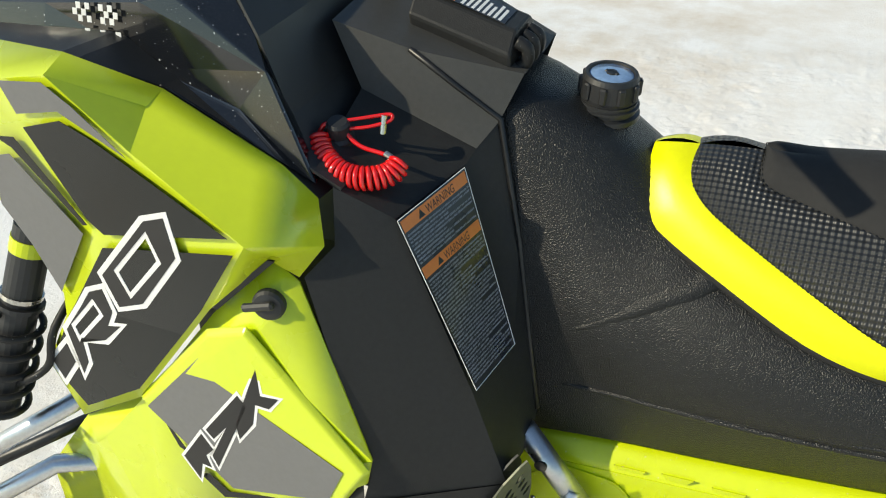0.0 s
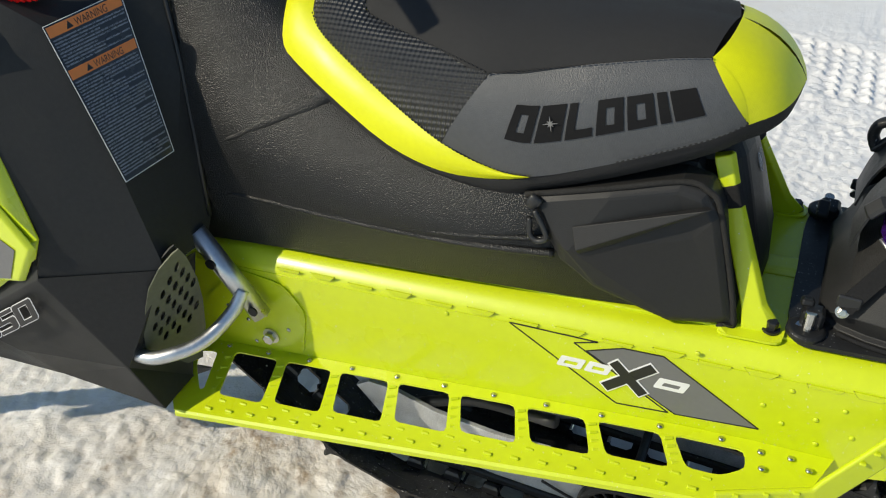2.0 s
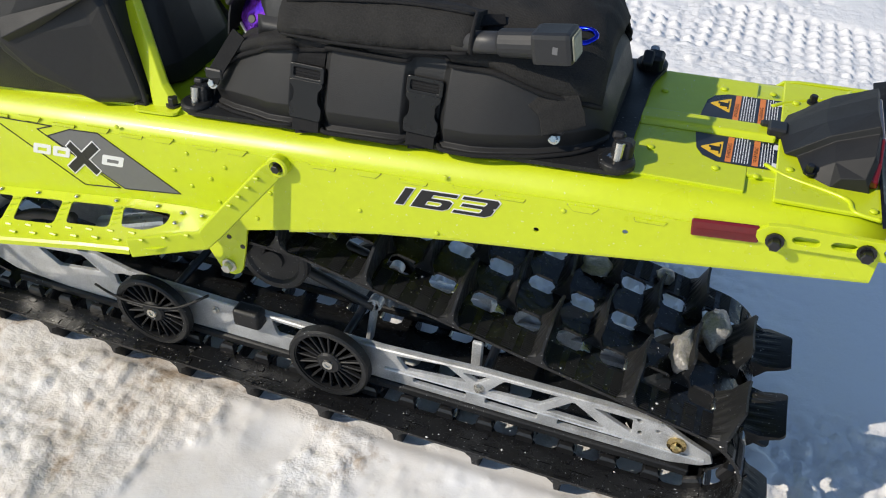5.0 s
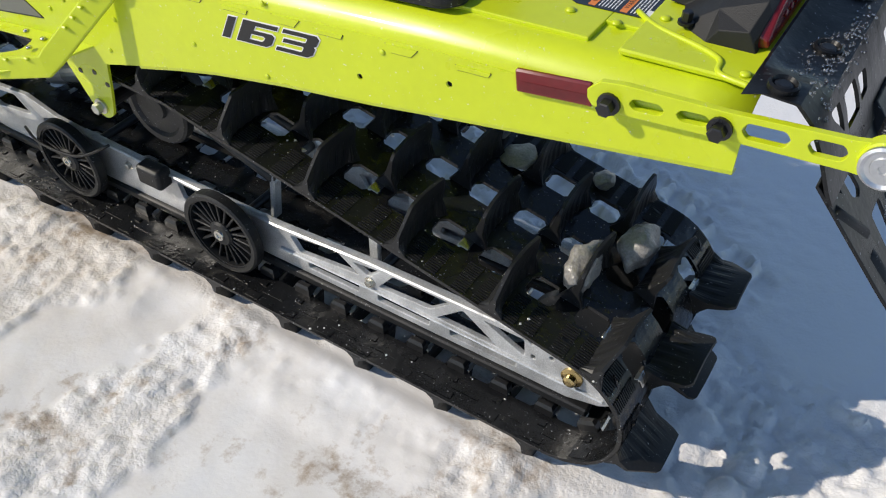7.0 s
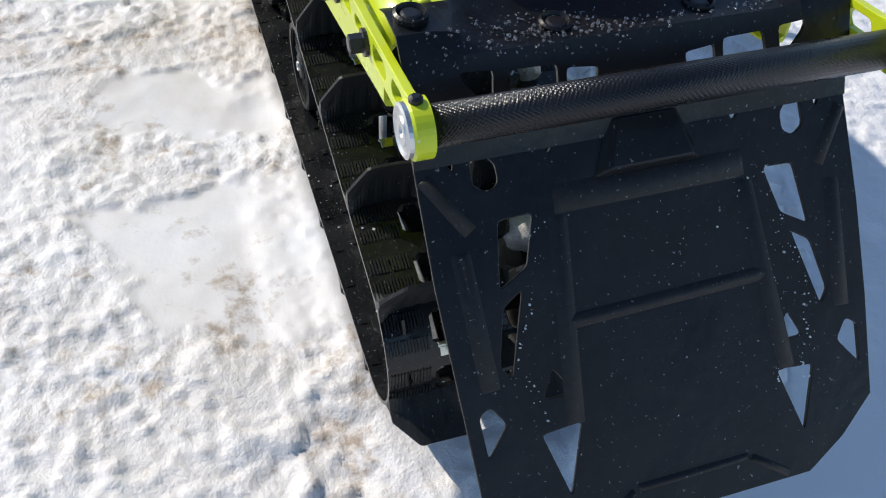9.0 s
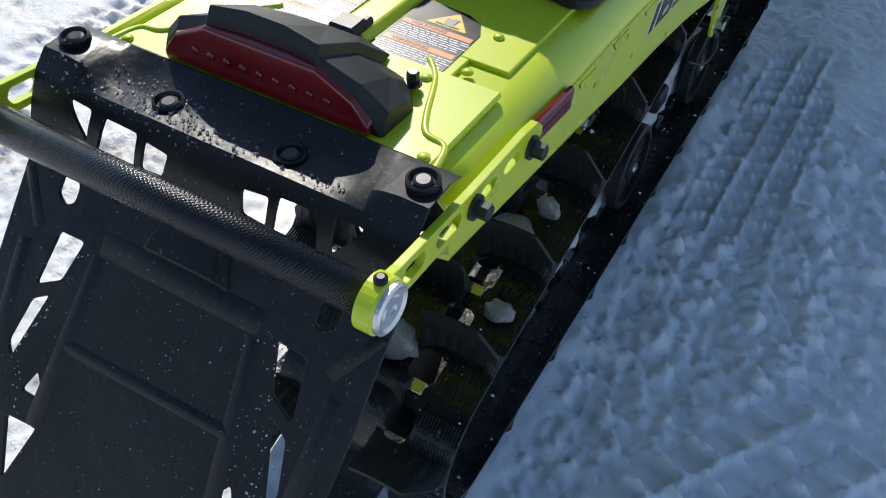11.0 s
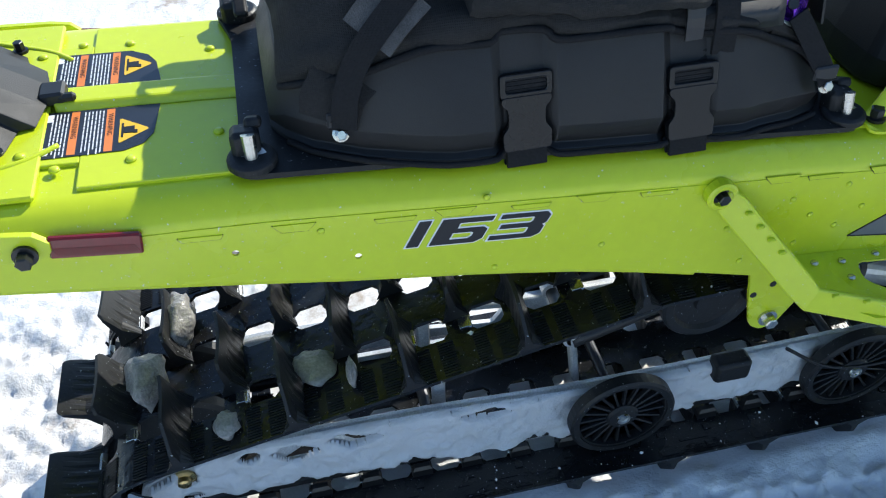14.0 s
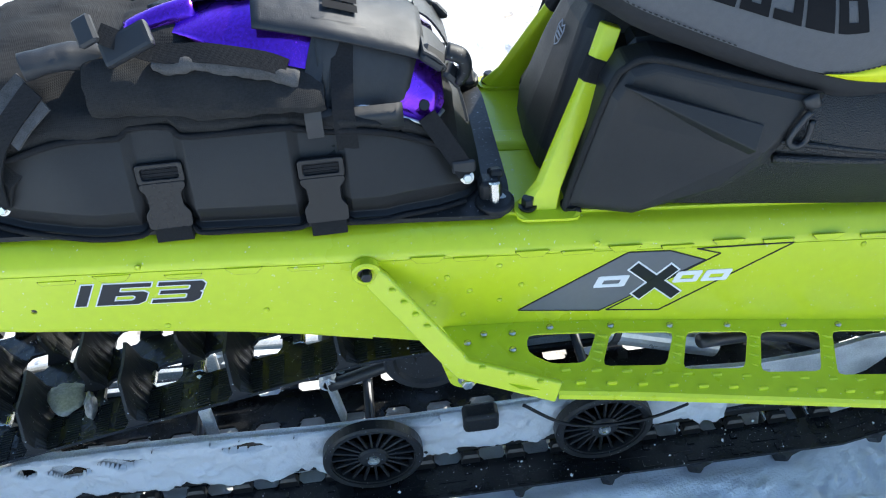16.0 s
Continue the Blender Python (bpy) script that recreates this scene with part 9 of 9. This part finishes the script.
def snow_chunk(p, size, seed):
    """A crumbled lump of dirty snow caught in the track."""
    rnd = random.Random(seed)
    bm = bmesh.new()
    bmesh.ops.create_icosphere(bm, subdivisions=3, radius=1.0)
    ph = [rnd.uniform(0, 6) for _ in range(6)]
    for q in bm.verts:
        d = q.co.copy()
        k = 0.9 + 0.32 * fractal.noise(d * 1.6 + Vector((ph[0], ph[1], ph[2]))) + 0.14 * fractal.noise(d * 4.5 + Vector((ph[3], ph[4], ph[5]))) + rnd.uniform(-0.015, 0.015)
        q.co = Vector(p) + Vector((d.x * size[0], d.y * size[1], d.z * size[2])) * k
    ob = part("snow_lump", bm, SLUSH, smooth=True)
    return tagged(ob, "crumbled lump of greyish snow caught in the rubber track", "snow lump", "snow lumps in the track")


for k, (p, size) in enumerate((((1.905, -0.052, 0.345), (0.026, 0.050, 0.038)), ((1.952, 0.045, 0.335), (0.030, 0.046, 0.036)), ((1.716, 0.105, 0.366), (0.034, 0.034, 0.011)), ((1.668, 0.140, 0.384), (0.008, 0.020, 0.024)),
                               ((1.845, 0.155, 0.340), (0.020, 0.024, 0.012)))):
    snow_chunk(p, size, 200 + k)
# crumbs of snow strewn over the belt
rnd = random.Random(77)
bm = bmesh.new()
for k in range(420):
    p, d, o = on_loop(rnd.randrange(N_STEP))
    inner_face = rnd.random() < 0.6
    y = rnd.choice((-1, 1)) * (rnd.uniform(0.112, 0.19) if rnd.random() < 0.8 else rnd.uniform(0.0, 0.04))
    r = 0.0012 + 0.0030 * rnd.random() ** 3
    c = p + Vector((0, y, 0)) + d * rnd.uniform(-0.008, 0.008) + o * (-(0.003 + r * 0.5) if inner_face else 0.003 + r * 0.5)
    tip = [c + Vector(v) * r * rnd.uniform(0.6, 1.4) for v in ((1, 0, 0), (-1, 0, 0), (0, 1, 0), (0, -1, 0), (0, 0, 1), (0, 0, -1))]
    vs = [bm.verts.new(t) for t in tip]
    for a in (0, 1):
        for b in (2, 3):
            for e in (4, 5):
                bm.faces.new((vs[a], vs[b], vs[e]))
bmesh.ops.recalc_face_normals(bm, faces=bm.faces[:])
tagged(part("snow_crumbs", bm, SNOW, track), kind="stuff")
ground_mesh()
